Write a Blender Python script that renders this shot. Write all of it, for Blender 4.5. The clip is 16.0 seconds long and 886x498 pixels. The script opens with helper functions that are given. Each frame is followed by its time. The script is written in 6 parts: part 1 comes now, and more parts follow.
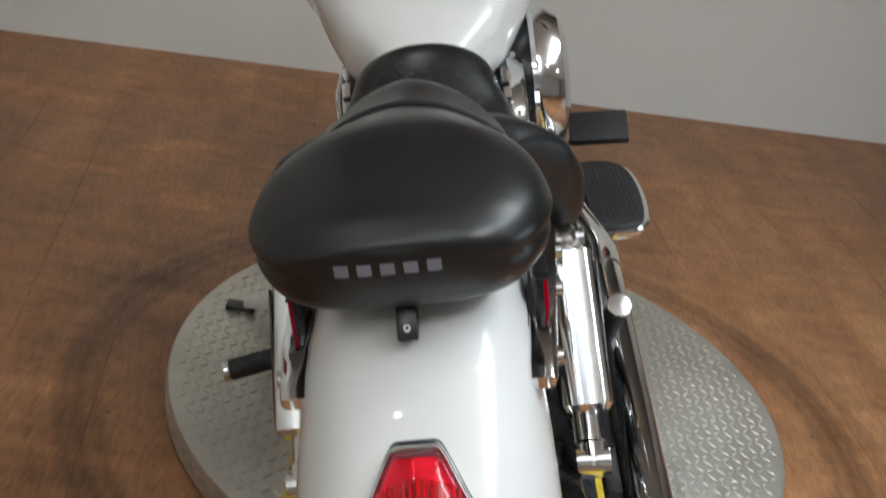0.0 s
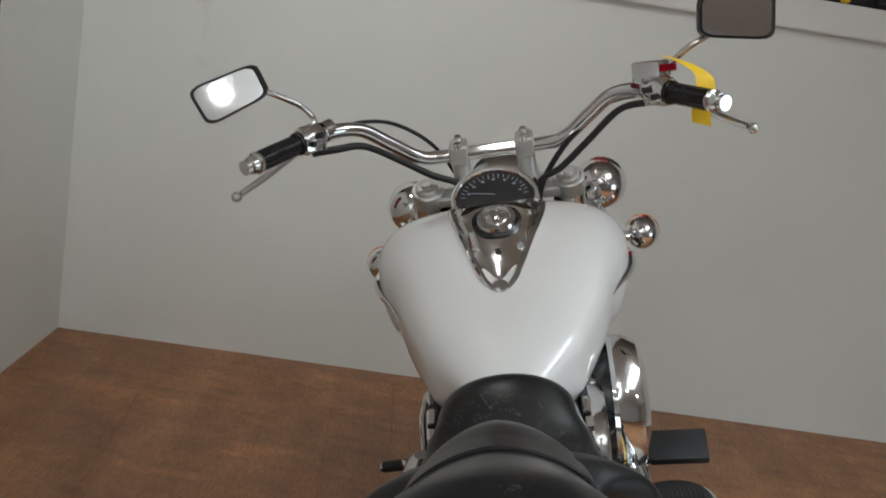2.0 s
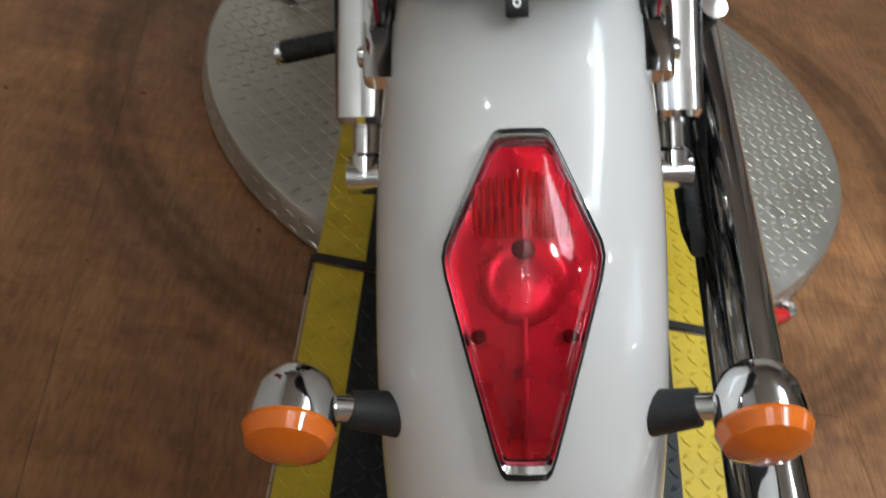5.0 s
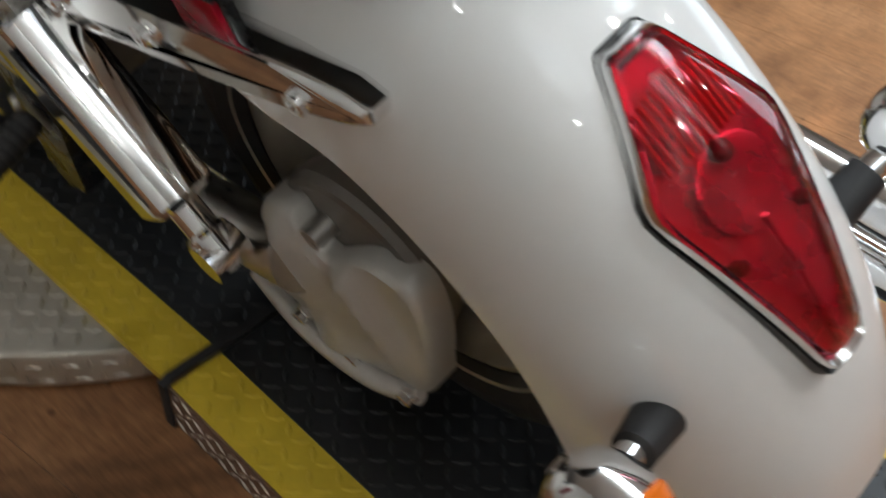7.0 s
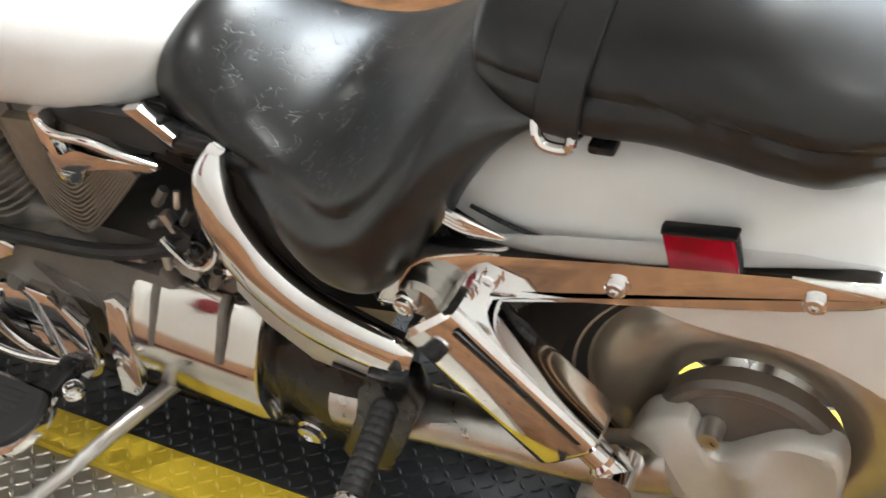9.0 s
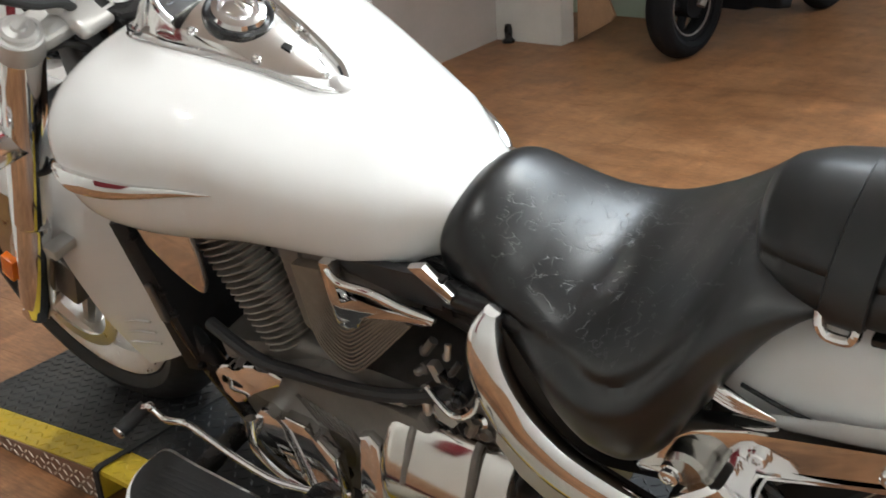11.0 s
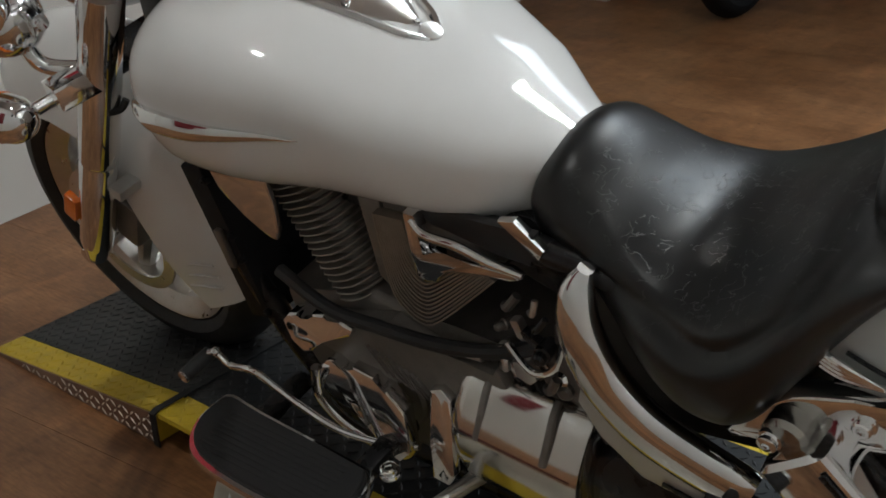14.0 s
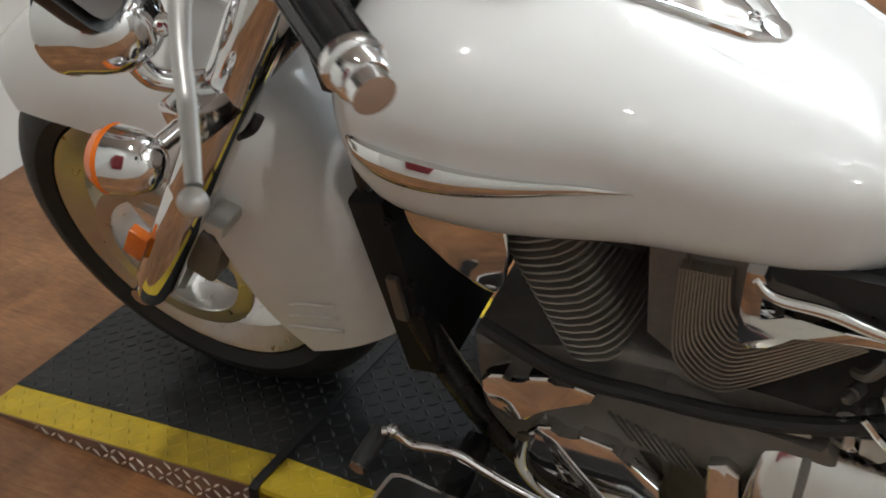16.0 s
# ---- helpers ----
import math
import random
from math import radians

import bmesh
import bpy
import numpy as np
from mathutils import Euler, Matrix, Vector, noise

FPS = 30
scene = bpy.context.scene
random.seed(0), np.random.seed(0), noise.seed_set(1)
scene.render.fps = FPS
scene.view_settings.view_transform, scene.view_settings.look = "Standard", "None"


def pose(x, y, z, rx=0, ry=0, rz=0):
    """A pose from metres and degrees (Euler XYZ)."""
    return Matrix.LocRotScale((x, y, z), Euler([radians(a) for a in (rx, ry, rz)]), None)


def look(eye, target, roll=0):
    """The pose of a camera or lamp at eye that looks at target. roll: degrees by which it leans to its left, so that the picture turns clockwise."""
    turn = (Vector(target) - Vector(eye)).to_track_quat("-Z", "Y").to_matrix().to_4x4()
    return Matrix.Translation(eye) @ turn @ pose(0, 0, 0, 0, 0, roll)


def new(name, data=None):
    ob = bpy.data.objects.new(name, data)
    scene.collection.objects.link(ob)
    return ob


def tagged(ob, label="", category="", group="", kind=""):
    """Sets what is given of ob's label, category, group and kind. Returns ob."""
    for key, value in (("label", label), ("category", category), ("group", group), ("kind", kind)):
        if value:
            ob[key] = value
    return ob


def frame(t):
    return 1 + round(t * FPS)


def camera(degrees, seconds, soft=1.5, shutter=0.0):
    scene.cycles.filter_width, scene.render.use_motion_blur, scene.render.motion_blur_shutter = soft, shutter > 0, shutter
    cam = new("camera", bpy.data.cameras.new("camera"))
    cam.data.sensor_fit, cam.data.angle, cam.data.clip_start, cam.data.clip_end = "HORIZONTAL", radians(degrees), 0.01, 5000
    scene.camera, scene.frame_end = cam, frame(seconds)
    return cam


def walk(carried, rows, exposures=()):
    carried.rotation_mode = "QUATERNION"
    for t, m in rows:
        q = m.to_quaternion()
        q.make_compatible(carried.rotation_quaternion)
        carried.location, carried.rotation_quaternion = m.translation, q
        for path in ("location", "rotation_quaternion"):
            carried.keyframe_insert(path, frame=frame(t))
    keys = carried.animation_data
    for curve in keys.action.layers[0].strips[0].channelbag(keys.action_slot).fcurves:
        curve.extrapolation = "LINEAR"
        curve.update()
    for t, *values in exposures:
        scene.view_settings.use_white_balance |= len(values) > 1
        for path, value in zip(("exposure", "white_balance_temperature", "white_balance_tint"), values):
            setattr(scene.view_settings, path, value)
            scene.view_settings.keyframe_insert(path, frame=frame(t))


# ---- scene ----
cam = camera(43.48, 16.0, soft=1.6, shutter=0.4)
# t, x, y, z, then the turns about x, y, z
PATH = [
    (0.0, -0.230, -1.041, 1.293, 62.26, -9.52, 0.56),
    (0.5, -0.246, -1.033, 1.319, 66.57, -9.65, 1.45),
    (1.0, -0.257, -1.034, 1.340, 70.61, -9.07, 2.62),
    (1.5, -0.267, -1.048, 1.357, 73.72, -9.18, 3.66),
    (2.0, -0.267, -1.052, 1.367, 76.24, -9.01, 4.11),
    (2.5, -0.260, -1.057, 1.372, 77.43, -8.45, 5.02),
    (3.0, -0.256, -1.060, 1.372, 75.47, -9.05, 5.21),
    (3.5, -0.250, -1.040, 1.318, 68.74, -9.74, 6.35),
    (4.0, -0.259, -1.016, 1.274, 61.15, -10.99, 6.40),
    (4.5, -0.278, -1.006, 1.232, 52.44, -11.23, 6.27),
    (4.7, -0.287, -1.001, 1.217, 49.80, -11.79, 5.74),
    (6.8, -0.614, -0.591, 1.064, 43.57, -3.86, -42.45),
    (7.0, -0.680, -0.565, 1.066, 46.12, -1.13, -46.07),
    (7.5, -0.777, -0.442, 1.067, 50.06, -0.11, -50.57),
    (8.0, -0.892, -0.287, 1.073, 51.81, 0.31, -56.86),
    (8.5, -1.025, -0.201, 1.112, 56.07, 1.23, -60.80),
    (9.0, -1.132, -0.184, 1.147, 59.31, 2.98, -61.90),
    (9.5, -1.169, -0.168, 1.172, 61.45, 3.24, -59.91),
    (10.0, -1.191, -0.152, 1.184, 63.09, 3.19, -57.24),
    (10.2, -1.194, -0.145, 1.193, 63.80, 3.21, -55.75),
    (12.3, -1.280, -0.108, 1.250, 71.03, 3.75, -46.72),
    (12.5, -1.277, -0.112, 1.254, 71.65, 3.63, -45.56),
    (13.0, -1.284, -0.104, 1.266, 70.88, 3.64, -45.89),
    (13.5, -1.293, -0.085, 1.243, 68.31, 3.35, -48.17),
    (14.0, -1.264, -0.039, 1.216, 64.21, 2.14, -50.63),
    (14.5, -1.241, 0.096, 1.216, 62.48, 2.98, -49.06),
    (15.0, -1.213, 0.268, 1.223, 60.74, 1.73, -48.87),
    (15.5, -1.233, 0.451, 1.216, 59.74, 1.08, -54.15),
    (16.0, -1.242, 0.658, 1.228, 58.52, 0.89, -61.98),
]
EXPOSURES = [(0.0, 0.48), (0.5, 0.52), (1.0, 0.55), (1.5, 0.50), (2.0, 0.20), (2.5, 0.20), (3.0, 0.04), (3.5, -0.11), (4.0, 0.05), (4.6, 0.12), (7.0, 0.38), (8.0, 0.86), (8.5, 1.60), (9.0, 2.02), (9.6, 2.15), (10.2, 1.98), (12.4, 0.55), (13.0, 0.44), (13.5, 0.12), (14.0, 0.16), (14.5, 0.85), (15.0, 0.93), (15.5, 0.95), (16.0, 0.93)]
walk(cam, [(t, pose(*row)) for t, *row in PATH], EXPOSURES)

# world and light
world = bpy.data.worlds.new("room_air")
scene.world = world
world.use_nodes = True
world.node_tree.nodes["Background"].inputs["Color"].default_value = (0.9, 0.95, 1.0, 1)
world.node_tree.nodes["Background"].inputs["Strength"].default_value = 0.03


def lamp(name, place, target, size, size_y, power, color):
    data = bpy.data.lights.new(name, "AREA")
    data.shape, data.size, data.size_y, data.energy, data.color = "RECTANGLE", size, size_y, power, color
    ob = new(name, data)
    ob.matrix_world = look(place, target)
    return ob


# ---- materials ----
def nodes_of(name):
    m = bpy.data.materials.new(name)
    m.use_nodes = True
    nt = m.node_tree
    return m, nt, nt.nodes["Principled BSDF"]


def noise_node(nt, scale, detail=4.0, stretch=None, rough=0.55):
    tc = nt.nodes.new("ShaderNodeTexCoord")
    n = nt.nodes.new("ShaderNodeTexNoise")
    n.inputs["Scale"].default_value, n.inputs["Detail"].default_value = scale, detail
    n.inputs["Roughness"].default_value = rough
    if stretch:
        mp = nt.nodes.new("ShaderNodeMapping")
        mp.inputs["Scale"].default_value = stretch
        nt.links.new(tc.outputs["Object"], mp.inputs["Vector"])
        nt.links.new(mp.outputs["Vector"], n.inputs["Vector"])
    else:
        nt.links.new(tc.outputs["Object"], n.inputs["Vector"])
    return n


def ramp_node(nt, source, stops):
    r = nt.nodes.new("ShaderNodeValToRGB")
    while len(r.color_ramp.elements) < len(stops):
        r.color_ramp.elements.new(0.5)
    for e, (p, c) in zip(r.color_ramp.elements, stops):
        e.position, e.color = p, (*c, 1) if len(c) == 3 else c
    nt.links.new(source, r.inputs["Fac"])
    return r


def bump_on(nt, bsdf, height, strength, distance):
    b = nt.nodes.new("ShaderNodeBump")
    b.inputs["Strength"].default_value, b.inputs["Distance"].default_value = strength, distance
    nt.links.new(height, b.inputs["Height"])
    nt.links.new(b.outputs["Normal"], bsdf.inputs["Normal"])
    return b


def simple(name, color, rough=0.5, metal=0.0, vary=0.12, scale=30.0, bump=0.0, coat=0.0, rvary=0.08):
    """A surface with two scales of variation in colour and roughness."""
    m, nt, p = nodes_of(name)
    a, b = noise_node(nt, scale), noise_node(nt, scale * 9.0, 2.0)
    mix = nt.nodes.new("ShaderNodeMath")
    mix.operation = "MULTIPLY_ADD"
    nt.links.new(b.outputs["Fac"], mix.inputs[0])
    mix.inputs[1].default_value = 0.35
    nt.links.new(a.outputs["Fac"], mix.inputs[2])
    lo = tuple(max(0.0, c * (1 - vary)) for c in color)
    hi = tuple(min(1.0, c * (1 + vary)) for c in color)
    r = ramp_node(nt, mix.outputs[0], [(0.35, lo), (1.0, hi)])
    nt.links.new(r.outputs["Color"], p.inputs["Base Color"])
    rr = ramp_node(nt, a.outputs["Fac"], [(0.3, (max(0.02, rough - rvary),) * 3), (0.75, (min(1.0, rough + rvary),) * 3)])
    nt.links.new(rr.outputs["Color"], p.inputs["Roughness"])
    p.inputs["Metallic"].default_value = metal
    p.inputs["Coat Weight"].default_value = coat
    p.inputs["Coat Roughness"].default_value = 0.04
    if bump:
        bump_on(nt, p, b.outputs["Fac"], bump, 0.002)
    return m


WHITE = simple("pearl_white_paint", (0.70, 0.695, 0.68), 0.52, 0.0, 0.008, 8.0, coat=1.0, rvary=0.015)
CHROME = simple("chrome", (0.80, 0.80, 0.80), 0.07, 1.0, 0.04, 14.0, rvary=0.04)
ALLOY = simple("cast_alloy", (0.62, 0.60, 0.57), 0.34, 1.0, 0.10, 40.0, 0.05)
SATIN = simple("satin_silver_paint", (0.55, 0.54, 0.52), 0.36, 0.55, 0.06, 25.0)
BLACK = simple("black_paint", (0.012, 0.012, 0.013), 0.28, 0.0, 0.2, 20.0)
RUBBER = simple("rubber", (0.016, 0.016, 0.017), 0.62, 0.0, 0.25, 45.0, 0.15)
PLASTIC = simple("black_plastic", (0.014, 0.014, 0.015), 0.42, 0.0, 0.2, 30.0, 0.05)
ENGINE = simple("dark_engine_paint", (0.165, 0.150, 0.135), 0.45, 0.25, 0.25, 35.0, 0.06)
FIN = simple("fin_edge_alloy", (0.30, 0.27, 0.235), 0.5, 0.55, 0.2, 50.0)
AMBER = simple("amber_lens", (0.75, 0.16, 0.01), 0.16, 0.0, 0.1, 40.0, coat=0.6)
YELLOW = simple("yellow_paint", (0.62, 0.44, 0.03), 0.5, 0.0, 0.18, 18.0, 0.1)
TAG = simple("yellow_tag", (0.85, 0.55, 0.02), 0.55, 0.0, 0.05, 30.0)
BLACKRUBBERMAT = simple("ramp_rubber", (0.014, 0.015, 0.016), 0.5, 0.0, 0.35, 9.0, 0.2)


def leather():
    m, nt, p = nodes_of("black_leatherette")
    a, b = noise_node(nt, 6.0), noise_node(nt, 420.0, 2.0)
    r = ramp_node(nt, a.outputs["Fac"], [(0.3, (0.007, 0.0073, 0.0075)), (0.75, (0.013, 0.0137, 0.014))])
    rr = ramp_node(nt, a.outputs["Fac"], [(0.3, (0.28,) * 3), (0.75, (0.42,) * 3)])
    nt.links.new(rr.outputs["Color"], p.inputs["Roughness"])
    p.inputs["Specular IOR Level"].default_value = 0.55
    # hair-thin creases in the worn zone of the seat, pale to paint in their gloss
    tc = nt.nodes.new("ShaderNodeTexCoord")
    lines = []
    for scale, stretch in ((44.0, (1.0, 0.5, 0.8)), (66.0, (0.6, 0.9, 0.9))):
        w = noise_node(nt, scale, 2.5, stretch, 0.5)
        off = nt.nodes.new("ShaderNodeMath")
        off.operation = "SUBTRACT"
        nt.links.new(w.outputs["Fac"], off.inputs[0])
        off.inputs[1].default_value = 0.5
        ab = nt.nodes.new("ShaderNodeMath")
        ab.operation = "ABSOLUTE"
        nt.links.new(off.outputs[0], ab.inputs[0])
        # the lines break off where this noise is low
        gap = noise_node(nt, scale * 0.7, 1.0)
        gr = ramp_node(nt, gap.outputs["Fac"], [(0.42, (0.06, 0.06, 0.06)), (0.54, (0, 0, 0))])
        sm = nt.nodes.new("ShaderNodeMath")
        sm.operation = "ADD"
        nt.links.new(ab.outputs[0], sm.inputs[0])
        nt.links.new(gr.outputs["Color"], sm.inputs[1])
        lines.append(sm)
    near = nt.nodes.new("ShaderNodeMath")
    near.operation = "MINIMUM"
    nt.links.new(lines[0].outputs[0], near.inputs[0])
    nt.links.new(lines[1].outputs[0], near.inputs[1])
    crack = ramp_node(nt, near.outputs[0], [(0.0, (0, 0, 0)), (0.009, (1, 1, 1))])
    zone = noise_node(nt, 9.0, 4.0)
    worn = []
    for place, reach in (((-0.02, 0.41, 0.67), 0.17), ((0.04, -0.04, 0.82), 0.03)):
        mp = nt.nodes.new("ShaderNodeVectorMath")
        mp.operation = "DISTANCE"
        nt.links.new(tc.outputs["Object"], mp.inputs[0])
        mp.inputs[1].default_value = place
        ma = nt.nodes.new("ShaderNodeMath")
        ma.operation = "DIVIDE"
        nt.links.new(mp.outputs["Value"], ma.inputs[0])
        ma.inputs[1].default_value = reach
        worn.append(ma)
    least = nt.nodes.new("ShaderNodeMath")
    least.operation = "MINIMUM"
    nt.links.new(worn[0].outputs[0], least.inputs[0])
    nt.links.new(worn[1].outputs[0], least.inputs[1])
    both = nt.nodes.new("ShaderNodeMath")
    both.operation = "MULTIPLY_ADD"
    nt.links.new(zone.outputs["Fac"], both.inputs[0])
    both.inputs[1].default_value = -1.2
    nt.links.new(least.outputs[0], both.inputs[2])
    zr = ramp_node(nt, both.outputs[0], [(0.05, (0, 0, 0)), (0.45, (1, 1, 1))])
    mx = nt.nodes.new("ShaderNodeMixRGB")
    mx.blend_type = "LIGHTEN"
    mx.inputs["Fac"].default_value = 1.0
    nt.links.new(crack.outputs["Color"], mx.inputs["Color1"])
    nt.links.new(zr.outputs["Color"], mx.inputs["Color2"])
    hair = nt.nodes.new("ShaderNodeMixRGB")
    nt.links.new(mx.outputs["Color"], hair.inputs["Fac"])
    hair.inputs["Color1"].default_value = (0.11, 0.11, 0.108, 1)
    nt.links.new(r.outputs["Color"], hair.inputs["Color2"])
    nt.links.new(hair.outputs["Color"], p.inputs["Base Color"])
    b1 = nt.nodes.new("ShaderNodeBump")
    b1.inputs["Strength"].default_value, b1.inputs["Distance"].default_value = 0.10, 0.0006
    nt.links.new(b.outputs["Fac"], b1.inputs["Height"])
    b2 = nt.nodes.new("ShaderNodeBump")
    b2.inputs["Strength"].default_value, b2.inputs["Distance"].default_value = 0.35, 0.0015
    nt.links.new(mx.outputs["Color"], b2.inputs["Height"])
    nt.links.new(b1.outputs["Normal"], b2.inputs["Normal"])
    nt.links.new(b2.outputs["Normal"], p.inputs["Normal"])
    return m


LEATHER = leather()
GRIPRUBBER = simple("glossy_grip_rubber", (0.012, 0.012, 0.013), 0.24, 0.0, 0.2, 40.0)


def red_lens():
    m, nt, p = nodes_of("red_lens")
    a = noise_node(nt, 20.0)
    r = ramp_node(nt, a.outputs["Fac"], [(0.3, (0.24, 0.0005, 0.010)), (0.7, (0.42, 0.001, 0.020))])
    nt.links.new(r.outputs["Color"], p.inputs["Base Color"])
    p.inputs["Roughness"].default_value = 0.12
    p.inputs["IOR"].default_value = 1.32
    return m


RED = red_lens()


def red_glass():
    m, nt, p = nodes_of("clear_red_plastic")
    a = noise_node(nt, 14.0)
    r = ramp_node(nt, a.outputs["Fac"], [(0.3, (0.62, 0.022, 0.055)), (0.7, (0.74, 0.035, 0.075))])
    nt.links.new(r.outputs["Color"], p.inputs["Base Color"])
    p.inputs["Roughness"].default_value = 0.05
    p.inputs["IOR"].default_value = 1.46
    p.inputs["Transmission Weight"].default_value = 1.0
    return m


REDGLASS = red_glass()
REFLECTOR = simple("lamp_reflector", (0.72, 0.70, 0.68), 0.30, 0.75, 0.12, 30.0)
DEEPRED = simple("deep_red_rib", (0.50, 0.02, 0.04), 0.25, 0.0, 0.1, 40.0)


def wood_floor():
    m, nt, p = nodes_of("laminate_floor")
    big = noise_node(nt, 1.6, 5.0)
    grain = noise_node(nt, 3.0, 8.0, (2.6, 0.8, 1.0), 0.68)
    fine = noise_node(nt, 22.0, 5.0, (7.0, 1.0, 1.0), 0.62)
    knots = noise_node(nt, 30.0, 1.0, (1.3, 1.0, 1.0))
    pale = noise_node(nt, 2.1, 4.0, (1.0, 2.6, 1.0), 0.6)
    r = ramp_node(nt, grain.outputs["Fac"], [(0.25, (0.20, 0.088, 0.036)), (0.5, (0.295, 0.140, 0.060)), (0.75, (0.40, 0.205, 0.096))])
    f = ramp_node(nt, fine.outputs["Fac"], [(0.3, (0.64, 0.61, 0.58)), (0.7, (1.14, 1.14, 1.14))])
    k = ramp_node(nt, knots.outputs["Fac"], [(0.19, (0.42, 0.36, 0.32)), (0.25, (1, 1, 1))])
    g = ramp_node(nt, big.outputs["Fac"], [(0.3, (0.74, 0.70, 0.68)), (0.7, (1.16, 1.16, 1.16))])
    w = ramp_node(nt, pale.outputs["Fac"], [(0.56, (1, 1, 1)), (0.70, (1.42, 1.38, 1.34))])
    mid = noise_node(nt, 5.5, 6.0, (1.0, 2.4, 1.0), 0.7)
    bl = ramp_node(nt, mid.outputs["Fac"], [(0.3, (0.70, 0.67, 0.65)), (0.5, (1, 1, 1)), (0.72, (1.22, 1.2, 1.17))])
    # dark rings worn by wheels turning round the display disc
    tc = nt.nodes.new("ShaderNodeTexCoord")
    mp = nt.nodes.new("ShaderNodeMapping")
    mp.inputs["Location"].default_value = (-0.035, -0.795, 0.0)
    nt.links.new(tc.outputs["Object"], mp.inputs["Vector"])
    flat = nt.nodes.new("ShaderNodeVectorMath")
    flat.operation = "MULTIPLY"
    flat.inputs[1].default_value = (1, 1, 0)
    nt.links.new(mp.outputs["Vector"], flat.inputs[0])
    ln = nt.nodes.new("ShaderNodeVectorMath")
    ln.operation = "LENGTH"
    nt.links.new(flat.outputs["Vector"], ln.inputs[0])
    wob = nt.nodes.new("ShaderNodeMath")
    wob.operation = "MULTIPLY_ADD"
    nt.links.new(big.outputs["Fac"], wob.inputs[0])
    wob.inputs[1].default_value = 0.05
    nt.links.new(ln.outputs["Value"], wob.inputs[2])
    one = (1, 1, 1)
    rings = ramp_node(nt, wob.outputs[0], [(0.735, one), (0.757, (0.66, 0.65, 0.64)), (0.772, (0.80, 0.80, 0.80)), (0.792, (0.52, 0.50, 0.49)), (0.806, (0.70, 0.69, 0.68)), (0.818, (0.60, 0.59, 0.58)), (0.845, one), (0.872, (0.82, 0.82, 0.81)), (0.90, one)])
    scuffs = noise_node(nt, 2.4, 4.0)
    sm = ramp_node(nt, scuffs.outputs["Fac"], [(0.30, one), (0.44, (0, 0, 0))])
    worn = nt.nodes.new("ShaderNodeMixRGB")
    nt.links.new(sm.outputs["Color"], worn.inputs["Fac"])
    nt.links.new(rings.outputs["Color"], worn.inputs["Color1"])
    worn.inputs["Color2"].default_value = (0.96, 0.96, 0.96, 1)
    info = nt.nodes.new("ShaderNodeObjectInfo")
    each = ramp_node(nt, info.outputs["Random"], [(0.0, (0.95, 0.945, 0.94)), (1.0, (1.04, 1.04, 1.04))])
    last = r.outputs["Color"]
    for extra in (f, k, g, w, bl, worn, each):
        mul = nt.nodes.new("ShaderNodeMixRGB")
        mul.blend_type, mul.inputs["Fac"].default_value = "MULTIPLY", 1.0
        nt.links.new(last, mul.inputs["Color1"])
        nt.links.new(extra.outputs["Color"], mul.inputs["Color2"])
        last = mul.outputs["Color"]
    nt.links.new(last, p.inputs["Base Color"])
    rr = ramp_node(nt, big.outputs["Fac"], [(0.3, (0.34,) * 3), (0.7, (0.5,) * 3)])
    nt.links.new(rr.outputs["Color"], p.inputs["Roughness"])
    bump_on(nt, p, fine.outputs["Fac"], 0.08, 0.001)
    return m


FLOOR = wood_floor()


def wall_paint(name, color):
    m, nt, p = nodes_of(name)
    a, b = noise_node(nt, 1.3, 4.0), noise_node(nt, 90.0, 3.0)
    r = ramp_node(nt, a.outputs["Fac"], [(0.3, tuple(c * 0.955 for c in color)), (0.7, color)])
    s = noise_node(nt, 5.0, 6.0, (1, 1, 0.5))
    sm = ramp_node(nt, s.outputs["Fac"], [(0.22, (0.86, 0.85, 0.84)), (0.30, (1, 1, 1))])
    mul = nt.nodes.new("ShaderNodeMixRGB")
    mul.blend_type, mul.inputs["Fac"].default_value = "MULTIPLY", 1.0
    nt.links.new(r.outputs["Color"], mul.inputs["Color1"])
    nt.links.new(sm.outputs["Color"], mul.inputs["Color2"])
    nt.links.new(mul.outputs["Color"], p.inputs["Base Color"])
    p.inputs["Roughness"].default_value = 0.6
    bump_on(nt, p, b.outputs["Fac"], 0.08, 0.001)
    return m


WALL = wall_paint("white_wall_paint", (0.76, 0.77, 0.74))
TRIMWHITE = wall_paint("white_gloss_trim", (0.78, 0.78, 0.76))
CEIL = wall_paint("ceiling_paint", (0.62, 0.60, 0.57))
DIMWALL = wall_paint("greige_wall_paint", (0.52, 0.50, 0.47))
PANEL = simple("greige_panel", (0.42, 0.38, 0.35), 0.5, 0.0, 0.08, 6.0)
PLY = simple("plywood_offcut", (0.34, 0.20, 0.11), 0.6, 0.0, 0.2, 12.0)
MINT = simple("pale_green_door_paint", (0.52, 0.62, 0.50), 0.5, 0.0, 0.06, 5.0)
REDCLOTH = simple("red_cloth", (0.35, 0.01, 0.02), 0.75, 0.0, 0.15, 30.0, 0.2)
DARKCLOTH = simple("dark_cloth", (0.02, 0.018, 0.02), 0.8, 0.0, 0.2, 30.0, 0.2)


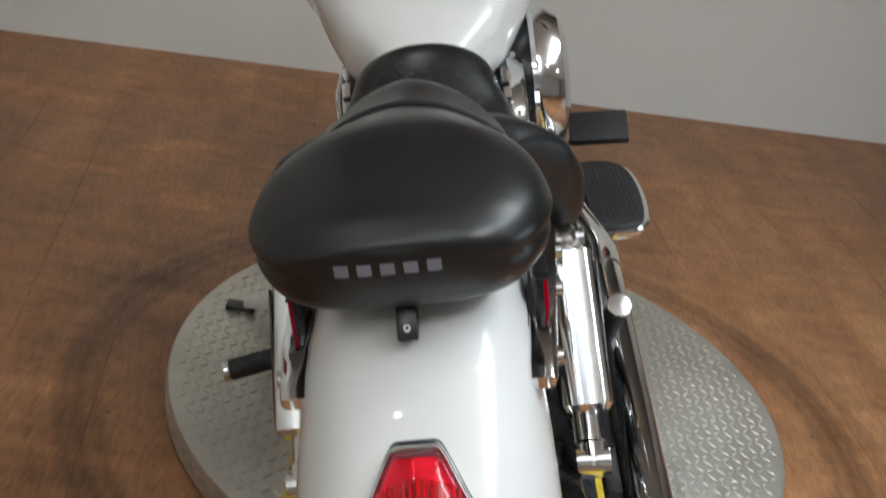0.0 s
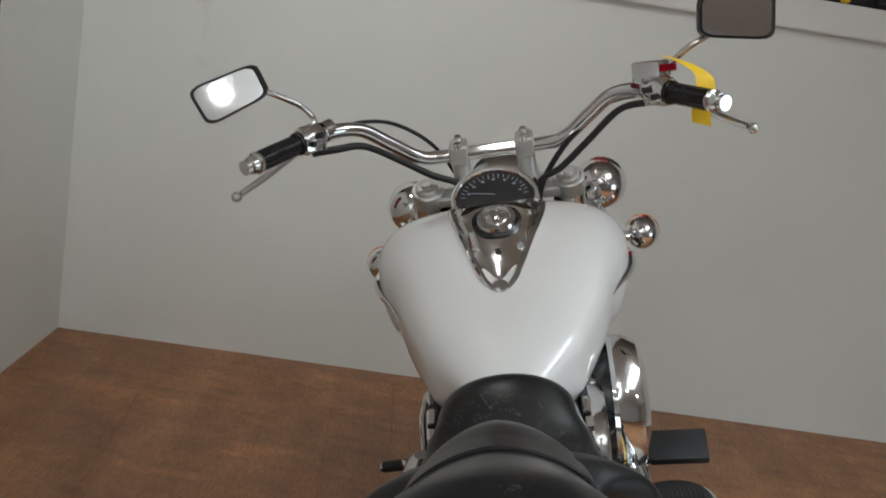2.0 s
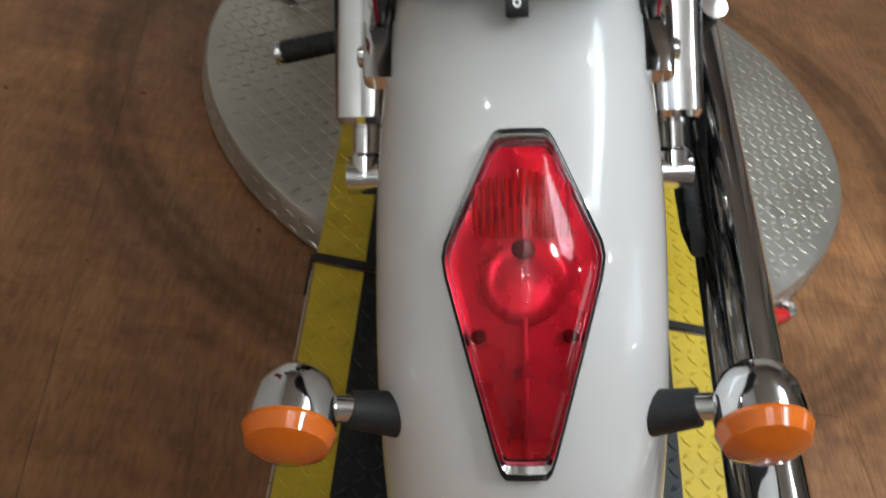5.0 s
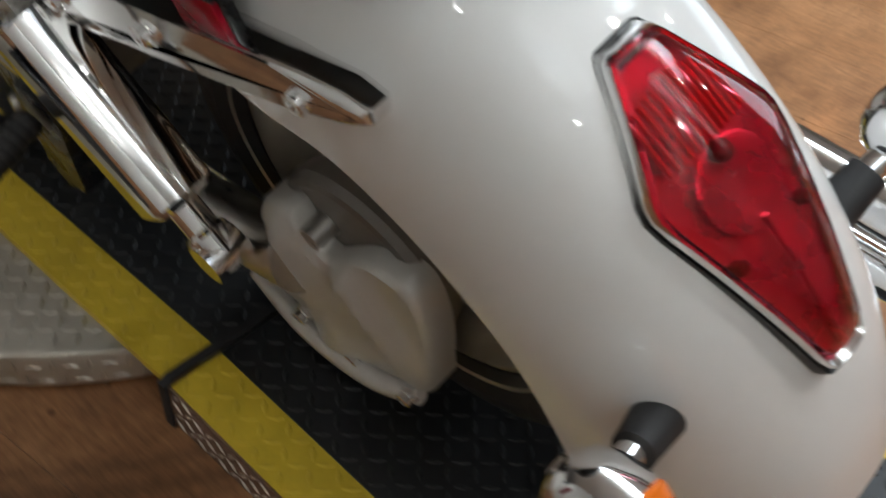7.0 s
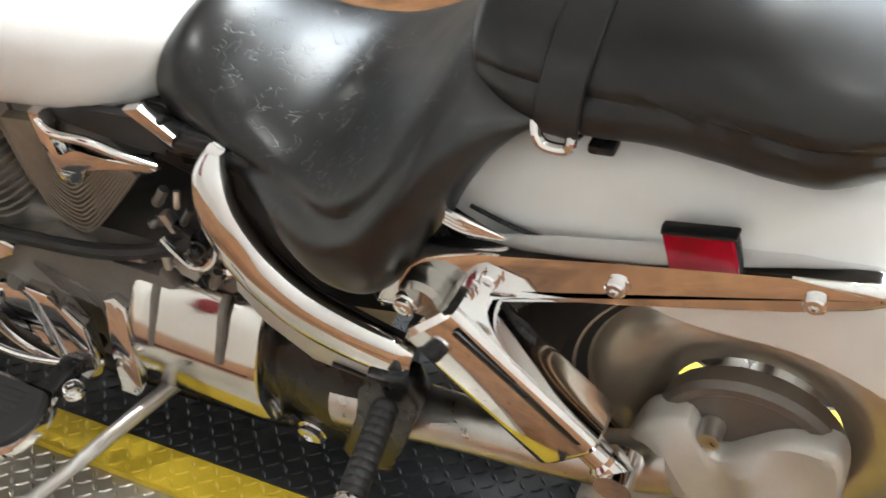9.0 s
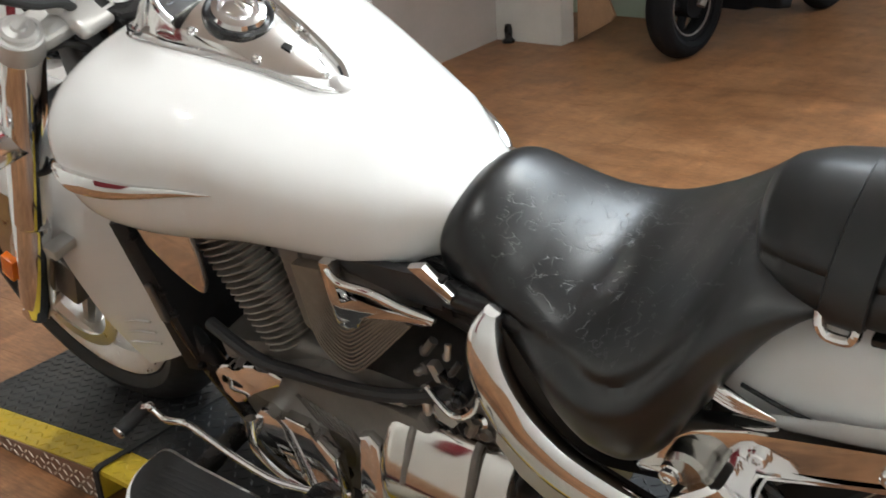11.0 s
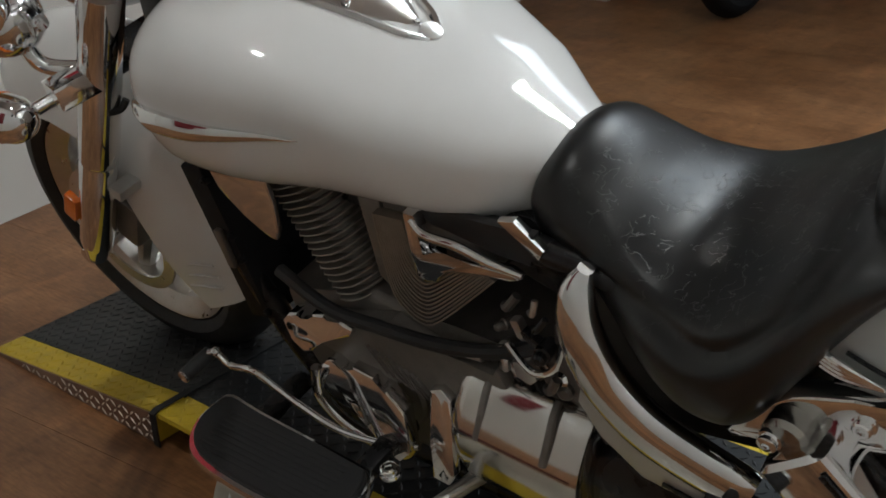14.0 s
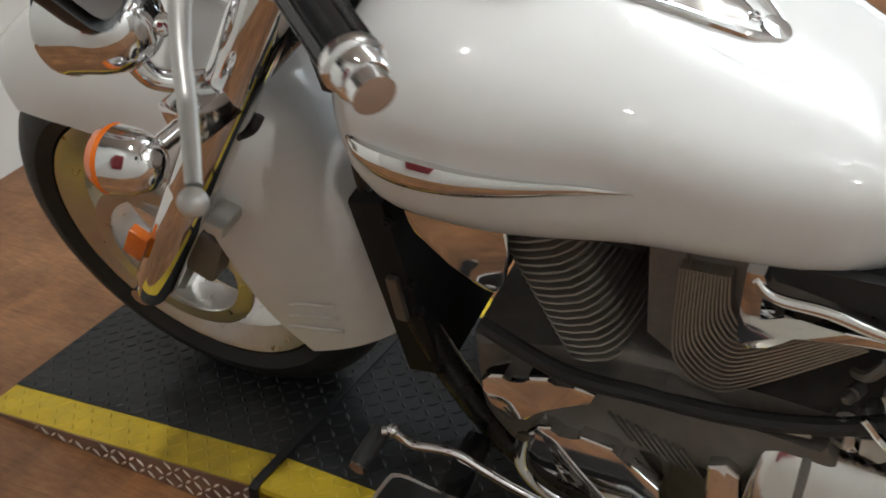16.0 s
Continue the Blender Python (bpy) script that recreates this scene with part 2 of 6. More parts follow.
def plate_metal():
    m, nt, p = nodes_of("aluminium_tread_plate")
    a, b = noise_node(nt, 3.5, 5.0), noise_node(nt, 60.0, 4.0)
    r = ramp_node(nt, a.outputs["Fac"], [(0.3, (0.46, 0.43, 0.37)), (0.7, (0.68, 0.65, 0.58))])
    nt.links.new(r.outputs["Color"], p.inputs["Base Color"])
    rr = ramp_node(nt, b.outputs["Fac"], [(0.3, (0.28,) * 3), (0.7, (0.5,) * 3)])
    nt.links.new(rr.outputs["Color"], p.inputs["Roughness"])
    p.inputs["Metallic"].default_value = 0.85
    return m


PLATE = plate_metal()

MIRROR = simple("mirror_silver", (0.88, 0.89, 0.90), 0.02, 1.0, 0.02, 6.0, rvary=0.01)
CHROMEPLATE = simple("brushed_chrome", (0.74, 0.72, 0.69), 0.13, 1.0, 0.05, 22.0, rvary=0.05)
LENSGLASS = simple("lamp_glass", (0.70, 0.72, 0.74), 0.05, 0.6, 0.04, 30.0, rvary=0.02)
DIALBLACK = simple("dial_black", (0.020, 0.021, 0.023), 0.22, 0.0, 0.1, 20.0, coat=0.8)
PALE = simple("pale_print", (0.20, 0.215, 0.26), 0.5, 0.0, 0.05, 60.0)
RADBLACK = simple("matt_black_paint", (0.008, 0.008, 0.009), 0.65, 0.0, 0.25, 40.0, 0.05)
RADBLACK.node_tree.nodes["Principled BSDF"].inputs["Specular IOR Level"].default_value = 0.25
ENGINEFIN = simple("dark_fin", (0.29, 0.26, 0.22), 0.48, 0.55, 0.2, 60.0)
BROWNPLATE = simple("tread_plate_side", (0.30, 0.20, 0.15), 0.42, 0.7, 0.2, 20.0)
SHINYTREAD = simple("worn_tread", (0.75, 0.70, 0.63), 0.38, 0.95, 0.15, 40.0)
REDPLASTIC = simple("red_plastic", (0.62, 0.02, 0.02), 0.35, 0.0, 0.1, 40.0)
DARKRED = simple("dark_red_card", (0.07, 0.012, 0.012), 0.7, 0.0, 0.2, 15.0)
POSTPAINT = simple("post_paint", (0.60, 0.59, 0.55), 0.5, 0.0, 0.07, 9.0)
DISH = simple("polished_dish", (0.68, 0.62, 0.53), 0.29, 0.85, 0.05, 30.0, rvary=0.01)
MOUNTCAST = simple("smoked_chrome", (0.36, 0.34, 0.31), 0.22, 1.0, 0.12, 40.0, rvary=0.06)
GREYCAST = simple("grey_casting", (0.17, 0.155, 0.14), 0.4, 0.6, 0.12, 30.0)
JACKET = simple("crimson_cloth", (0.16, 0.006, 0.012), 0.75, 0.0, 0.3, 9.0, 0.2)
CASTING = simple("silver_casting", (0.50, 0.48, 0.45), 0.36, 0.25, 0.06, 30.0, 0.05)
DARKGAP = simple("floor_gap", (0.15, 0.078, 0.042), 0.8, 0.0, 0.2, 12.0)


# ---- mesh helpers ----
def part(name, bm, material, parent=None, label="", smooth=True):
    me = bpy.data.meshes.new(name)
    bmesh.ops.recalc_face_normals(bm, faces=bm.faces)
    for fc in bm.faces:
        fc.smooth = smooth
    if smooth:
        for e in bm.edges:
            if len(e.link_faces) == 2 and e.calc_face_angle(0.0) > 0.62:
                e.smooth = False
    bm.to_mesh(me)
    bm.free()
    me.materials.append(material)
    ob = new(name, me)
    if parent:
        ob.parent = parent
    if label:
        ob["label"] = label
    return ob


def thing(name, m=None):
    ob = new(name)
    ob.empty_display_size = 0.1
    if m is not None:
        ob.matrix_world = m
    return ob


def loft(bm, rings, closed=True, caps=True):
    rows = [[bm.verts.new(p) for p in ring] for ring in rings]
    n = len(rows[0])
    for a, b in zip(rows, rows[1:]):
        for i in range(n if closed else n - 1):
            j = (i + 1) % n
            bm.faces.new((a[i], a[j], b[j], b[i]))
    if caps and closed:
        bm.faces.new(rows[0])
        bm.faces.new(rows[-1])
    return bm


def smooth_path(points, steps=6):
    pts = [Vector(p) for p in points]
    out = []
    for i in range(len(pts) - 1):
        p0, p1, p2, p3 = pts[max(i - 1, 0)], pts[i], pts[i + 1], pts[min(i + 2, len(pts) - 1)]
        for k in range(steps):
            t = k / steps
            out.append(0.5 * ((2 * p1) + (p2 - p0) * t + (2 * p0 - 5 * p1 + 4 * p2 - p3) * t * t + (3 * p1 - p0 - 3 * p2 + p3) * t ** 3))
    out.append(pts[-1])
    return out


def tube(bm, points, radius, sides=12, smooth=True, steps=6):
    """A round bar along the points; radius: one number or one a point."""
    many = isinstance(radius, (list, tuple))
    if smooth and len(points) > 2:
        if many:
            rp = smooth_path([(r, 0, 0) for r in radius], steps)
            radii = [max(0.0005, r.x) for r in rp]
        pts = smooth_path(points, steps)
        if not many:
            radii = [radius] * len(pts)
    else:
        pts = [Vector(p) for p in points]
        radii = list(radius) if many else [radius] * len(pts)
    rings = []
    side = None
    for i, p in enumerate(pts):
        d = (pts[min(i + 1, len(pts) - 1)] - pts[max(i - 1, 0)]).normalized()
        if side is None:
            side = d.orthogonal().normalized()
        side = (side - d * side.dot(d)).normalized()
        up = d.cross(side)
        rings.append([p + radii[i] * (math.cos(a) * side + math.sin(a) * up) for a in (2 * math.pi * k / sides for k in range(sides))])
    return loft(bm, rings)


def lathe(bm, profile, origin, axis, sides=32):
    """Turned form: profile of (radius, height along the axis)."""
    axis = Vector(axis).normalized()
    s = axis.orthogonal().normalized()
    u = axis.cross(s)
    o = Vector(origin)
    rings = []
    for r, h in profile:
        r = max(r, 0.0004)
        rings.append([o + axis * h + r * (math.cos(a) * s + math.sin(a) * u) for a in (2 * math.pi * k / sides for k in range(sides))])
    return loft(bm, rings)


def box(bm, size, m, bevel=0.0, segments=2):
    made = bmesh.ops.create_cube(bm, size=1.0, matrix=m @ Matrix.Diagonal((*size, 1)))
    if bevel:
        edges = list({e for v in made["verts"] for e in v.link_edges})
        bmesh.ops.bevel(bm, geom=edges, offset=bevel, segments=segments, affect="EDGES", profile=0.6)
    return bm


def slab(bm, outline, x0, x1, bevel=0.0, segments=2):
    """A plate with an outline in (y, z) between two x."""
    a = [bm.verts.new((x0, y, z)) for y, z in outline]
    b = [bm.verts.new((x1, y, z)) for y, z in outline]
    n = len(outline)
    faces = [bm.faces.new(a), bm.faces.new(b[::-1])]
    for i in range(n):
        faces.append(bm.faces.new((a[i], b[i], b[(i + 1) % n], a[(i + 1) % n])))
    if bevel:
        rim = [e for fc in faces[:2] for e in fc.edges]
        bmesh.ops.bevel(bm, geom=rim, offset=bevel, segments=segments, affect="EDGES", profile=0.6)
    return bm


def curve2(points, steps=5, closed=False):
    """Smooth outline through (y, z) points."""
    pts = [(0, *p) for p in points]
    if closed:
        k = len(pts)
        ext = [pts[-1]] + pts + [pts[0], pts[1]]
        sm = smooth_path(ext, steps)
        return [(p.y, p.z) for p in sm[steps:steps * (k + 1)]]
    return [(p.y, p.z) for p in smooth_path(pts, steps)]


def sup(a, n):
    return math.copysign(abs(a) ** (2.0 / n), a)


def even(ring, n):
    """The closed ring again, with n points at even steps from its first."""
    pts = ring + [ring[0]]
    run = [0.0]
    for a, b in zip(pts, pts[1:]):
        run.append(run[-1] + (b - a).length)
    out, k = [], 0
    for i in range(n):
        s = run[-1] * i / n
        while run[k + 1] < s:
            k += 1
        t = (s - run[k]) / max(run[k + 1] - run[k], 1e-9)
        out.append(pts[k].lerp(pts[k + 1], t))
    return out


def interp(table, y):
    """Row of a table whose first column is y, at y, smoothly."""
    xs = [r[0] for r in table]
    if xs[0] > xs[-1]:
        table, xs = table[::-1], xs[::-1]
    y = min(max(y, xs[0]), xs[-1])
    i = max(k for k in range(len(xs) - 1) if xs[k] <= y) if y < xs[-1] else len(xs) - 2
    t = (y - xs[i]) / (xs[i + 1] - xs[i])
    out = []
    for c in range(1, len(table[0])):
        p0, p1, p2, p3 = (table[min(max(k, 0), len(xs) - 1)][c] for k in (i - 1, i, i + 1, i + 2))
        out.append(0.5 * (2 * p1 + (p2 - p0) * t + (2 * p0 - 5 * p1 + 4 * p2 - p3) * t * t + (3 * p1 - p0 - 3 * p2 + p3) * t ** 3))
    return out


def on_front(bm):
    """The bars and lamps stand a little askew on the fork."""
    m = Matrix.Translation((0, 1.3, 0.95)) @ Matrix.Rotation(radians(-1.8), 4, "Z") @ Matrix.Rotation(radians(-1.9), 4, "Y") @ Matrix.Translation((0, -1.3, -0.95))
    bmesh.ops.transform(bm, matrix=m, verts=bm.verts)
    return bm


# ---- room ----
def wall(name, a, b, z0, z1, thick, material, label):
    """Upright wall from a to b in the plan; its thickness lies to the right of that line."""
    d = Vector((b[0] - a[0], b[1] - a[1], 0))
    nrm = Vector((d.y, -d.x, 0)).normalized() * thick
    bm = bmesh.new()
    low = [Vector((*a, z0)), Vector((*b, z0)), Vector((*b, z0)) + nrm, Vector((*a, z0)) + nrm]
    loft(bm, [low, [p + Vector((0, 0, z1 - z0)) for p in low]])
    ob = part(name, bm, material, smooth=False)
    return tagged(ob, label, "wall", kind="structure")


bm = bmesh.new()
loft(bm, [[(-2.2, -4.2, z), (6.2, -4.2, z), (6.2, 5.2, z), (-2.2, 5.2, z)] for z in (-0.1, -0.008)])
floor = tagged(part("floor", bm, DARKGAP, smooth=False), "reddish brown wood-look laminate floor with scuffs and knots", "floor", kind="structure")
bm = bmesh.new()
loft(bm, [[(-2.2, -4.2, z), (6.2, -4.2, z), (6.2, 5.2, z), (-2.2, 5.2, z)] for z in (2.9, 3.0)])
tagged(part("ceiling", bm, CEIL, smooth=False), "plain greyish painted showroom ceiling", "ceiling", kind="structure")

BACK_END = (2.11, 2.891)
wall("wall_north", BACK_END, (-1.654, 2.515), 0.0, 1.487, 0.12, WALL, "low white painted partition wall behind the turntable")
wall("wall_west", (-1.654, 2.515), (-1.45, -4.2), 0.0, 2.9, 0.12, WALL, "white painted side wall of the showroom")
wall("wall_south", (-2.2, -4.08), (6.2, -4.08), 0.0, 2.9, 0.12, DIMWALL, "plain greige showroom wall closing the room")
# opening left for the area lamp added at an unseen window
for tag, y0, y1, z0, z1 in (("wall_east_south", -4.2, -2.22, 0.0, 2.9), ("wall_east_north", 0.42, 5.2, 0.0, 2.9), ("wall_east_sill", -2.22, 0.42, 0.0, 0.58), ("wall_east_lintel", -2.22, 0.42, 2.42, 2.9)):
    wall(tag, (6.08, y0), (6.08, y1), z0, z1, 0.12, WALL, "plain white showroom wall round an unseen window")
wall("wall_far", (6.2, 5.08), (-2.2, 5.08), 0.0, 2.9, 0.12, DIMWALL, "plain greige showroom wall closing the room")

# ---- motorcycle ----
BIKE = Matrix(((0.9634, 0.0, -0.2680, 0.0), (0.0068, 0.9997, 0.0244, 0.0), (0.2679, -0.0253, 0.9631, 0.0870), (0, 0, 0, 1)))
bike = thing("motorcycle", BIKE)
tagged(bike, "pearl white and chrome cruiser motorcycle leaning on its side stand", "motorcycle")

# y, bottom, top, half width, height of the widest line, squareness
TANK = [(1.257, 0.721, 0.791, 0.094, 0.756), (1.247, 0.696, 0.831, 0.145, 0.759), (1.219, 0.666, 0.876, 0.199, 0.766), (1.164, 0.647, 0.911, 0.237, 0.785),
        (1.101, 0.640, 0.921, 0.249, 0.806), (1.03, 0.637, 0.906, 0.241, 0.803), (0.93, 0.631, 0.868, 0.207, 0.788), (0.83, 0.620, 0.817, 0.176, 0.747),
        (0.73, 0.606, 0.773, 0.136, 0.711), (0.66, 0.616, 0.732, 0.085, 0.688), (0.59, 0.629, 0.70, 0.04, 0.674)]


def tank_square(y):
    """How square the tank's shoulders are at y."""
    k = min(1.0, max(0.0, (y - 0.65) / 0.45))
    return 2.75 + 0.5 * k * k * (3 - 2 * k)


def tank_point(y, a, grow=0.0):
    b, t, w, zw = interp(TANK, y)
    w, t, b = w + grow, t + grow, b - grow
    c, s = math.cos(a), math.sin(a)
    if s >= 0:
        return Vector((w * sup(c, tank_square(y)), y, zw + (t - zw) * sup(s, 2.74)))
    return Vector((w * sup(c, 3.4), y, zw + (zw - b) * sup(s, 2.5)))


def tank_top(x, y):
    """Height of the tank's top at x, y."""
    b, t, w, zw = interp(TANK, y)
    k = min(abs(x) / w, 0.999)
    return zw + (t - zw) * (1 - k ** tank_square(y)) ** (1 / 2.74)


bm = bmesh.new()
ys = [1.257, 1.2555, 1.252, 1.246, 1.236, 1.223, 1.207] + [1.19 - 0.02 * i for i in range(31)]
loft(bm, [even([tank_point(y, 2 * math.pi * k / 240) for k in range(240)], 80) for y in ys])
part("fuel_tank", bm, WHITE, bike, "large teardrop tank in glossy pearl white")

SADDLE = [(0.662, 0.632, 0.672, 0.055), (0.657, 0.618, 0.696, 0.088), (0.642, 0.604, 0.718, 0.104), (0.61, 0.582, 0.730, 0.112), (0.57, 0.548, 0.714, 0.122), (0.52, 0.508, 0.678, 0.146), (0.46, 0.488, 0.655, 0.186), (0.40, 0.478, 0.664, 0.212),
          (0.34, 0.495, 0.694, 0.218), (0.28, 0.580, 0.732, 0.196), (0.25, 0.625, 0.742, 0.166), (0.22, 0.660, 0.735, 0.138), (0.18, 0.690, 0.718, 0.112), (0.13, 0.685, 0.705, 0.085)]
bm = bmesh.new()
rings = []
for i in range(84):
    y = 0.662 - 0.532 * (0.5 * i / 83 + 0.5 * (i / 83) ** 1.6)
    b, t, w = interp(SADDLE, y)
    roll = 0.607 + (5.4 * (y - 0.41) ** 2 if y < 0.41 else 0.04 * (y - 0.41))
    zw = b + 0.52 * (t - b)
    dense = []
    for k in range(240):
        a = 2 * math.pi * k / 240
        c, s = math.cos(a), math.sin(a)
        if s >= 0:
            dish = 0.010 * math.exp(-((y - 0.45) / 0.10) ** 2) * max(0.0, 1 - (abs(c) * 1.3) ** 2)
            dense.append(Vector((w * sup(c, 2.1), y, zw + (t - zw) * sup(s, 1.9) - dish)))
        else:
            dense.append(Vector((w * sup(c, 3.2), y, zw + (zw - b) * sup(s, 3.4))))
    ring = []
    for p in even(dense, 120):
        if 0.14 < y < 0.63:
            fade = min(1.0, (y - 0.14) / 0.05, (0.63 - y) / 0.06)
            p.x *= 1 - 0.055 * fade * math.exp(-((p.z - roll) / 0.010) ** 2)
            p.x *= 1 + 0.030 * fade * math.exp(-((p.z - roll - 0.030) / 0.016) ** 2)
        ring.append(p)
    rings.append(ring)
loft(bm, rings)
part("saddle", bm, LEATHER, bike, "creased black leatherette rider saddle")

PILLION = [(0.262, 0.725, 0.765, 0.030), (0.258, 0.712, 0.779, 0.060), (0.245, 0.702, 0.790, 0.086), (0.21, 0.694, 0.798, 0.104), (0.15, 0.687, 0.800, 0.116), (0.11, 0.684, 0.803, 0.121), (0.07, 0.682, 0.812, 0.126), (0.0, 0.670, 0.824, 0.137),
           (-0.04, 0.665, 0.823, 0.144), (-0.08, 0.667, 0.816, 0.148), (-0.115, 0.681, 0.808, 0.142), (-0.145, 0.688, 0.800, 0.128), (-0.165, 0.700, 0.791, 0.108), (-0.178, 0.722, 0.782, 0.082), (-0.185, 0.742, 0.775, 0.052), (-0.188, 0.756, 0.767, 0.02)]


def pillion_form(y):
    """Height of the widest line and squareness of the cushion and its side band."""
    k = min(1.0, max(0.0, (y + 0.06) / 0.20))
    k = k * k * (3 - 2 * k)
    return 0.60 - 0.40 * k, 2.5 - 0.85 * k, 2.0, 3.6 - 0.9 * k, 2.7 - 0.7 * k


def pillion_ring(y, n=96, grow=0.0):
    b, t, w = interp(PILLION, y)
    b, t, w = b - grow, t + grow, w + grow
    high, tx, tz, lx, lz = pillion_form(y)
    zw = b + high * (t - b)
    welt = b + 0.56 * (t - b)
    dense = []
    for k in range(200):
        a = 2 * math.pi * k / 200
        c, s = math.cos(a), math.sin(a)
        if s >= 0:
            dense.append(Vector((w * sup(c, tx), y, zw + (t - zw) * sup(s, tz))))
        else:
            dense.append(Vector((w * sup(c, lx), y, zw + (zw - b) * sup(s, lz))))
    ring = []
    for p in even(dense, n):
        # welted edge between the cushion and its side band
        p.x *= 1 - 0.045 * math.exp(-((p.z - welt + 0.010) / 0.005) ** 2) * (grow == 0) + 0.012 * math.exp(-((p.z - welt - 0.004) / 0.008) ** 2)
        ring.append(p)
    return ring


bm = bmesh.new()
loft(bm, [pillion_ring(0.262 - 0.450 * (0.5 - 0.5 * math.cos(math.pi * i / 71))) for i in range(72)])
pillion = part("pillion_seat", bm, LEATHER, bike, "black leatherette passenger seat with pale lettering bars")

# rear fender: top line and skirt line, from front to tail
REAR = [(-1, 0.33, 0.64, 0.33, 0.60, 0.10), (0.0, 0.26, 0.668, 0.26, 0.565, 0.114), (1, 0.15, 0.69, 0.15, 0.525, 0.121), (2, 0.04, 0.692, 0.04, 0.492, 0.127), (3, -0.07, 0.676, -0.06, 0.487, 0.130),
        (4, -0.16, 0.645, -0.13, 0.460, 0.133), (5, -0.24, 0.600, -0.18, 0.423, 0.135), (6, -0.315, 0.532, -0.222, 0.375, 0.136), (7, -0.378, 0.452, -0.255, 0.31, 0.137),
        (8, -0.425, 0.368, -0.278, 0.22, 0.137), (9, -0.455, 0.28, -0.288, 0.14, 0.135), (10, -0.468, 0.20, -0.294, 0.09, 0.130)]


def shell(bm, table, count, arc, n, thick):
    """A mudguard: an arched strip with an inner face."""
    rings = []
    for i in range(count + 1):
        ty, tz, ey, ez, w = interp(table, table[0][0] + (table[-1][0] - table[0][0]) * i / count)
        outer, inner = [], []
        for k in range(arc + 1):
            a = math.pi * k / arc
            c, s = sup(math.cos(a), n), abs(sup(math.sin(a), n))
            outer.append(Vector((w * c, ey + (ty - ey) * s, ez + (tz - ez) * s)))
            inner.append(Vector(((w - thick) * c, ey + (ty - ey) * s * (1 - thick / 0.2), ez + (tz - ez) * s * (1 - thick / 0.2))))
        rings.append(outer + inner[::-1])
    return loft(bm, rings)


bm = bmesh.new()
shell(bm, REAR, 44, 32, 2.7, 0.004)
part("rear_fender", bm, WHITE, bike, "deep pearl white rear fender")


def tyre(bm, centre, radius, half):
    prof = []
    for k in range(17):
        a = math.pi * (-0.5 + k / 16)
        prof.append((radius - half * 0.95 + half * 0.95 * math.cos(a), half * math.sin(a)))
    prof = [(radius - half * 1.25, -half * 0.8)] + prof + [(radius - half * 1.25, half * 0.8)]
    rings_src = prof + [prof[0]]
    lathe_open(bm, rings_src, centre)
    return bm


def lathe_open(bm, profile, centre, sides=64):
    o = Vector(centre)
    rings = [[o + Vector((h, r * math.cos(a), r * math.sin(a))) for a in (2 * math.pi * k / sides for k in range(sides))] for r, h in profile]
    return loft(bm, rings, True, False)


REAR_AXLE, FRONT_AXLE = (0, -0.005, 0.286), (0, 1.705, 0.325)
rear_wheel = thing("rear_wheel")
rear_wheel.parent = bike
tyre_b = bmesh.new()
tyre(tyre_b, REAR_AXLE, 0.306, 0.088)
part("tyre", tyre_b, RUBBER, rear_wheel, "black rubber rear tyre")
bm = bmesh.new()
lathe_open(bm, [(0.095, -0.066), (0.112, -0.074), (0.135, -0.081), (0.160, -0.082), (0.180, -0.075), (0.192, -0.064), (0.200, -0.070), (0.209, -0.080), (0.216, -0.080), (0.216, -0.066), (0.202, -0.05), (0.192, 0.0), (0.200, 0.05), (0.212, 0.064), (0.214, 0.074), (0.208, 0.070), (0.185, 0.04), (0.18, 0.0), (0.150, -0.036), (0.095, -0.050), (0.095, -0.066)], REAR_AXLE)
part("rim", bm, DISH, rear_wheel, "polished alloy dished rim")
bm = bmesh.new()
for k in range(5):
    a = 2 * math.pi * k / 5 + 0.5
    d = Vector((0, math.cos(a), math.sin(a)))
    tube(bm, [Vector(REAR_AXLE) + d * 0.04, Vector(REAR_AXLE) + d * 0.19], [0.036, 0.026], 10, False)
lathe(bm, [(0.0, -0.08), (0.06, -0.08), (0.06, 0.08), (0.0, 0.08)], REAR_AXLE, (1, 0, 0), 24)
part("spokes", bm, ALLOY, rear_wheel, "five cast alloy spokes")

front_wheel = thing("front_wheel")
front_wheel.parent = bike
bm = bmesh.new()
tyre(bm, FRONT_AXLE, 0.332, 0.068)
part("tyre", bm, RUBBER, front_wheel, "black rubber front tyre")
bm = bmesh.new()
lathe_open(bm, [(0.235, -0.050), (0.242, -0.054), (0.240, -0.046), (0.222, -0.035), (0.214, 0.0), (0.222, 0.035), (0.240, 0.046), (0.242, 0.054), (0.235, 0.050), (0.205, 0.03), (0.202, 0.0), (0.205, -0.03), (0.235, -0.050)], FRONT_AXLE)
part("rim", bm, ALLOY, front_wheel, "polished alloy rim")
bm = bmesh.new()
for k in range(5):
    a = 2 * math.pi * k / 5 + 0.3
    d = Vector((0, math.cos(a), math.sin(a)))
    tube(bm, [Vector(FRONT_AXLE) + d * 0.04, Vector(FRONT_AXLE) + d * 0.21], [0.032, 0.022], 10, False)
lathe(bm, [(0.0, -0.06), (0.045, -0.06), (0.045, 0.06), (0.0, 0.06)], FRONT_AXLE, (1, 0, 0), 24)
part("spokes", bm, ALLOY, front_wheel, "five cast alloy spokes")

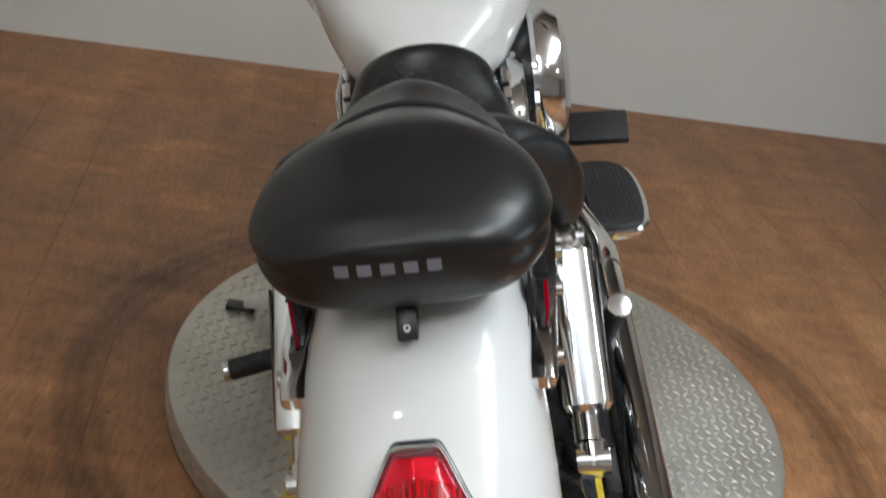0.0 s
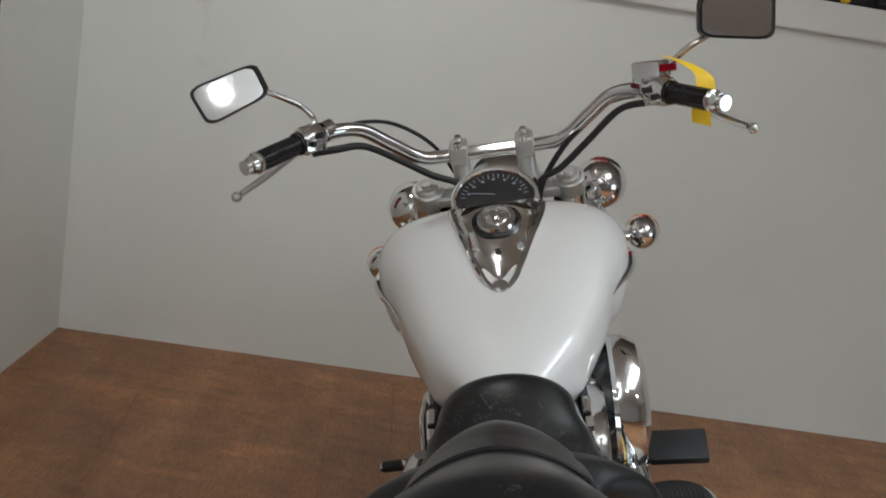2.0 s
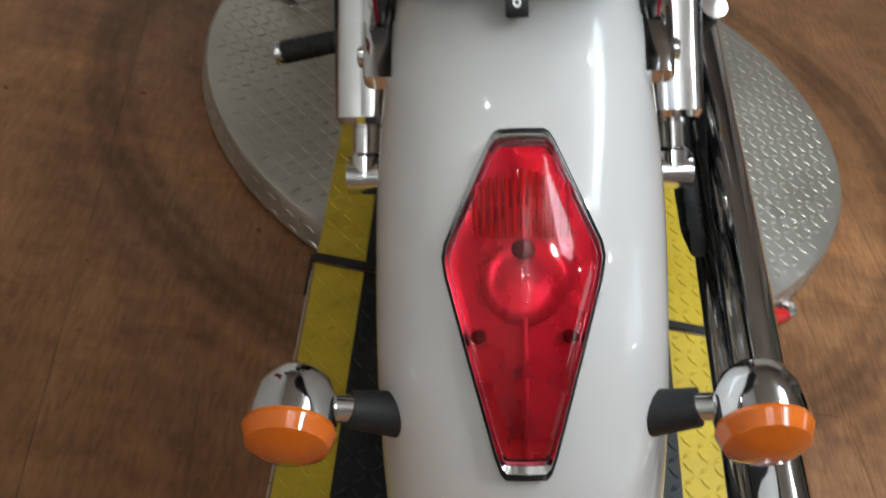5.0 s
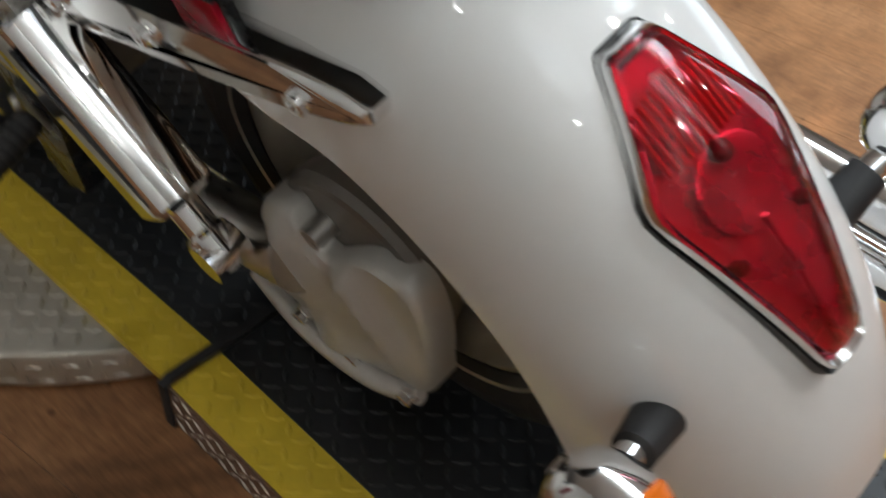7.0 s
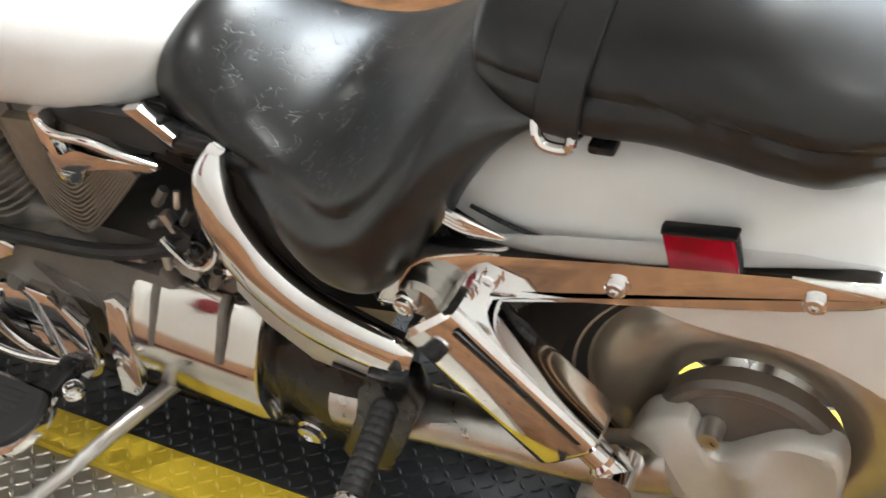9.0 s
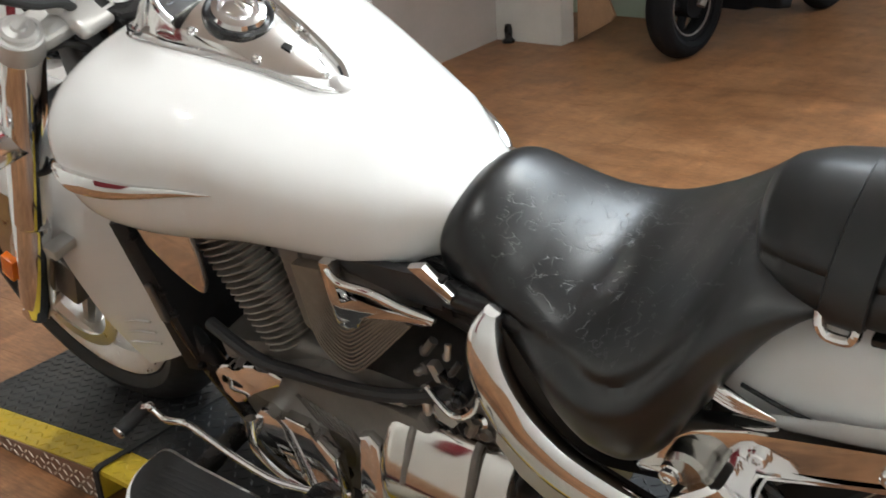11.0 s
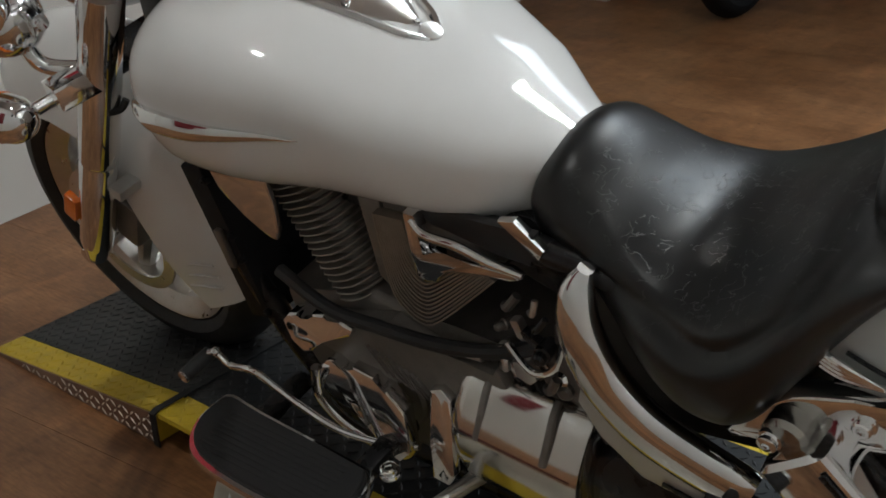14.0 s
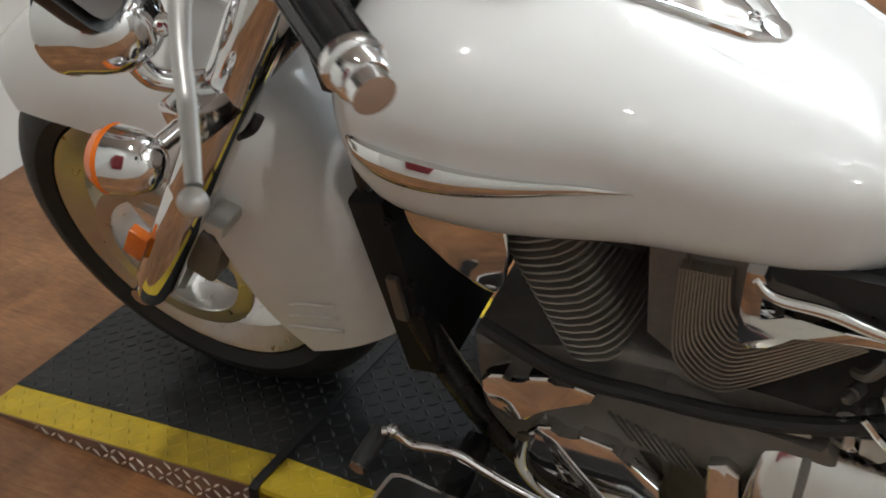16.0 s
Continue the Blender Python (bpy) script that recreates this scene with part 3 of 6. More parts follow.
# front fender
FRONTF = [(0, 1.93, 0.66, 1.91, 0.56, 0.07), (1, 1.83, 0.725, 1.83, 0.575, 0.090), (2, 1.72, 0.748, 1.72, 0.578, 0.102), (3, 1.60, 0.738, 1.63, 0.552, 0.108), (4, 1.470, 0.695, 1.575, 0.500, 0.115),
          (5, 1.380, 0.608, 1.55, 0.42, 0.118), (6, 1.326, 0.490, 1.53, 0.345, 0.117), (7, 1.305, 0.385, 1.505, 0.280, 0.112), (8, 1.290, 0.300, 1.460, 0.228, 0.110)]
bm = bmesh.new()
shell(bm, FRONTF, 36, 28, 2.5, 0.004)
part("front_fender", bm, WHITE, bike, "deep pearl white front fender")

def bolt(bm, place, axis, r=0.008, h=0.007):
    lathe(bm, [(0.0, -0.004), (r * 1.25, -0.004), (r * 1.25, 0.0015), (r, 0.002), (r, h - 0.0015), (r * 0.8, h), (r * 0.45, h), (r * 0.4, h - 0.003), (0.0, h - 0.003)], place, axis, 14)
    return bm


def ball(bm, centre, r, stretch=(1, 1, 1), m=None):
    bmesh.ops.create_uvsphere(bm, u_segments=28, v_segments=18, radius=r, matrix=Matrix.Translation(centre) @ (m or Matrix()) @ Matrix.Diagonal((*stretch, 1)))
    return bm


LEFT_RIGHT = (-1, 1)

# ---- fork, bars and lamps ----
FORK_TOP, FORK_BOT = Vector((0.150, 1.262, 0.940)), Vector((0.150, 1.702, 0.315))
FORK_DIR = (FORK_BOT - FORK_TOP).normalized()
for side in LEFT_RIGHT:
    flip = Matrix.Diagonal((side, 1, 1, 1))
    bm = bmesh.new()
    lathe(bm, [(0.0, -0.006), (0.031, -0.006), (0.034, 0.0), (0.034, 0.43), (0.033, 0.436), (0.0315, 0.438), (0.0315, 0.444), (0.0325, 0.447), (0.0325, 0.70), (0.029, 0.715), (0.025, 0.745), (0.020, 0.765), (0.0, 0.770)], FORK_TOP, FORK_DIR, 32)
    bmesh.ops.transform(bm, matrix=flip, verts=bm.verts)
    leg = part("fork_leg", bm, CHROME, bike, "chrome covered front fork leg")
    bm = bmesh.new()
    lathe(bm, [(0.0, -0.022), (0.010, -0.022), (0.012, -0.018), (0.022, -0.017), (0.026, -0.013), (0.027, -0.006), (0.0, -0.006)], FORK_TOP, FORK_DIR, 24)
    bmesh.ops.transform(bm, matrix=flip, verts=bm.verts)
    part("fork_cap", bm, SATIN, leg)
    bm = bmesh.new()
    box(bm, (0.016, 0.030, 0.060), Matrix.Translation((0.176, 1.640, 0.466)) @ Matrix.Rotation(radians(35), 4, "X"), 0.003)
    bmesh.ops.transform(bm, matrix=flip, verts=bm.verts)
    part("fork_reflector", bm, AMBER, leg, "amber side reflector on the fork")
    bm = bmesh.new()
    tube(bm, [FORK_TOP + FORK_DIR * 0.285 + Vector((0.012, -0.030, -0.010)), FORK_TOP + FORK_DIR * 0.285 + Vector((-0.008, -0.036, -0.014)), FORK_TOP + FORK_DIR * 0.280 + Vector((-0.020, -0.040, -0.006))], 0.006, 10)
    bmesh.ops.transform(bm, matrix=flip, verts=bm.verts)
    part("cable_clip", bm, PLASTIC, leg)
    bm = bmesh.new()
    box(bm, (0.05, 0.03, 0.022), Matrix.Translation((0.135, 1.505, 0.512)) @ Matrix.Rotation(radians(20), 4, "X"), 0.005)
    bmesh.ops.transform(bm, matrix=flip, verts=bm.verts)
    part("fender_bracket", bm, SATIN, leg)

# top yoke between the fork legs
STEER = Matrix.Translation((0, 1.262, 0.940)) @ Matrix.Rotation(radians(35), 4, "X")
bm = bmesh.new()
box(bm, (0.27, 0.062, 0.030), STEER @ pose(0, 0.0, -0.012), 0.012, 3)
box(bm, (0.175, 0.088, 0.026), STEER @ pose(0, -0.014, 0.0), 0.0125, 4)
for side in LEFT_RIGHT:
    lathe(bm, [(0.0, -0.008), (0.032, -0.008), (0.0345, -0.006), (0.0355, 0.026), (0.0345, 0.030), (0.0, 0.030)], (side * FORK_TOP.x, FORK_TOP.y, FORK_TOP.z), FORK_DIR, 32)
part("top_yoke", bm, SATIN, bike, "satin silver fork yoke")
bm = bmesh.new()
lathe(bm, [(0.0, 0.0), (0.024, 0.0), (0.026, 0.006), (0.022, 0.014), (0.012, 0.018), (0.0, 0.018)], STEER @ Vector((0, -0.03, 0.012)), STEER.to_3x3() @ Vector((0, 0, 1)), 20)
part("stem_nut", bm, CHROME, bike)
bm = bmesh.new()
box(bm, (0.30, 0.055, 0.03), STEER @ pose(0, 0.0, -0.20), 0.01, 2)
part("lower_yoke", bm, BLACK, bike)
bm = bmesh.new()
tube(bm, [(0, 1.225, 0.93), (0, 1.36, 0.74)], 0.038, 16, False)
part("steering_head", bm, BLACK, bike)
# added block that blacks out the dark gap between fork and tank
bm = bmesh.new()
slab(bm, [(1.275, 0.93), (1.312, 0.90), (1.338, 0.79), (1.330, 0.71), (1.268, 0.70), (1.255, 0.80), (1.255, 0.90)], -0.080, 0.080, 0.012)
part("head_gap_block", bm, PLASTIC, bike, "black block filling the dark gap behind the fork")

for side in LEFT_RIGHT:
    bm = bmesh.new()
    lathe(bm, [(0.0, 0.0), (0.024, 0.0), (0.024, 0.006), (0.020, 0.012), (0.019, 0.062), (0.0, 0.062)], (side * 0.069, 1.265, 0.948), (0, -0.3, 0.95), 20)
    riser = part("bar_riser", on_front(bm), SATIN, bike, "satin silver handlebar riser")
    bm = bmesh.new()
    box(bm, (0.040, 0.050, 0.044), Matrix.Translation((side * 0.069, 1.243, 1.022)) @ Matrix.Rotation(radians(18), 4, "X"), 0.008, 3)
    part("bar_clamp", on_front(bm), SATIN, riser)
    for dy in (-0.017, 0.017):
        bm = bmesh.new()
        bolt(bm, (side * 0.069, 1.238 + dy, 1.042 + dy * 0.33), (0, -0.31, 0.95), 0.008, 0.009)
        part("clamp_bolt", on_front(bm), CHROME, riser)

BAR = [(0, 1.24, 1.018), (0.05, 1.24, 1.018), (0.10, 1.238, 1.018), (0.15, 1.22, 1.025), (0.205, 1.19, 1.066), (0.255, 1.162, 1.103), (0.305, 1.125, 1.110), (0.36, 1.062, 1.101), (0.445, 0.945, 1.078)]
bm = bmesh.new()
tube(bm, [(-x, y, z) for x, y, z in BAR[::-1]] + BAR[1:], 0.0145, 18)
part("handlebar", on_front(bm), CHROME, bike, "wide swept-back chrome handlebar")
G0, G1 = Vector((0.362, 1.060, 1.1005)), Vector((0.440, 0.952, 1.079))
GD = (G1 - G0).normalized()
for side in LEFT_RIGHT:
    flip = Matrix.Diagonal((side, 1, 1, 1))

    def put(name, bm, material, parent, label=""):
        bmesh.ops.transform(bm, matrix=flip, verts=bm.verts)
        return part(name, on_front(bm), material, parent, label)

    bm = bmesh.new()
    prof = [(0.0, 0.0), (0.0225, 0.0), (0.0235, 0.003), (0.0225, 0.006), (0.0195, 0.007), (0.0193, 0.06), (0.0190, 0.112), (0.0, 0.113)]
    lathe(bm, prof, G0, GD, 24)
    grip = put("grip", bm, GRIPRUBBER, bike, "glossy black rubber handlebar grip")
    for k in range(10):
        a = 2 * math.pi * k / 10
        u = GD.orthogonal().normalized()
        off = (u * math.cos(a) + GD.cross(u) * math.sin(a)) * 0.0188
        bm = bmesh.new()
        tube(bm, [G0 + GD * 0.010 + off, G0 + GD * 0.104 + off], 0.0016, 6, False)
        put("grip_rib", bm, GRIPRUBBER, grip)
    bm = bmesh.new()
    lathe(bm, [(0.0, 0.106), (0.0200, 0.106), (0.0212, 0.108), (0.0212, 0.114), (0.0196, 0.116), (0.0178, 0.117), (0.0176, 0.128), (0.0160, 0.131), (0.0110, 0.1315), (0.0105, 0.129), (0.0, 0.129)], G0, GD, 28)
    put("grip_end", bm, CHROME, grip, "chrome grip end")
    bm = bmesh.new()
    lathe(bm, [(0.0, -0.062), (0.019, -0.062), (0.022, -0.058), (0.027, -0.05), (0.029, -0.03), (0.029, -0.010), (0.024, -0.002), (0.0, -0.002)], G0, GD, 20)
    box(bm, (0.03, 0.052, 0.034), Matrix.Translation(G0 - GD * 0.034 + Vector((-0.004, -0.012, -0.010))) @ Matrix.Rotation(radians(38), 4, "Z"), 0.006)
    sw = put("switch_housing", bm, CHROME, bike, "chrome switch housing")
    for k, off in enumerate((0.006, -0.016)):
        bm = bmesh.new()
        box(bm, (0.014, 0.008, 0.012), Matrix.Translation(G0 - GD * (0.034 + off) + Vector((-0.022, -0.028, 0.004 - k * 0.01))) @ Matrix.Rotation(radians(38), 4, "Z"), 0.002)
        put("switch", bm, PLASTIC, sw)
    # lever and perch
    bm = bmesh.new()
    box(bm, (0.028, 0.05, 0.026), Matrix.Translation(G0 - GD * 0.078 + Vector((0.012, 0.024, -0.004))) @ Matrix.Rotation(radians(35), 4, "Z"), 0.007)
    lathe(bm, [(0.012, -0.012), (0.022, -0.012), (0.022, 0.012), (0.012, 0.012)], G0 - GD * 0.078, GD, 20)
    perch = put("lever_perch", bm, CHROME, bike)
    bm = bmesh.new()
    tube(bm, [(0.338, 1.142, 1.102), (0.375, 1.142, 1.088), (0.415, 1.125, 1.063), (0.46, 1.095, 1.036), (0.498, 1.070, 1.017)], [0.0095, 0.0095, 0.008, 0.007, 0.006], 12)
    ball(bm, (0.507, 1.066, 1.012), 0.0105)
    put("lever", bm, CHROME if side > 0 else SATIN, perch, "curved silver hand lever with a ball end")
    # mirror
    bm = bmesh.new()
    if side < 0:
        corners = [(-0.580, 1.216), (-0.446, 1.254), (-0.421, 1.189), (-0.544, 1.141)]
        stem = [(0.345, 1.118, 1.112), (0.350, 1.122, 1.135), (0.368, 1.105, 1.160), (0.402, 1.092, 1.182), (0.43, 1.096, 1.196)]
        plane_y = 1.08
    else:
        corners = [(0.412, 1.284), (0.556, 1.279), (0.548, 1.189), (0.406, 1.210)]
        stem = [(0.340, 1.118, 1.10), (0.348, 1.118, 1.13), (0.362, 1.09, 1.165), (0.392, 1.075, 1.192), (0.43, 1.078, 1.21)]
        plane_y = 1.06
    tube(bm, stem, 0.006, 12)
    if side > 0:
        mirror = part("mirror", bm, CHROME, bike, "chrome stemmed rectangular rear-view mirror")
    else:
        bmesh.ops.transform(bm, matrix=flip, verts=bm.verts)
        mirror = part("mirror", bm, CHROME, bike, "chrome stemmed rectangular rear-view mirror")
    mx, mz = sum(c[0] for c in corners) / 4, sum(c[1] for c in corners) / 4
    lean, turn = (0.238, 0.157) if side < 0 else (0.10, 0.10)
    cs = [Vector((x, plane_y + lean * (z - mz) + turn * (x - mx), z)) for x, z in corners]
    mid = sum(cs, Vector()) / 4

    def rounded(scale, dy, n=5):
        pts = []
        for i in range(4):
            p, a, c = cs[i], cs[i - 1], cs[(i + 1) % 4]
            for k in range(n):
                t = k / (n - 1)
                q = p.lerp(a, 0.22) * (1 - t) ** 2 + p * 2 * t * (1 - t) + p.lerp(c, 0.22) * t * t
                pts.append(mid + (q - mid) * scale + Vector((0, dy, 0)))
        return pts

    bm = bmesh.new()
    loft(bm, [rounded(0.93, 0.0), rounded(1.0, -0.003), rounded(1.03, 0.004), rounded(1.0, 0.014), rounded(0.75, 0.026), rounded(0.3, 0.032)])
    part("mirror_housing", bm, PLASTIC, mirror, "black rimmed mirror housing")
    bm = bmesh.new()
    loft(bm, [rounded(0.90, -0.0045), rounded(0.90, -0.001)])
    part("mirror_glass", bm, MIRROR, mirror)

# reservoir, tag, cables
bm = bmesh.new()
box(bm, (0.060, 0.050, 0.060), Matrix.Translation((0.322, 1.115, 1.142)) @ Matrix.Rotation(radians(-32), 4, "Z"), 0.006)
res = part("brake_reservoir", bm, CHROME, bike, "chrome brake fluid reservoir")
bm = bmesh.new()
box(bm, (0.034, 0.012, 0.014), Matrix.Translation((0.350, 1.082, 1.158)) @ Matrix.Rotation(radians(-32), 4, "Z"), 0.003)
part("kill_switch", bm, RED, res, "small red switch")
bm = bmesh.new()
strip = [(0.352, 1.060, 1.176), (0.385, 1.035, 1.158), (0.408, 1.018, 1.135), (0.406, 1.012, 1.10), (0.398, 1.016, 1.07), (0.398, 1.020, 1.048)]
sm = smooth_path(strip, 5)
rings = [[p + Vector((-0.018, -0.004, 0.008)), p + Vector((0.018, 0.004, -0.004)), p + Vector((0.018, 0.0047, -0.0035)), p + Vector((-0.018, -0.0033, 0.0085))] for p in sm]
loft(bm, rings)
part("paper_tag", bm, TAG, bike, "yellow paper tag hung over the grip")
CABLES = [
    [(-0.345, 1.09, 1.075), (-0.30, 1.11, 1.075), (-0.25, 1.15, 1.07), (-0.19, 1.185, 1.03), (-0.13, 1.215, 0.985), (-0.075, 1.235, 0.955), (-0.05, 1.27, 0.90), (-0.06, 1.31, 0.80)],
    [(-0.325, 1.13, 1.10), (-0.27, 1.19, 1.116), (-0.20, 1.25, 1.100), (-0.13, 1.30, 1.04), (-0.09, 1.33, 0.96), (-0.07, 1.34, 0.88)],
    [(0.315, 1.10, 1.085), (0.265, 1.13, 1.075), (0.20, 1.165, 1.02), (0.14, 1.19, 0.97), (0.095, 1.21, 0.945), (0.07, 1.26, 0.88), (0.06, 1.30, 0.80)],
    [(0.33, 1.12, 1.10), (0.25, 1.17, 1.09), (0.17, 1.20, 1.03), (0.11, 1.215, 0.96), (0.085, 1.24, 0.90), (0.075, 1.29, 0.80)],
    [(0.05, 1.30, 1.0), (0.075, 1.26, 0.96), (0.08, 1.235, 0.92), (0.07, 1.24, 0.86)],
    [(-0.15, 1.33, 0.90), (-0.11, 1.28, 0.90), (-0.09, 1.25, 0.90), (-0.05, 1.26, 0.86)],
]
for c, r in zip(CABLES, (0.0075, 0.0042, 0.007, 0.006, 0.006, 0.006)):
    bm = bmesh.new()
    tube(bm, c, r, 10)
    part("cable", on_front(bm), RUBBER, bike, "black control cable")

# headlight with its bucket, passing lamps and indicators
bm = bmesh.new()
lathe(bm, [(0.0, -0.12), (0.03, -0.118), (0.065, -0.10), (0.088, -0.065), (0.096, -0.02), (0.098, 0.02), (0.102, 0.03), (0.102, 0.042), (0.094, 0.046), (0.088, 0.040)], (0, 1.47, 0.895), (0, 1, -0.06), 40)
head = part("headlight", bm, CHROME, bike, "chrome headlight shell")
bm = bmesh.new()
lathe(bm, [(0.0, 0.052), (0.05, 0.05), (0.09, 0.04), (0.0, 0.036)], (0, 1.47, 0.895), (0, 1, -0.06), 32)
part("headlight_glass", bm, LENSGLASS, head)
for side in LEFT_RIGHT:
    bm = bmesh.new()
    lathe(bm, [(0.0, -0.062), (0.018, -0.060), (0.036, -0.050), (0.050, -0.030), (0.056, -0.005), (0.058, 0.03), (0.061, 0.036), (0.061, 0.044), (0.055, 0.047)], (side * 0.218, 1.462, 0.882), (side * 0.06, 1, -0.04), 36)
    lp = part("passing_lamp", on_front(bm), CHROME, bike, "round chrome passing lamp")
    bm = bmesh.new()
    lathe(bm, [(0.0, 0.052), (0.03, 0.05), (0.055, 0.043), (0.0, 0.04)], (side * 0.218, 1.462, 0.882), (side * 0.06, 1, -0.04), 28)
    part("lamp_glass", on_front(bm), LENSGLASS, lp)
    bm = bmesh.new()
    lathe(bm, [(0.0, 0.0), (0.012, 0.0), (0.013, 0.004), (0.010, 0.01), (0.0, 0.011)], (side * 0.197, 1.405, 0.872), (0, -1, 0.1), 16)
    tube(bm, [(side * 0.212, 1.455, 0.835), (side * 0.205, 1.44, 0.80), (side * 0.16, 1.405, 0.775), (side * 0.11, 1.40, 0.77)], 0.013, 12)
    part("lamp_bracket", on_front(bm), CHROME, lp)
    bm = bmesh.new()
    box(bm, (0.075, 0.056, 0.040), Matrix.Translation((side * 0.200, 1.392, 0.77)) @ Matrix.Rotation(radians(side * 12), 4, "Z"), 0.006)
    tube(bm, [(side * 0.225, 1.395, 0.768), (side * 0.275, 1.405, 0.767)], 0.011, 14, False)
    sg = part("indicator_stalk", on_front(bm), CHROME, bike)
    bm = bmesh.new()
    lathe(bm, [(0.0, -0.036), (0.014, -0.034), (0.027, -0.024), (0.035, -0.006), (0.037, 0.012), (0.038, 0.020), (0.036, 0.022), (0.0, 0.022)], (side * 0.298, 1.412, 0.768), (side * 0.10, 1, 0), 28)
    part("front_indicator", on_front(bm), CHROME, sg, "chrome bullet indicator with an amber lens")
    bm = bmesh.new()
    lathe(bm, [(0.037, 0.020), (0.039, 0.026), (0.034, 0.038), (0.018, 0.046), (0.0, 0.048)], (side * 0.298, 1.412, 0.768), (side * 0.10, 1, 0), 28)
    part("indicator_lens", on_front(bm), AMBER, sg)

# brake disc and caliper
for side in (-1,):
    bm = bmesh.new()
    o = Vector((side * 0.082, *FRONT_AXLE[1:]))
    lathe_open(bm, [(0.115, -0.0025), (0.142, -0.0025), (0.142, 0.0025), (0.115, 0.0025), (0.115, -0.0025)], o, 48)
    part("brake_disc", bm, ALLOY, front_wheel)
    bm = bmesh.new()
    box(bm, (0.05, 0.06, 0.11), Matrix.Translation((side * 0.095, 1.60, 0.395)) @ Matrix.Rotation(radians(30), 4, "X"), 0.012)
    part("brake_caliper", bm, ENGINE, bike)
bm = bmesh.new()
tube(bm, [(-0.17, FRONT_AXLE[1], FRONT_AXLE[2]), (0.17, FRONT_AXLE[1], FRONT_AXLE[2])], 0.016, 16, False)
part("front_axle", bm, CHROME, front_wheel)
# three pressed lines on the tail of the front fender
for k in range(3):
    for side in LEFT_RIGHT:
        bm = bmesh.new()
        z = 0.275 + 0.026 * k
        tube(bm, [(side * 0.1125, 1.485 - 0.008 * k, z + 0.004), (side * 0.1115, 1.44, z + 0.014), (side * 0.1085, 1.39, z + 0.022)], 0.0024, 6)
        part("fender_bead", bm, WHITE, bike)

# ---- tank console ----
HALF = [(0.828, 0.004), (0.836, 0.018), (0.86, 0.030), (0.90, 0.044), (0.95, 0.059), (1.0, 0.074), (1.05, 0.086), (1.085, 0.090), (1.11, 0.082), (1.13, 0.062), (1.142, 0.03), (1.145, 0.006)]
CREST = [(0.828, 0.812), (0.836, 0.817), (0.86, 0.834), (0.90, 0.863), (0.95, 0.893), (0.985, 0.912), (1.012, 0.928), (1.035, 0.957), (1.056, 0.984), (1.068, 0.992), (1.085, 0.988), (1.11, 0.965), (1.13, 0.942), (1.145, 0.925)]
bm = bmesh.new()
rings = []
for i in range(57):
    y = 0.828 + 0.317 * (0.5 - 0.5 * math.cos(math.pi * i / 56))
    h = max(0.003, interp(HALF, y)[0])
    zc = interp(CREST, y)[0]
    edge = min(tank_top(h, y), zc) - 0.006
    edge = max(edge, zc - 0.07)
    inner = max(0.002, h - 0.010)
    bow = 0.006 if y < 1.0 else 0.006 + 0.9 * max(0.0, zc - 0.93)
    ring = [(-h, y, edge), (-h, y, edge + 0.006), (-inner, y, zc - bow)]
    ring += [(inner * k / 4, y, zc - bow * (k / 4) ** 2) for k in (-3, -2, -1, 0, 1, 2, 3)]
    ring += [(inner, y, zc - bow), (h, y, edge + 0.006), (h, y, edge)]
    rings.append(ring)
loft(bm, rings)
console = part("tank_console", bm, CHROMEPLATE, bike, "teardrop chrome console on the tank")
for side in LEFT_RIGHT:
    bm = bmesh.new()
    pts = []
    for i in range(15):
        y = 0.832 + 0.29 * i / 14
        h = interp(HALF, y)[0]
        pts.append((side * (h + 0.001), y, max(min(tank_top(h, y), interp(CREST, y)[0]), interp(CREST, y)[0] - 0.07) + 0.001))
    tube(bm, pts, 0.0062, 10, True, 3)
    part("console_edge", bm, CHROME, console, "bright chrome edging")
bm = bmesh.new()
lathe(bm, [(0.0, -0.006), (0.013, -0.006), (0.017, 0.004), (0.015, 0.009), (0.0, 0.010)], (0, 0.838, 0.815), (0, -0.5, 0.86), 20)
part("console_tip", bm, CHROME, console)
CAPN = Vector((0, -0.5, 0.866))
bm = bmesh.new()
lathe(bm, [(0.036, -0.004), (0.046, -0.004), (0.047, 0.004), (0.043, 0.007), (0.039, 0.005), (0.038, 0.0)], (0, 0.982, 0.911), CAPN, 40)
part("cap_surround", bm, BLACK, console)
bm = bmesh.new()
lathe(bm, [(0.0, -0.004), (0.037, -0.004), (0.039, 0.006), (0.036, 0.012), (0.028, 0.014), (0.026, 0.011), (0.022, 0.011), (0.018, 0.014), (0.0, 0.016)], (0, 0.982, 0.911), CAPN, 40)
cap = part("fuel_cap", bm, CHROME, console, "round chrome fuel cap")
bm = bmesh.new()
box(bm, (0.008, 0.020, 0.004), Matrix.Translation(Vector((0.004, 0.982, 0.911)) + CAPN * 0.016) @ Matrix.Rotation(radians(30), 4, "X"), 0.0015)
part("key_flap", bm, CHROMEPLATE, cap)
for x, y in ((-0.062, 1.005), (0.062, 1.005), (-0.042, 0.925), (0.042, 0.925), (0.0, 0.856)):
    bm = bmesh.new()
    z = interp(CREST, y)[0] - (0.004 if abs(x) > 0.01 else 0.0)
    bolt(bm, (x, y, z), CAPN, 0.0052, 0.005)
    part("screw", bm, CHROME, console)
bm = bmesh.new()
slab(bm, [(-0.008, -0.005), (0.007, -0.006), (0.008, 0.003), (-0.004, 0.006)], -0.0008, 0.0008)
bmesh.ops.transform(bm, matrix=Matrix.Translation(Vector((0, 0.908, 0.8695))) @ Matrix.Rotation(radians(30), 4, "X") @ Matrix.Rotation(radians(90), 4, "Y"), verts=bm.verts)
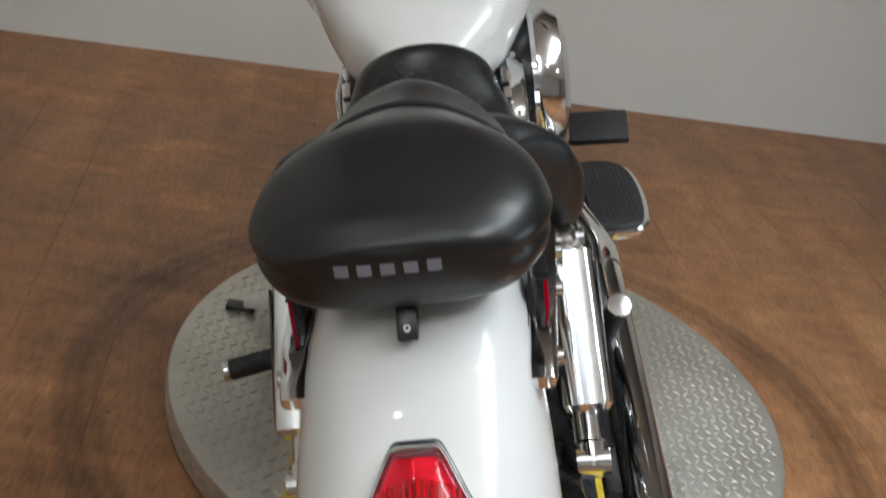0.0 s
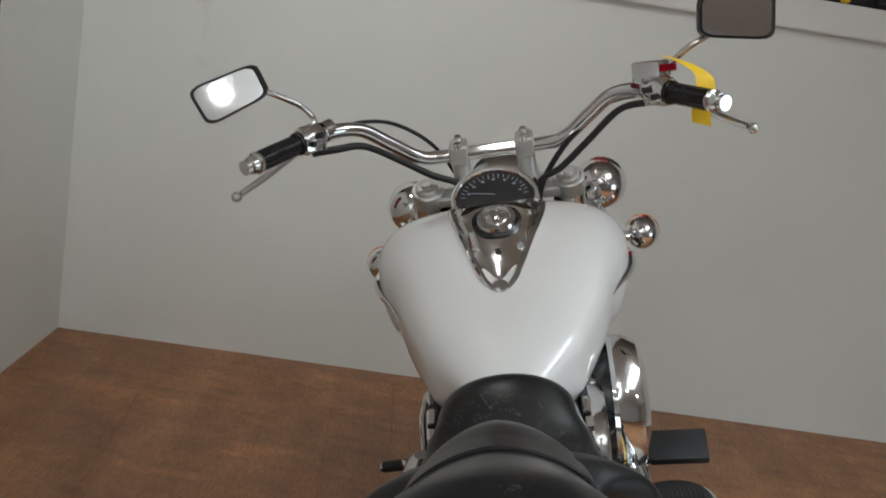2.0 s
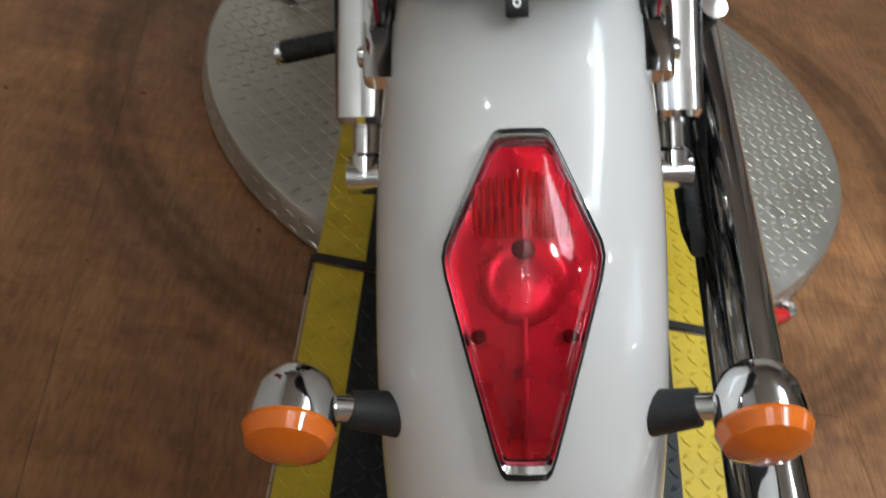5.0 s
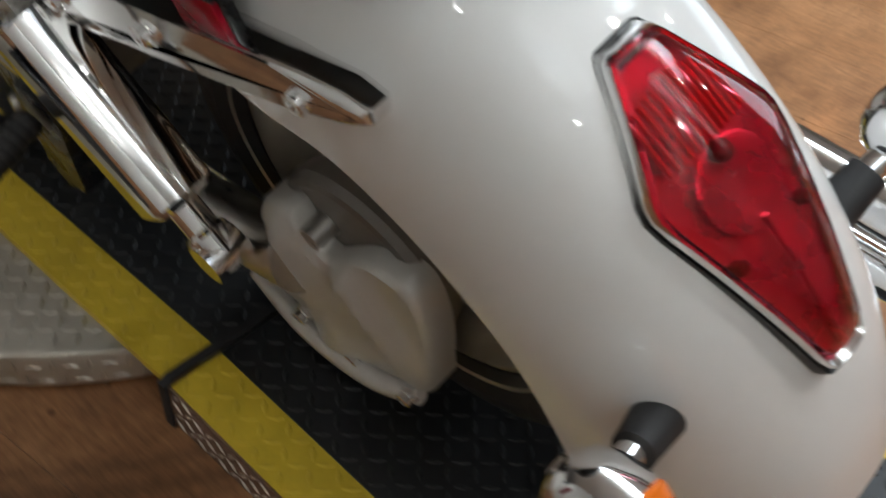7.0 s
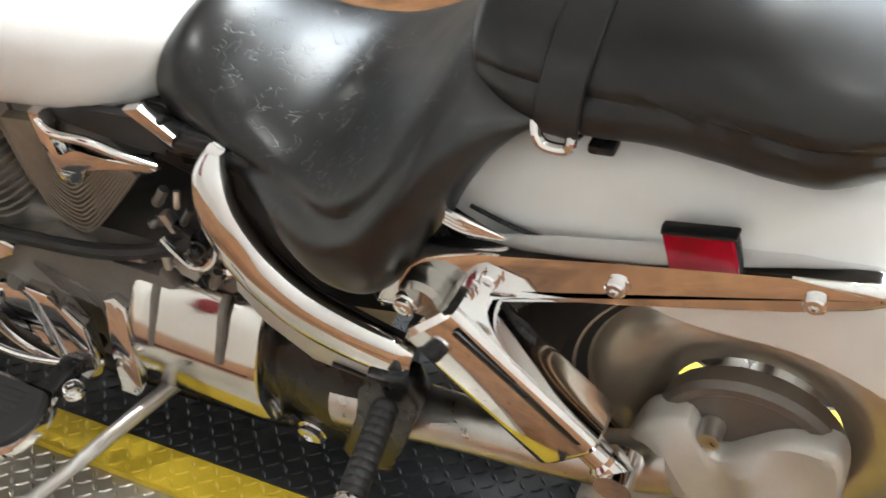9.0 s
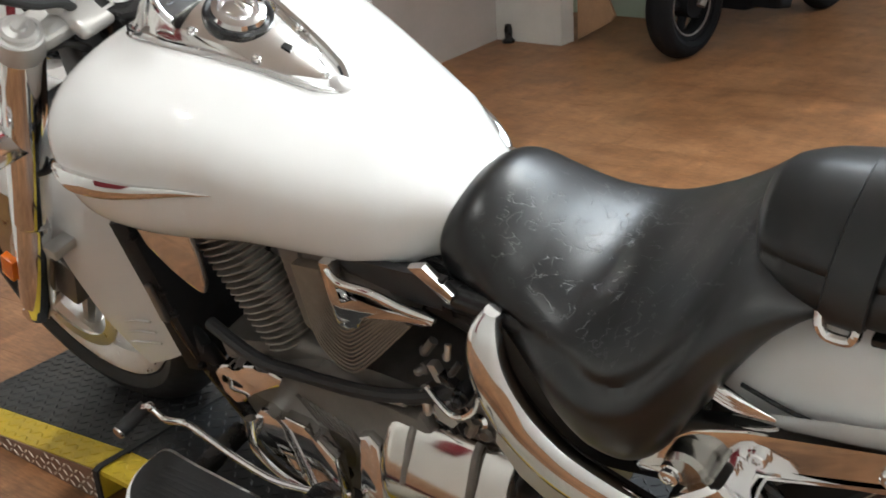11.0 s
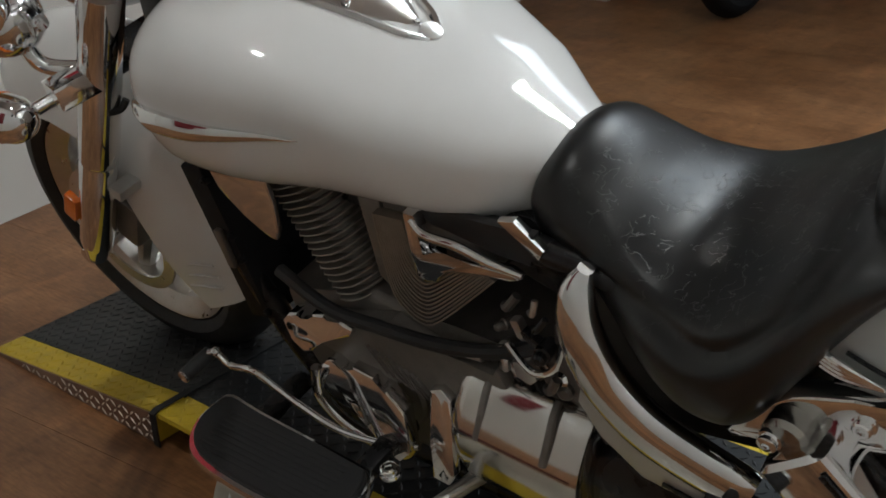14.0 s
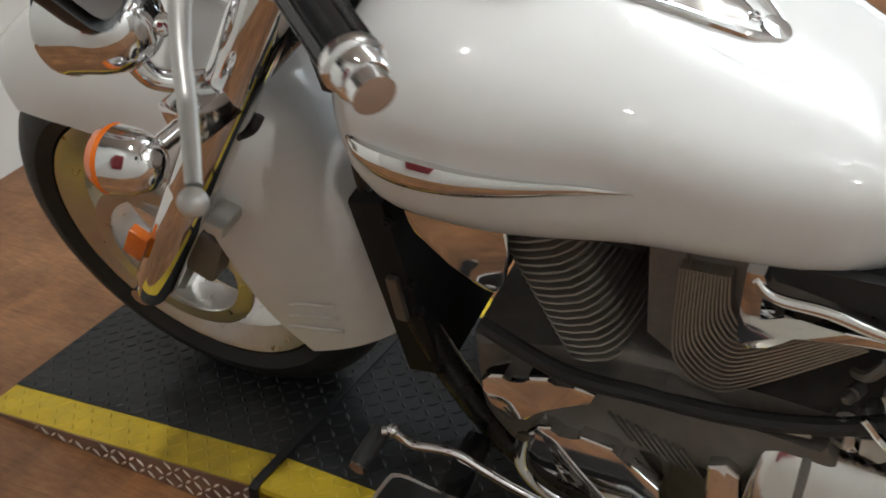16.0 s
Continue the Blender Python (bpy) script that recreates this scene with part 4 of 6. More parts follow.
part("maker_badge", bm, BLACK, console)
# speedometer
DIAL = Matrix.Translation((0, 1.043, 0.969)) @ Matrix.Rotation(radians(52), 4, "X")


def dial_outline(r, low):
    pts = []
    for k in range(25):
        a = math.pi * (-0.08 + 1.16 * k / 24)
        pts.append((r * math.cos(a), max(r * 0.78 * math.sin(a), low)))
    return pts


bm = bmesh.new()
loft(bm, [[DIAL @ Vector((x, y - 0.026, z)) for x, y in dial_outline(0.076, -0.010)] for z in (-0.01, 0.0035)])
dial = part("speedometer", bm, DIALBLACK, console, "dark speedometer dial with pale scale bars")
for k in range(19):
    a = math.pi * (0.04 + 0.92 * k / 18)
    bm = bmesh.new()
    long = 0.010 if k % 2 == 0 else 0.006
    rm = 0.066 - long / 2
    m = DIAL @ Matrix.Translation((rm * math.cos(a), rm * 0.78 * math.sin(a) - 0.026, 0.0038)) @ Matrix.Rotation(a, 4, "Z")
    box(bm, (long, 0.0014, 0.0006), m)
    part("scale_bar", bm, PALE, dial, smooth=False)
for k in range(7):
    a = math.pi * (0.10 + 0.80 * k / 6)
    bm = bmesh.new()
    m = DIAL @ Matrix.Translation((0.052 * math.cos(a), 0.052 * 0.78 * math.sin(a) - 0.026, 0.0038))
    box(bm, (0.006, 0.0036, 0.0006), m)
    part("numeral_bar", bm, PALE, dial, smooth=False)
bm = bmesh.new()
box(bm, (0.05, 0.0015, 0.001), DIAL @ Matrix.Translation((-0.024, -0.016, 0.005)) @ Matrix.Rotation(radians(172), 4, "Z"))
part("needle", bm, PALE, dial, smooth=False)
bm = bmesh.new()
tube(bm, [DIAL @ Vector((x, y - 0.026, 0.003)) for x, y in dial_outline(0.080, -0.014)], 0.0055, 10, False)
part("dial_rim", bm, CHROME, dial)


# ---- tank spears ----
def tank_side(y, z):
    b, t, w, zw = interp(TANK, y)
    if z >= zw:
        k = min((z - zw) / (t - zw), 0.999)
        return w * (1 - k ** 2.74) ** (1 / tank_square(y))
    k = min((zw - z) / (zw - b), 0.999)
    return w * (1 - k ** 2.5) ** (1 / 3.4)


SPEAR = [(1.185, 0.004, 0.794), (1.172, 0.012, 0.793), (1.13, 0.0185, 0.790), (1.08, 0.018, 0.788), (1.02, 0.012, 0.783), (0.955, 0.006, 0.777), (0.905, 0.001, 0.770)]
for side in LEFT_RIGHT:
    bm = bmesh.new()
    rings = []
    for i in range(30):
        y = 1.185 - 0.280 * i / 29
        h, z0 = interp(SPEAR, y)
        h = max(h, 0.0008)
        ring = []
        for k in range(10):
            a = 2 * math.pi * k / 10
            z = z0 + h * math.sin(a)
            ring.append((side * (tank_side(y, z) + 0.003 + 0.6 * h * math.cos(a)), y, z))
        rings.append(ring)
    loft(bm, rings)
    part("tank_spear", bm, CHROME, bike, "pointed chrome spear on the tank side")

# ---- seat fittings ----
bm = bmesh.new()
rings = []
for y, g in ((0.160, 0.0012), (0.158, 0.0050), (0.116, 0.0050), (0.114, 0.0012)):
    rings.append([p + Vector((0, 0.18 * (0.80 - p.z), 0)) for p in pillion_ring(y, 96, g)])
loft(bm, rings, True, False)
strap = part("grab_strap", bm, LEATHER, bike, "black strap across the passenger seat")
for side in LEFT_RIGHT:
    bm = bmesh.new()
    tube(bm, [(side * 0.114, 0.174, 0.712), (side * 0.121, 0.172, 0.700), (side * 0.122, 0.165, 0.690), (side * 0.122, 0.146, 0.688), (side * 0.121, 0.139, 0.696), (side * 0.116, 0.137, 0.708)], 0.006, 10)
    part("strap_buckle", bm, CHROME, strap, "chrome strap buckle")
    bm = bmesh.new()
    box(bm, (0.020, 0.026, 0.010), Matrix.Translation((side * 0.104, 0.116, 0.684)), 0.004)
    part("strap_end", bm, BLACK, strap)
bm = bmesh.new()
slab(bm, [(-0.125, 0.662), (-0.160, 0.658), (-0.168, 0.663), (-0.164, 0.674), (-0.145, 0.692), (-0.125, 0.690)], -0.010, 0.010, 0.003)
tab = part("seat_tab", bm, BLACK, bike)
bm = bmesh.new()
bolt(bm, (0, -0.160, 0.671), (0, -0.70, 0.72), 0.0045, 0.005)
part("tab_bolt", bm, CHROME, tab)


def pillion_back(x, z):
    """The y of the seat's back at x, z."""
    lo, hi = -0.19, 0.0
    for _ in range(30):
        y = (lo + hi) / 2
        b, t, w = interp(PILLION, y)
        high, tx, tz, lx, lz = pillion_form(y)
        zw = b + high * (t - b)
        u = abs(x) / max(w, 1e-4)
        v = abs(z - zw) / ((t - zw) if z > zw else (zw - b))
        if (u ** tx + v ** tz if z > zw else u ** lx + v ** lz) < 1:
            hi = y
        else:
            lo = y
    return hi


for k in range(5):
    x0 = -0.050 + k * 0.0212
    bm = bmesh.new()
    rows = []
    for z in (0.744, 0.750, 0.756):
        rows.append([(x, pillion_back(x, z) - 0.0006, z) for x in (x0 - 0.0065, x0, x0 + 0.0065)])
    for i in range(2):
        for j in range(2):
            vs = [bm.verts.new(p) for p in (rows[i][j], rows[i][j + 1], rows[i + 1][j + 1], rows[i + 1][j])]
            bm.faces.new(vs)
    bmesh.ops.remove_doubles(bm, verts=bm.verts, dist=1e-5)
    bmesh.ops.solidify(bm, geom=bm.faces[:], thickness=0.0008)
    part("lettering_bar", bm, PALE, pillion, "pale printed letter bar")

# ---- tail lamp ----
TV, TN = Vector((0, -0.657, -0.753)), Vector((0, -0.753, 0.657))
T0 = Vector((0.002, -0.250, 0.603)) - TN * 0.007


def hexagon(scale, lift, n=6):
    base = [(-0.022, 0.0), (0.022, 0.0), (0.067, 0.100), (0.020, 0.279), (-0.020, 0.279), (-0.067, 0.100)]
    out = []
    c = Vector((0, 0.125))
    for i in range(6):
        p, q = Vector(base[i]), Vector(base[(i + 1) % 6])
        o = Vector(base[i - 1])
        for k in range(3):
            t = k / 2
            v = p.lerp(o, 0.1) * (1 - t) ** 2 + p * 2 * t * (1 - t) + p.lerp(q, 0.1) * t * t
            v = c + (v - c) * scale * 0.955
            # the fender bows under the lamp
            bow = 0.018 * (1 - ((v.y - 0.14) / 0.15) ** 2) - 0.35 * abs(v.x) ** 1.2
            out.append(T0 + Vector((v.x, 0, 0)) + TV * v.y + TN * (lift + bow))
        for k in range(1, n):
            v = p.lerp(q, 0.1 + 0.8 * k / n)
            v = c + (v - c) * scale * 0.955
            bow = 0.018 * (1 - ((v.y - 0.14) / 0.15) ** 2) - 0.35 * abs(v.x) ** 1.2
            out.append(T0 + Vector((v.x, 0, 0)) + TV * v.y + TN * (lift + bow))
    return out


bm = bmesh.new()
loft(bm, [hexagon(1.085, -0.022), hexagon(1.095, -0.006), hexagon(1.085, 0.001), hexagon(1.06, -0.002), hexagon(1.05, -0.022)])
tail = part("tail_lamp", bm, PLASTIC, bike, "long six-sided tail lamp with chrome bezel and red lens")
bm = bmesh.new()
loft(bm, [hexagon(1.055, -0.018), hexagon(1.055, 0.004), hexagon(1.03, 0.010), hexagon(0.99, 0.006), hexagon(0.98, -0.018)])
part("lamp_bezel", bm, CHROME, tail, "chrome bezel")
bm = bmesh.new()
loft(bm, [hexagon(0.97, -0.018), hexagon(0.97, 0.000), hexagon(0.80, -0.001), hexagon(0.40, -0.002), hexagon(0.05, -0.002)])
part("lamp_reflector", bm, REFLECTOR, tail, "silver reflector pan")


def on_lamp(x, v, lift):
    """A place on the lamp at x across and v down its face."""
    return T0 + Vector((x, 0, 0)) + TV * v + TN * (lift + 0.018 * (1 - ((v - 0.14) / 0.15) ** 2) - 0.35 * abs(x) ** 1.2)


bm = bmesh.new()
lathe(bm, [(0.0, 0.0), (0.030, 0.0), (0.035, 0.003), (0.032, 0.0045), (0.020, 0.003), (0.0, 0.002)], on_lamp(0, 0.122, -0.004), TN, 32)
part("bulb_ring", bm, REFLECTOR, tail)
bm = bmesh.new()
ball(bm, on_lamp(0, 0.095, 0.004), 0.0095, (1, 1, 0.7))
part("bulb", bm, DARKRED, tail)
for k in range(13):
    x = 0.0062 * (k - 6)
    bm = bmesh.new()
    tube(bm, [on_lamp(x, 0.030 + 0.3 * abs(x), 0.006), on_lamp(x, 0.055, 0.007), on_lamp(x, 0.086, 0.006)], 0.0021, 6)
    part("lens_rib", bm, DEEPRED, tail)
bm = bmesh.new()
tube(bm, [on_lamp(0, 0.150, 0.002), on_lamp(0, 0.200, 0.003), on_lamp(0, 0.262, 0.002)], 0.0028, 8)
part("lens_ridge", bm, REFLECTOR, tail)
for sx in (-1, 1):
    bm = bmesh.new()
    lathe(bm, [(0.0, -0.008), (0.0052, -0.008), (0.0056, 0.008), (0.004, 0.0095), (0.0, 0.0095)], on_lamp(sx * 0.036, 0.165, 0.0), TN, 12)
    part("lens_screw", bm, DARKRED, tail)
bm = bmesh.new()
loft(bm, [hexagon(0.08, 0.0195), hexagon(0.30, 0.019), hexagon(0.55, 0.017), hexagon(0.80, 0.014), hexagon(0.94, 0.009), hexagon(0.972, -0.010), hexagon(0.985, -0.010), hexagon(0.985, 0.006), hexagon(0.95, 0.012), hexagon(0.80, 0.017), hexagon(0.55, 0.020), hexagon(0.30, 0.022), hexagon(0.08, 0.0225)])
lens = part("lamp_lens", bm, REDGLASS, tail, "clear red plastic lens")
lens.visible_shadow = False

for side in LEFT_RIGHT:
    flip = Matrix.Diagonal((side, 1, 1, 1))
    bm = bmesh.new()
    tube(bm, [(0.108, -0.352, 0.375), (0.150, -0.360, 0.392)], [0.021, 0.017], 18, False)
    bmesh.ops.transform(bm, matrix=flip, verts=bm.verts)
    base = part("rear_indicator", bm, RUBBER, bike, "chrome bullet rear indicator on a rubber foot")
    bm = bmesh.new()
    tube(bm, [(0.145, -0.358, 0.390), (0.185, -0.366, 0.400)], 0.0125, 16, False)
    bmesh.ops.transform(bm, matrix=flip, verts=bm.verts)
    part("stalk", bm, CHROME, base)
    bm = bmesh.new()
    lathe(bm, [(0.0, -0.040), (0.016, -0.037), (0.030, -0.026), (0.038, -0.008), (0.040, 0.012), (0.040, 0.020), (0.0, 0.020)], (0.198, -0.368, 0.404), (0.03, -0.97, -0.22), 28)
    bmesh.ops.transform(bm, matrix=flip, verts=bm.verts)
    part("lamp_body", bm, CHROME, base)
    bm = bmesh.new()
    lathe(bm, [(0.039, 0.018), (0.041, 0.024), (0.036, 0.038), (0.020, 0.047), (0.0, 0.049)], (0.198, -0.368, 0.404), (0.03, -0.97, -0.22), 28)
    bmesh.ops.transform(bm, matrix=flip, verts=bm.verts)
    part("lamp_lens", bm, AMBER, base, "amber lens")

# ---- fender rails, reflectors, shocks ----
RAIL = [(0.300, 0.566), (0.345, 0.532), (0.384, 0.474), (0.374, 0.458), (0.330, 0.490), (0.270, 0.515), (0.200, 0.523), (0.090, 0.536), (-0.060, 0.560), (-0.122, 0.569), (-0.146, 0.582), (-0.146, 0.595), (-0.124, 0.604), (-0.060, 0.603), (0.090, 0.592), (0.235, 0.577)]


def rail_in(y):
    """How far the strut closes in on the fender towards its tail."""
    return 0.030 * min(1.0, max(0.0, (0.26 - y) / 0.40))


for side in LEFT_RIGHT:
    bm = bmesh.new()
    slab(bm, RAIL, side * 0.138, side * 0.170, 0.013, 5)
    for v in bm.verts:
        v.co.x -= side * rail_in(v.co.y)
    rail = part("fender_rail", bm, CHROME, bike, "polished chrome fender strut")
    for y, z in ((-0.080, 0.577), (0.097, 0.560), (0.226, 0.545)):
        bm = bmesh.new()
        bolt(bm, (side * (0.167 - rail_in(y)), y, z), (side, 0, 0), 0.0105, 0.010)
        part("rail_bolt", bm, CHROME, rail)
    bm = bmesh.new()
    box(bm, (0.012, 0.064, 0.040), Matrix.Translation((side * 0.137, 0.021, 0.608)) @ Matrix.Rotation(radians(-6), 4, "X"), 0.004)
    refl = part("side_reflector", bm, RED, bike, "red side reflector in a black holder")
    bm = bmesh.new()
    box(bm, (0.012, 0.069, 0.046), Matrix.Translation((side * 0.132, 0.021, 0.608)) @ Matrix.Rotation(radians(-6), 4, "X"), 0.004)
    box(bm, (0.016, 0.069, 0.004), Matrix.Translation((side * 0.136, 0.021, 0.6305)) @ Matrix.Rotation(radians(-6), 4, "X"), 0.002)
    part("reflector_holder", bm, BLACK, refl)
    bm = bmesh.new()
    tube(bm, [(side * 0.117, 0.262, 0.590), (side * 0.124, 0.20, 0.574), (side * 0.130, 0.10, 0.563), (side * 0.133, 0.0, 0.572), (side * 0.134, -0.10, 0.588)], 0.0025, 6)
    part("fender_seam", bm, BLACK, bike)
    # emblem, plain winged shape
    for k in range(4):
        bm = bmesh.new()
        tube(bm, [(side * 0.150, 0.275, 0.598 + 0.006 * k), (side * 0.152, 0.250, 0.590 + 0.005 * k), (side * 0.148, 0.212, 0.583 + 0.001 * k)], [0.004, 0.0038, 0.001], 8)
        part("emblem_bar", bm, CHROME, bike)
    # shock
    top, bot = Vector((side * 0.182, 0.290, 0.512)), Vector((side * 0.190, 0.106, 0.292))
    d = (bot - top).normalized()
    bm = bmesh.new()
    across = d.cross(Vector((1, 0, 0))).normalized()
    rings = []
    for s, r in ((0.004, 0.040), (0.010, 0.049), (0.214, 0.049), (0.222, 0.042)):
        rings.append([top + d * s + Vector((1, 0, 0)) * r * 0.70 * sup(math.cos(a), 6) + across * r * sup(math.sin(a), 5) for a in (2 * math.pi * k / 28 for k in range(28))])
    loft(bm, rings)
    shock = part("rear_shock", bm, CHROME, bike, "chrome covered rear shock absorber")
    bm = bmesh.new()
    lathe(bm, [(0.0, 0.21), (0.017, 0.21), (0.017, 0.255), (0.022, 0.26), (0.022, 0.285), (0.0, 0.285)], top, d, 18)
    lathe(bm, [(0.0, -0.022), (0.022, -0.022), (0.022, 0.022), (0.0, 0.022)], top + d * 0.284, (1, 0, 0), 18)
    part("shock_foot", bm, CHROME, shock)
    bm = bmesh.new()
    lathe(bm, [(0.0, -0.02), (0.022, -0.02), (0.026, -0.012), (0.026, 0.010), (0.020, 0.016), (0.0, 0.017)], top - d * 0.012, (side, 0, 0), 22)
    box(bm, (0.030, 0.055, 0.040), Matrix.Translation((side * 0.160, 0.299, 0.515)) @ Matrix.Rotation(radians(35), 4, "X"), 0.012)
    part("shock_mount", bm, MOUNTCAST, shock)
    bm = bmesh.new()
    bolt(bm, top - d * 0.012 + Vector((side * 0.02, 0.012, 0)), (side, 0, 0), 0.011, 0.010)
    part("mount_bolt", bm, CHROME, shock)
    slit = bmesh.new()
    box(slit, (0.004, 0.009, 0.18), Matrix.Translation(top.lerp(bot, 0.40) + Vector((side * 0.0338, -0.026, 0.022))) @ Matrix.Rotation(radians(-39.5), 4, "X"), 0.002)
    part("shock_slot", slit, BLACK, shock)

# ---- frame sides ----
def ribbon(bm, rows, n=2.4, steps=6):
    """A crowned band along (x, y, z, half height, half thickness) rows, standing in the (y, z) plane."""
    pts = smooth_path([r[:3] for r in rows], steps)
    hw = smooth_path([(r[3], r[4], 0) for r in rows], steps)
    rings = []
    for i, p in enumerate(pts):
        d = (pts[min(i + 1, len(pts) - 1)] - pts[max(i - 1, 0)]).normalized()
        a = d.cross(Vector((1, 0, 0))).normalized()
        rings.append([p + a * hw[i].x * sup(math.sin(t), n) + Vector((hw[i].y * sup(math.cos(t), n), 0, 0)) for t in (2 * math.pi * k / 24 for k in range(24))])
    return loft(bm, rings)


BAND = [(0.140, 0.552, 0.630, 0.010, 0.010), (0.156, 0.560, 0.602, 0.022, 0.016), (0.168, 0.556, 0.552, 0.030, 0.020), (0.172, 0.532, 0.487, 0.036, 0.022), (0.176, 0.482, 0.437, 0.038, 0.022), (0.178, 0.418, 0.409, 0.037, 0.022), (0.177, 0.365, 0.391, 0.033, 0.020), (0.175, 0.347, 0.385, 0.026, 0.016)]
for side in LEFT_RIGHT:
    bm = bmesh.new()
    ribbon(bm, [(side * r[0], *r[1:]) for r in (BAND if side < 0 else BAND[2:])])
    band = part("frame_cover", bm, CHROME, bike, "curved chrome frame side cover")
    bm = bmesh.new()
    slab(bm, [(0.565, 0.470), (0.574, 0.440), (0.550, 0.388), (0.497, 0.338), (0.386, 0.318), (0.369, 0.328), (0.364, 0.358), (0.45, 0.385), (0.51, 0.420)], side * 0.150, side * 0.180, 0.006, 2)
    part("lower_frame_cover", bm, SATIN, band)
    bm = bmesh.new()
    box(bm, (0.004, 0.085, 0.006), Matrix.Translation((side * 0.182, 0.425, 0.337)) @ Matrix.Rotation(radians(12), 4, "X"), 0.001)
    part("cover_slot", bm, BLACK, band)
    bm = bmesh.new()
    tube(bm, [(side * 0.09, 1.28, 0.70), (side * 0.125, 1.25, 0.58), (side * 0.135, 1.23, 0.42), (side * 0.13, 1.17, 0.24), (side * 0.13, 1.08, 0.14), (side * 0.13, 0.9, 0.11), (side * 0.13, 0.55, 0.12), (side * 0.13, 0.40, 0.22)], 0.021, 14)
    part("frame_tube", bm, BLACK, bike, "black frame tube")
    bm = bmesh.new()
    tube(bm, [(side * 0.05, 1.25, 0.80), (side * 0.09, 1.0, 0.66), (side * 0.11, 0.7, 0.62), (side * 0.12, 0.5, 0.60), (side * 0.13, 0.3, 0.55)], 0.020, 12)
    part("top_frame_tube", bm, BLACK, bike)

# radiator
bm = bmesh.new()
slab(bm, [(1.20, 0.33), (1.255, 0.32), (1.275, 0.62), (1.225, 0.63)], -0.155, 0.155, 0.008)
rad = part("radiator", bm, RADBLACK, bike, "black radiator behind the front wheel")
for k in range(22):
    bm = bmesh.new()
    z = 0.345 + 0.0122 * k
    box(bm, (0.26, 0.004, 0.005), Matrix.Translation((0, 1.262 + (z - 0.33) * 0.05, z)))
    part("radiator_fin", bm, RADBLACK, rad, smooth=False)
for side in LEFT_RIGHT:
    for y, z in ((1.222, 0.605), (1.215, 0.50), (1.212, 0.455), (1.205, 0.345)):
        bm = bmesh.new()
        bolt(bm, (side * 0.155, y, z), (side, 0, 0), 0.006, 0.006)
        part("radiator_bolt", bm, RADBLACK, rad)
    bm = bmesh.new()
    box(bm, (0.010, 0.016, 0.075), Matrix.Translation((side * 0.160, 1.235, 0.475)), 0.003)
    part("radiator_clip", bm, GREYCAST, rad)

def tilt_in(bm, side, level):
    """Leans a plate so that its upper edge lies further in."""
    for v in bm.verts:
        v.co.x -= side * 0.42 * (v.co.z - level)


# ---- engine ----
CASE = [(1.16, 0.40), (1.06, 0.425), (0.95, 0.455), (0.87, 0.445), (0.80, 0.425), (0.72, 0.440), (0.62, 0.455), (0.55, 0.38), (0.54, 0.17), (0.64, 0.115), (1.10, 0.115), (1.17, 0.22)]
bm = bmesh.new()
slab(bm, CASE, -0.135, 0.135, 0.02, 3)
case = part("crankcase", bm, ENGINE, bike, "dark painted engine crankcase")
bm = bmesh.new()
slab(bm, [(1.11, 0.39), (1.0, 0.405), (0.90, 0.44), (0.80, 0.40), (0.72, 0.415), (0.70, 0.36), (0.80, 0.30), (1.02, 0.30), (1.10, 0.33)], -0.160, -0.13, 0.010, 2)
part("case_cover", bm, ENGINE, case)


def cylinder(name, foot, head, w0, w1, count, half, fin_mat):
    """A finned cylinder leaning along foot to head in the (y, z) plane."""
    f, h = Vector((0, *foot)), Vector((0, *head))
    d = (h - f).normalized()
    a = d.cross(Vector((1, 0, 0))).normalized()
    length = (h - f).length
    bm = bmesh.new()
    rings = []
    for s, w in ((0.0, w0 * 0.82), (length, w1 * 0.82)):
        rings.append([f + d * s + Vector((half * 0.86 * sup(math.cos(t), 5), 0, 0)) + a * w * sup(math.sin(t), 5) for t in (2 * math.pi * k / 28 for k in range(28))])
    loft(bm, rings)
    cyl = part(name, bm, ENGINE, bike, "finned dark engine cylinder")
    for k in range(count):
        s = length * (k + 0.5) / count
        w = w0 + (w1 - w0) * (k + 0.5) / count
        bm = bmesh.new()
        rings = []
        for t0, g in ((-0.0014, 0.99), (0.0, 1.0), (0.0014, 0.99)):
            rings.append([f + d * (s + t0) + Vector((half * g * sup(math.cos(t), 3.2), 0, 0)) + a * w * g * sup(math.sin(t), 3.2) for t in (2 * math.pi * j / 24 for j in range(24))])
        loft(bm, rings)
        part("cooling_fin", bm, fin_mat, cyl)
    return cyl


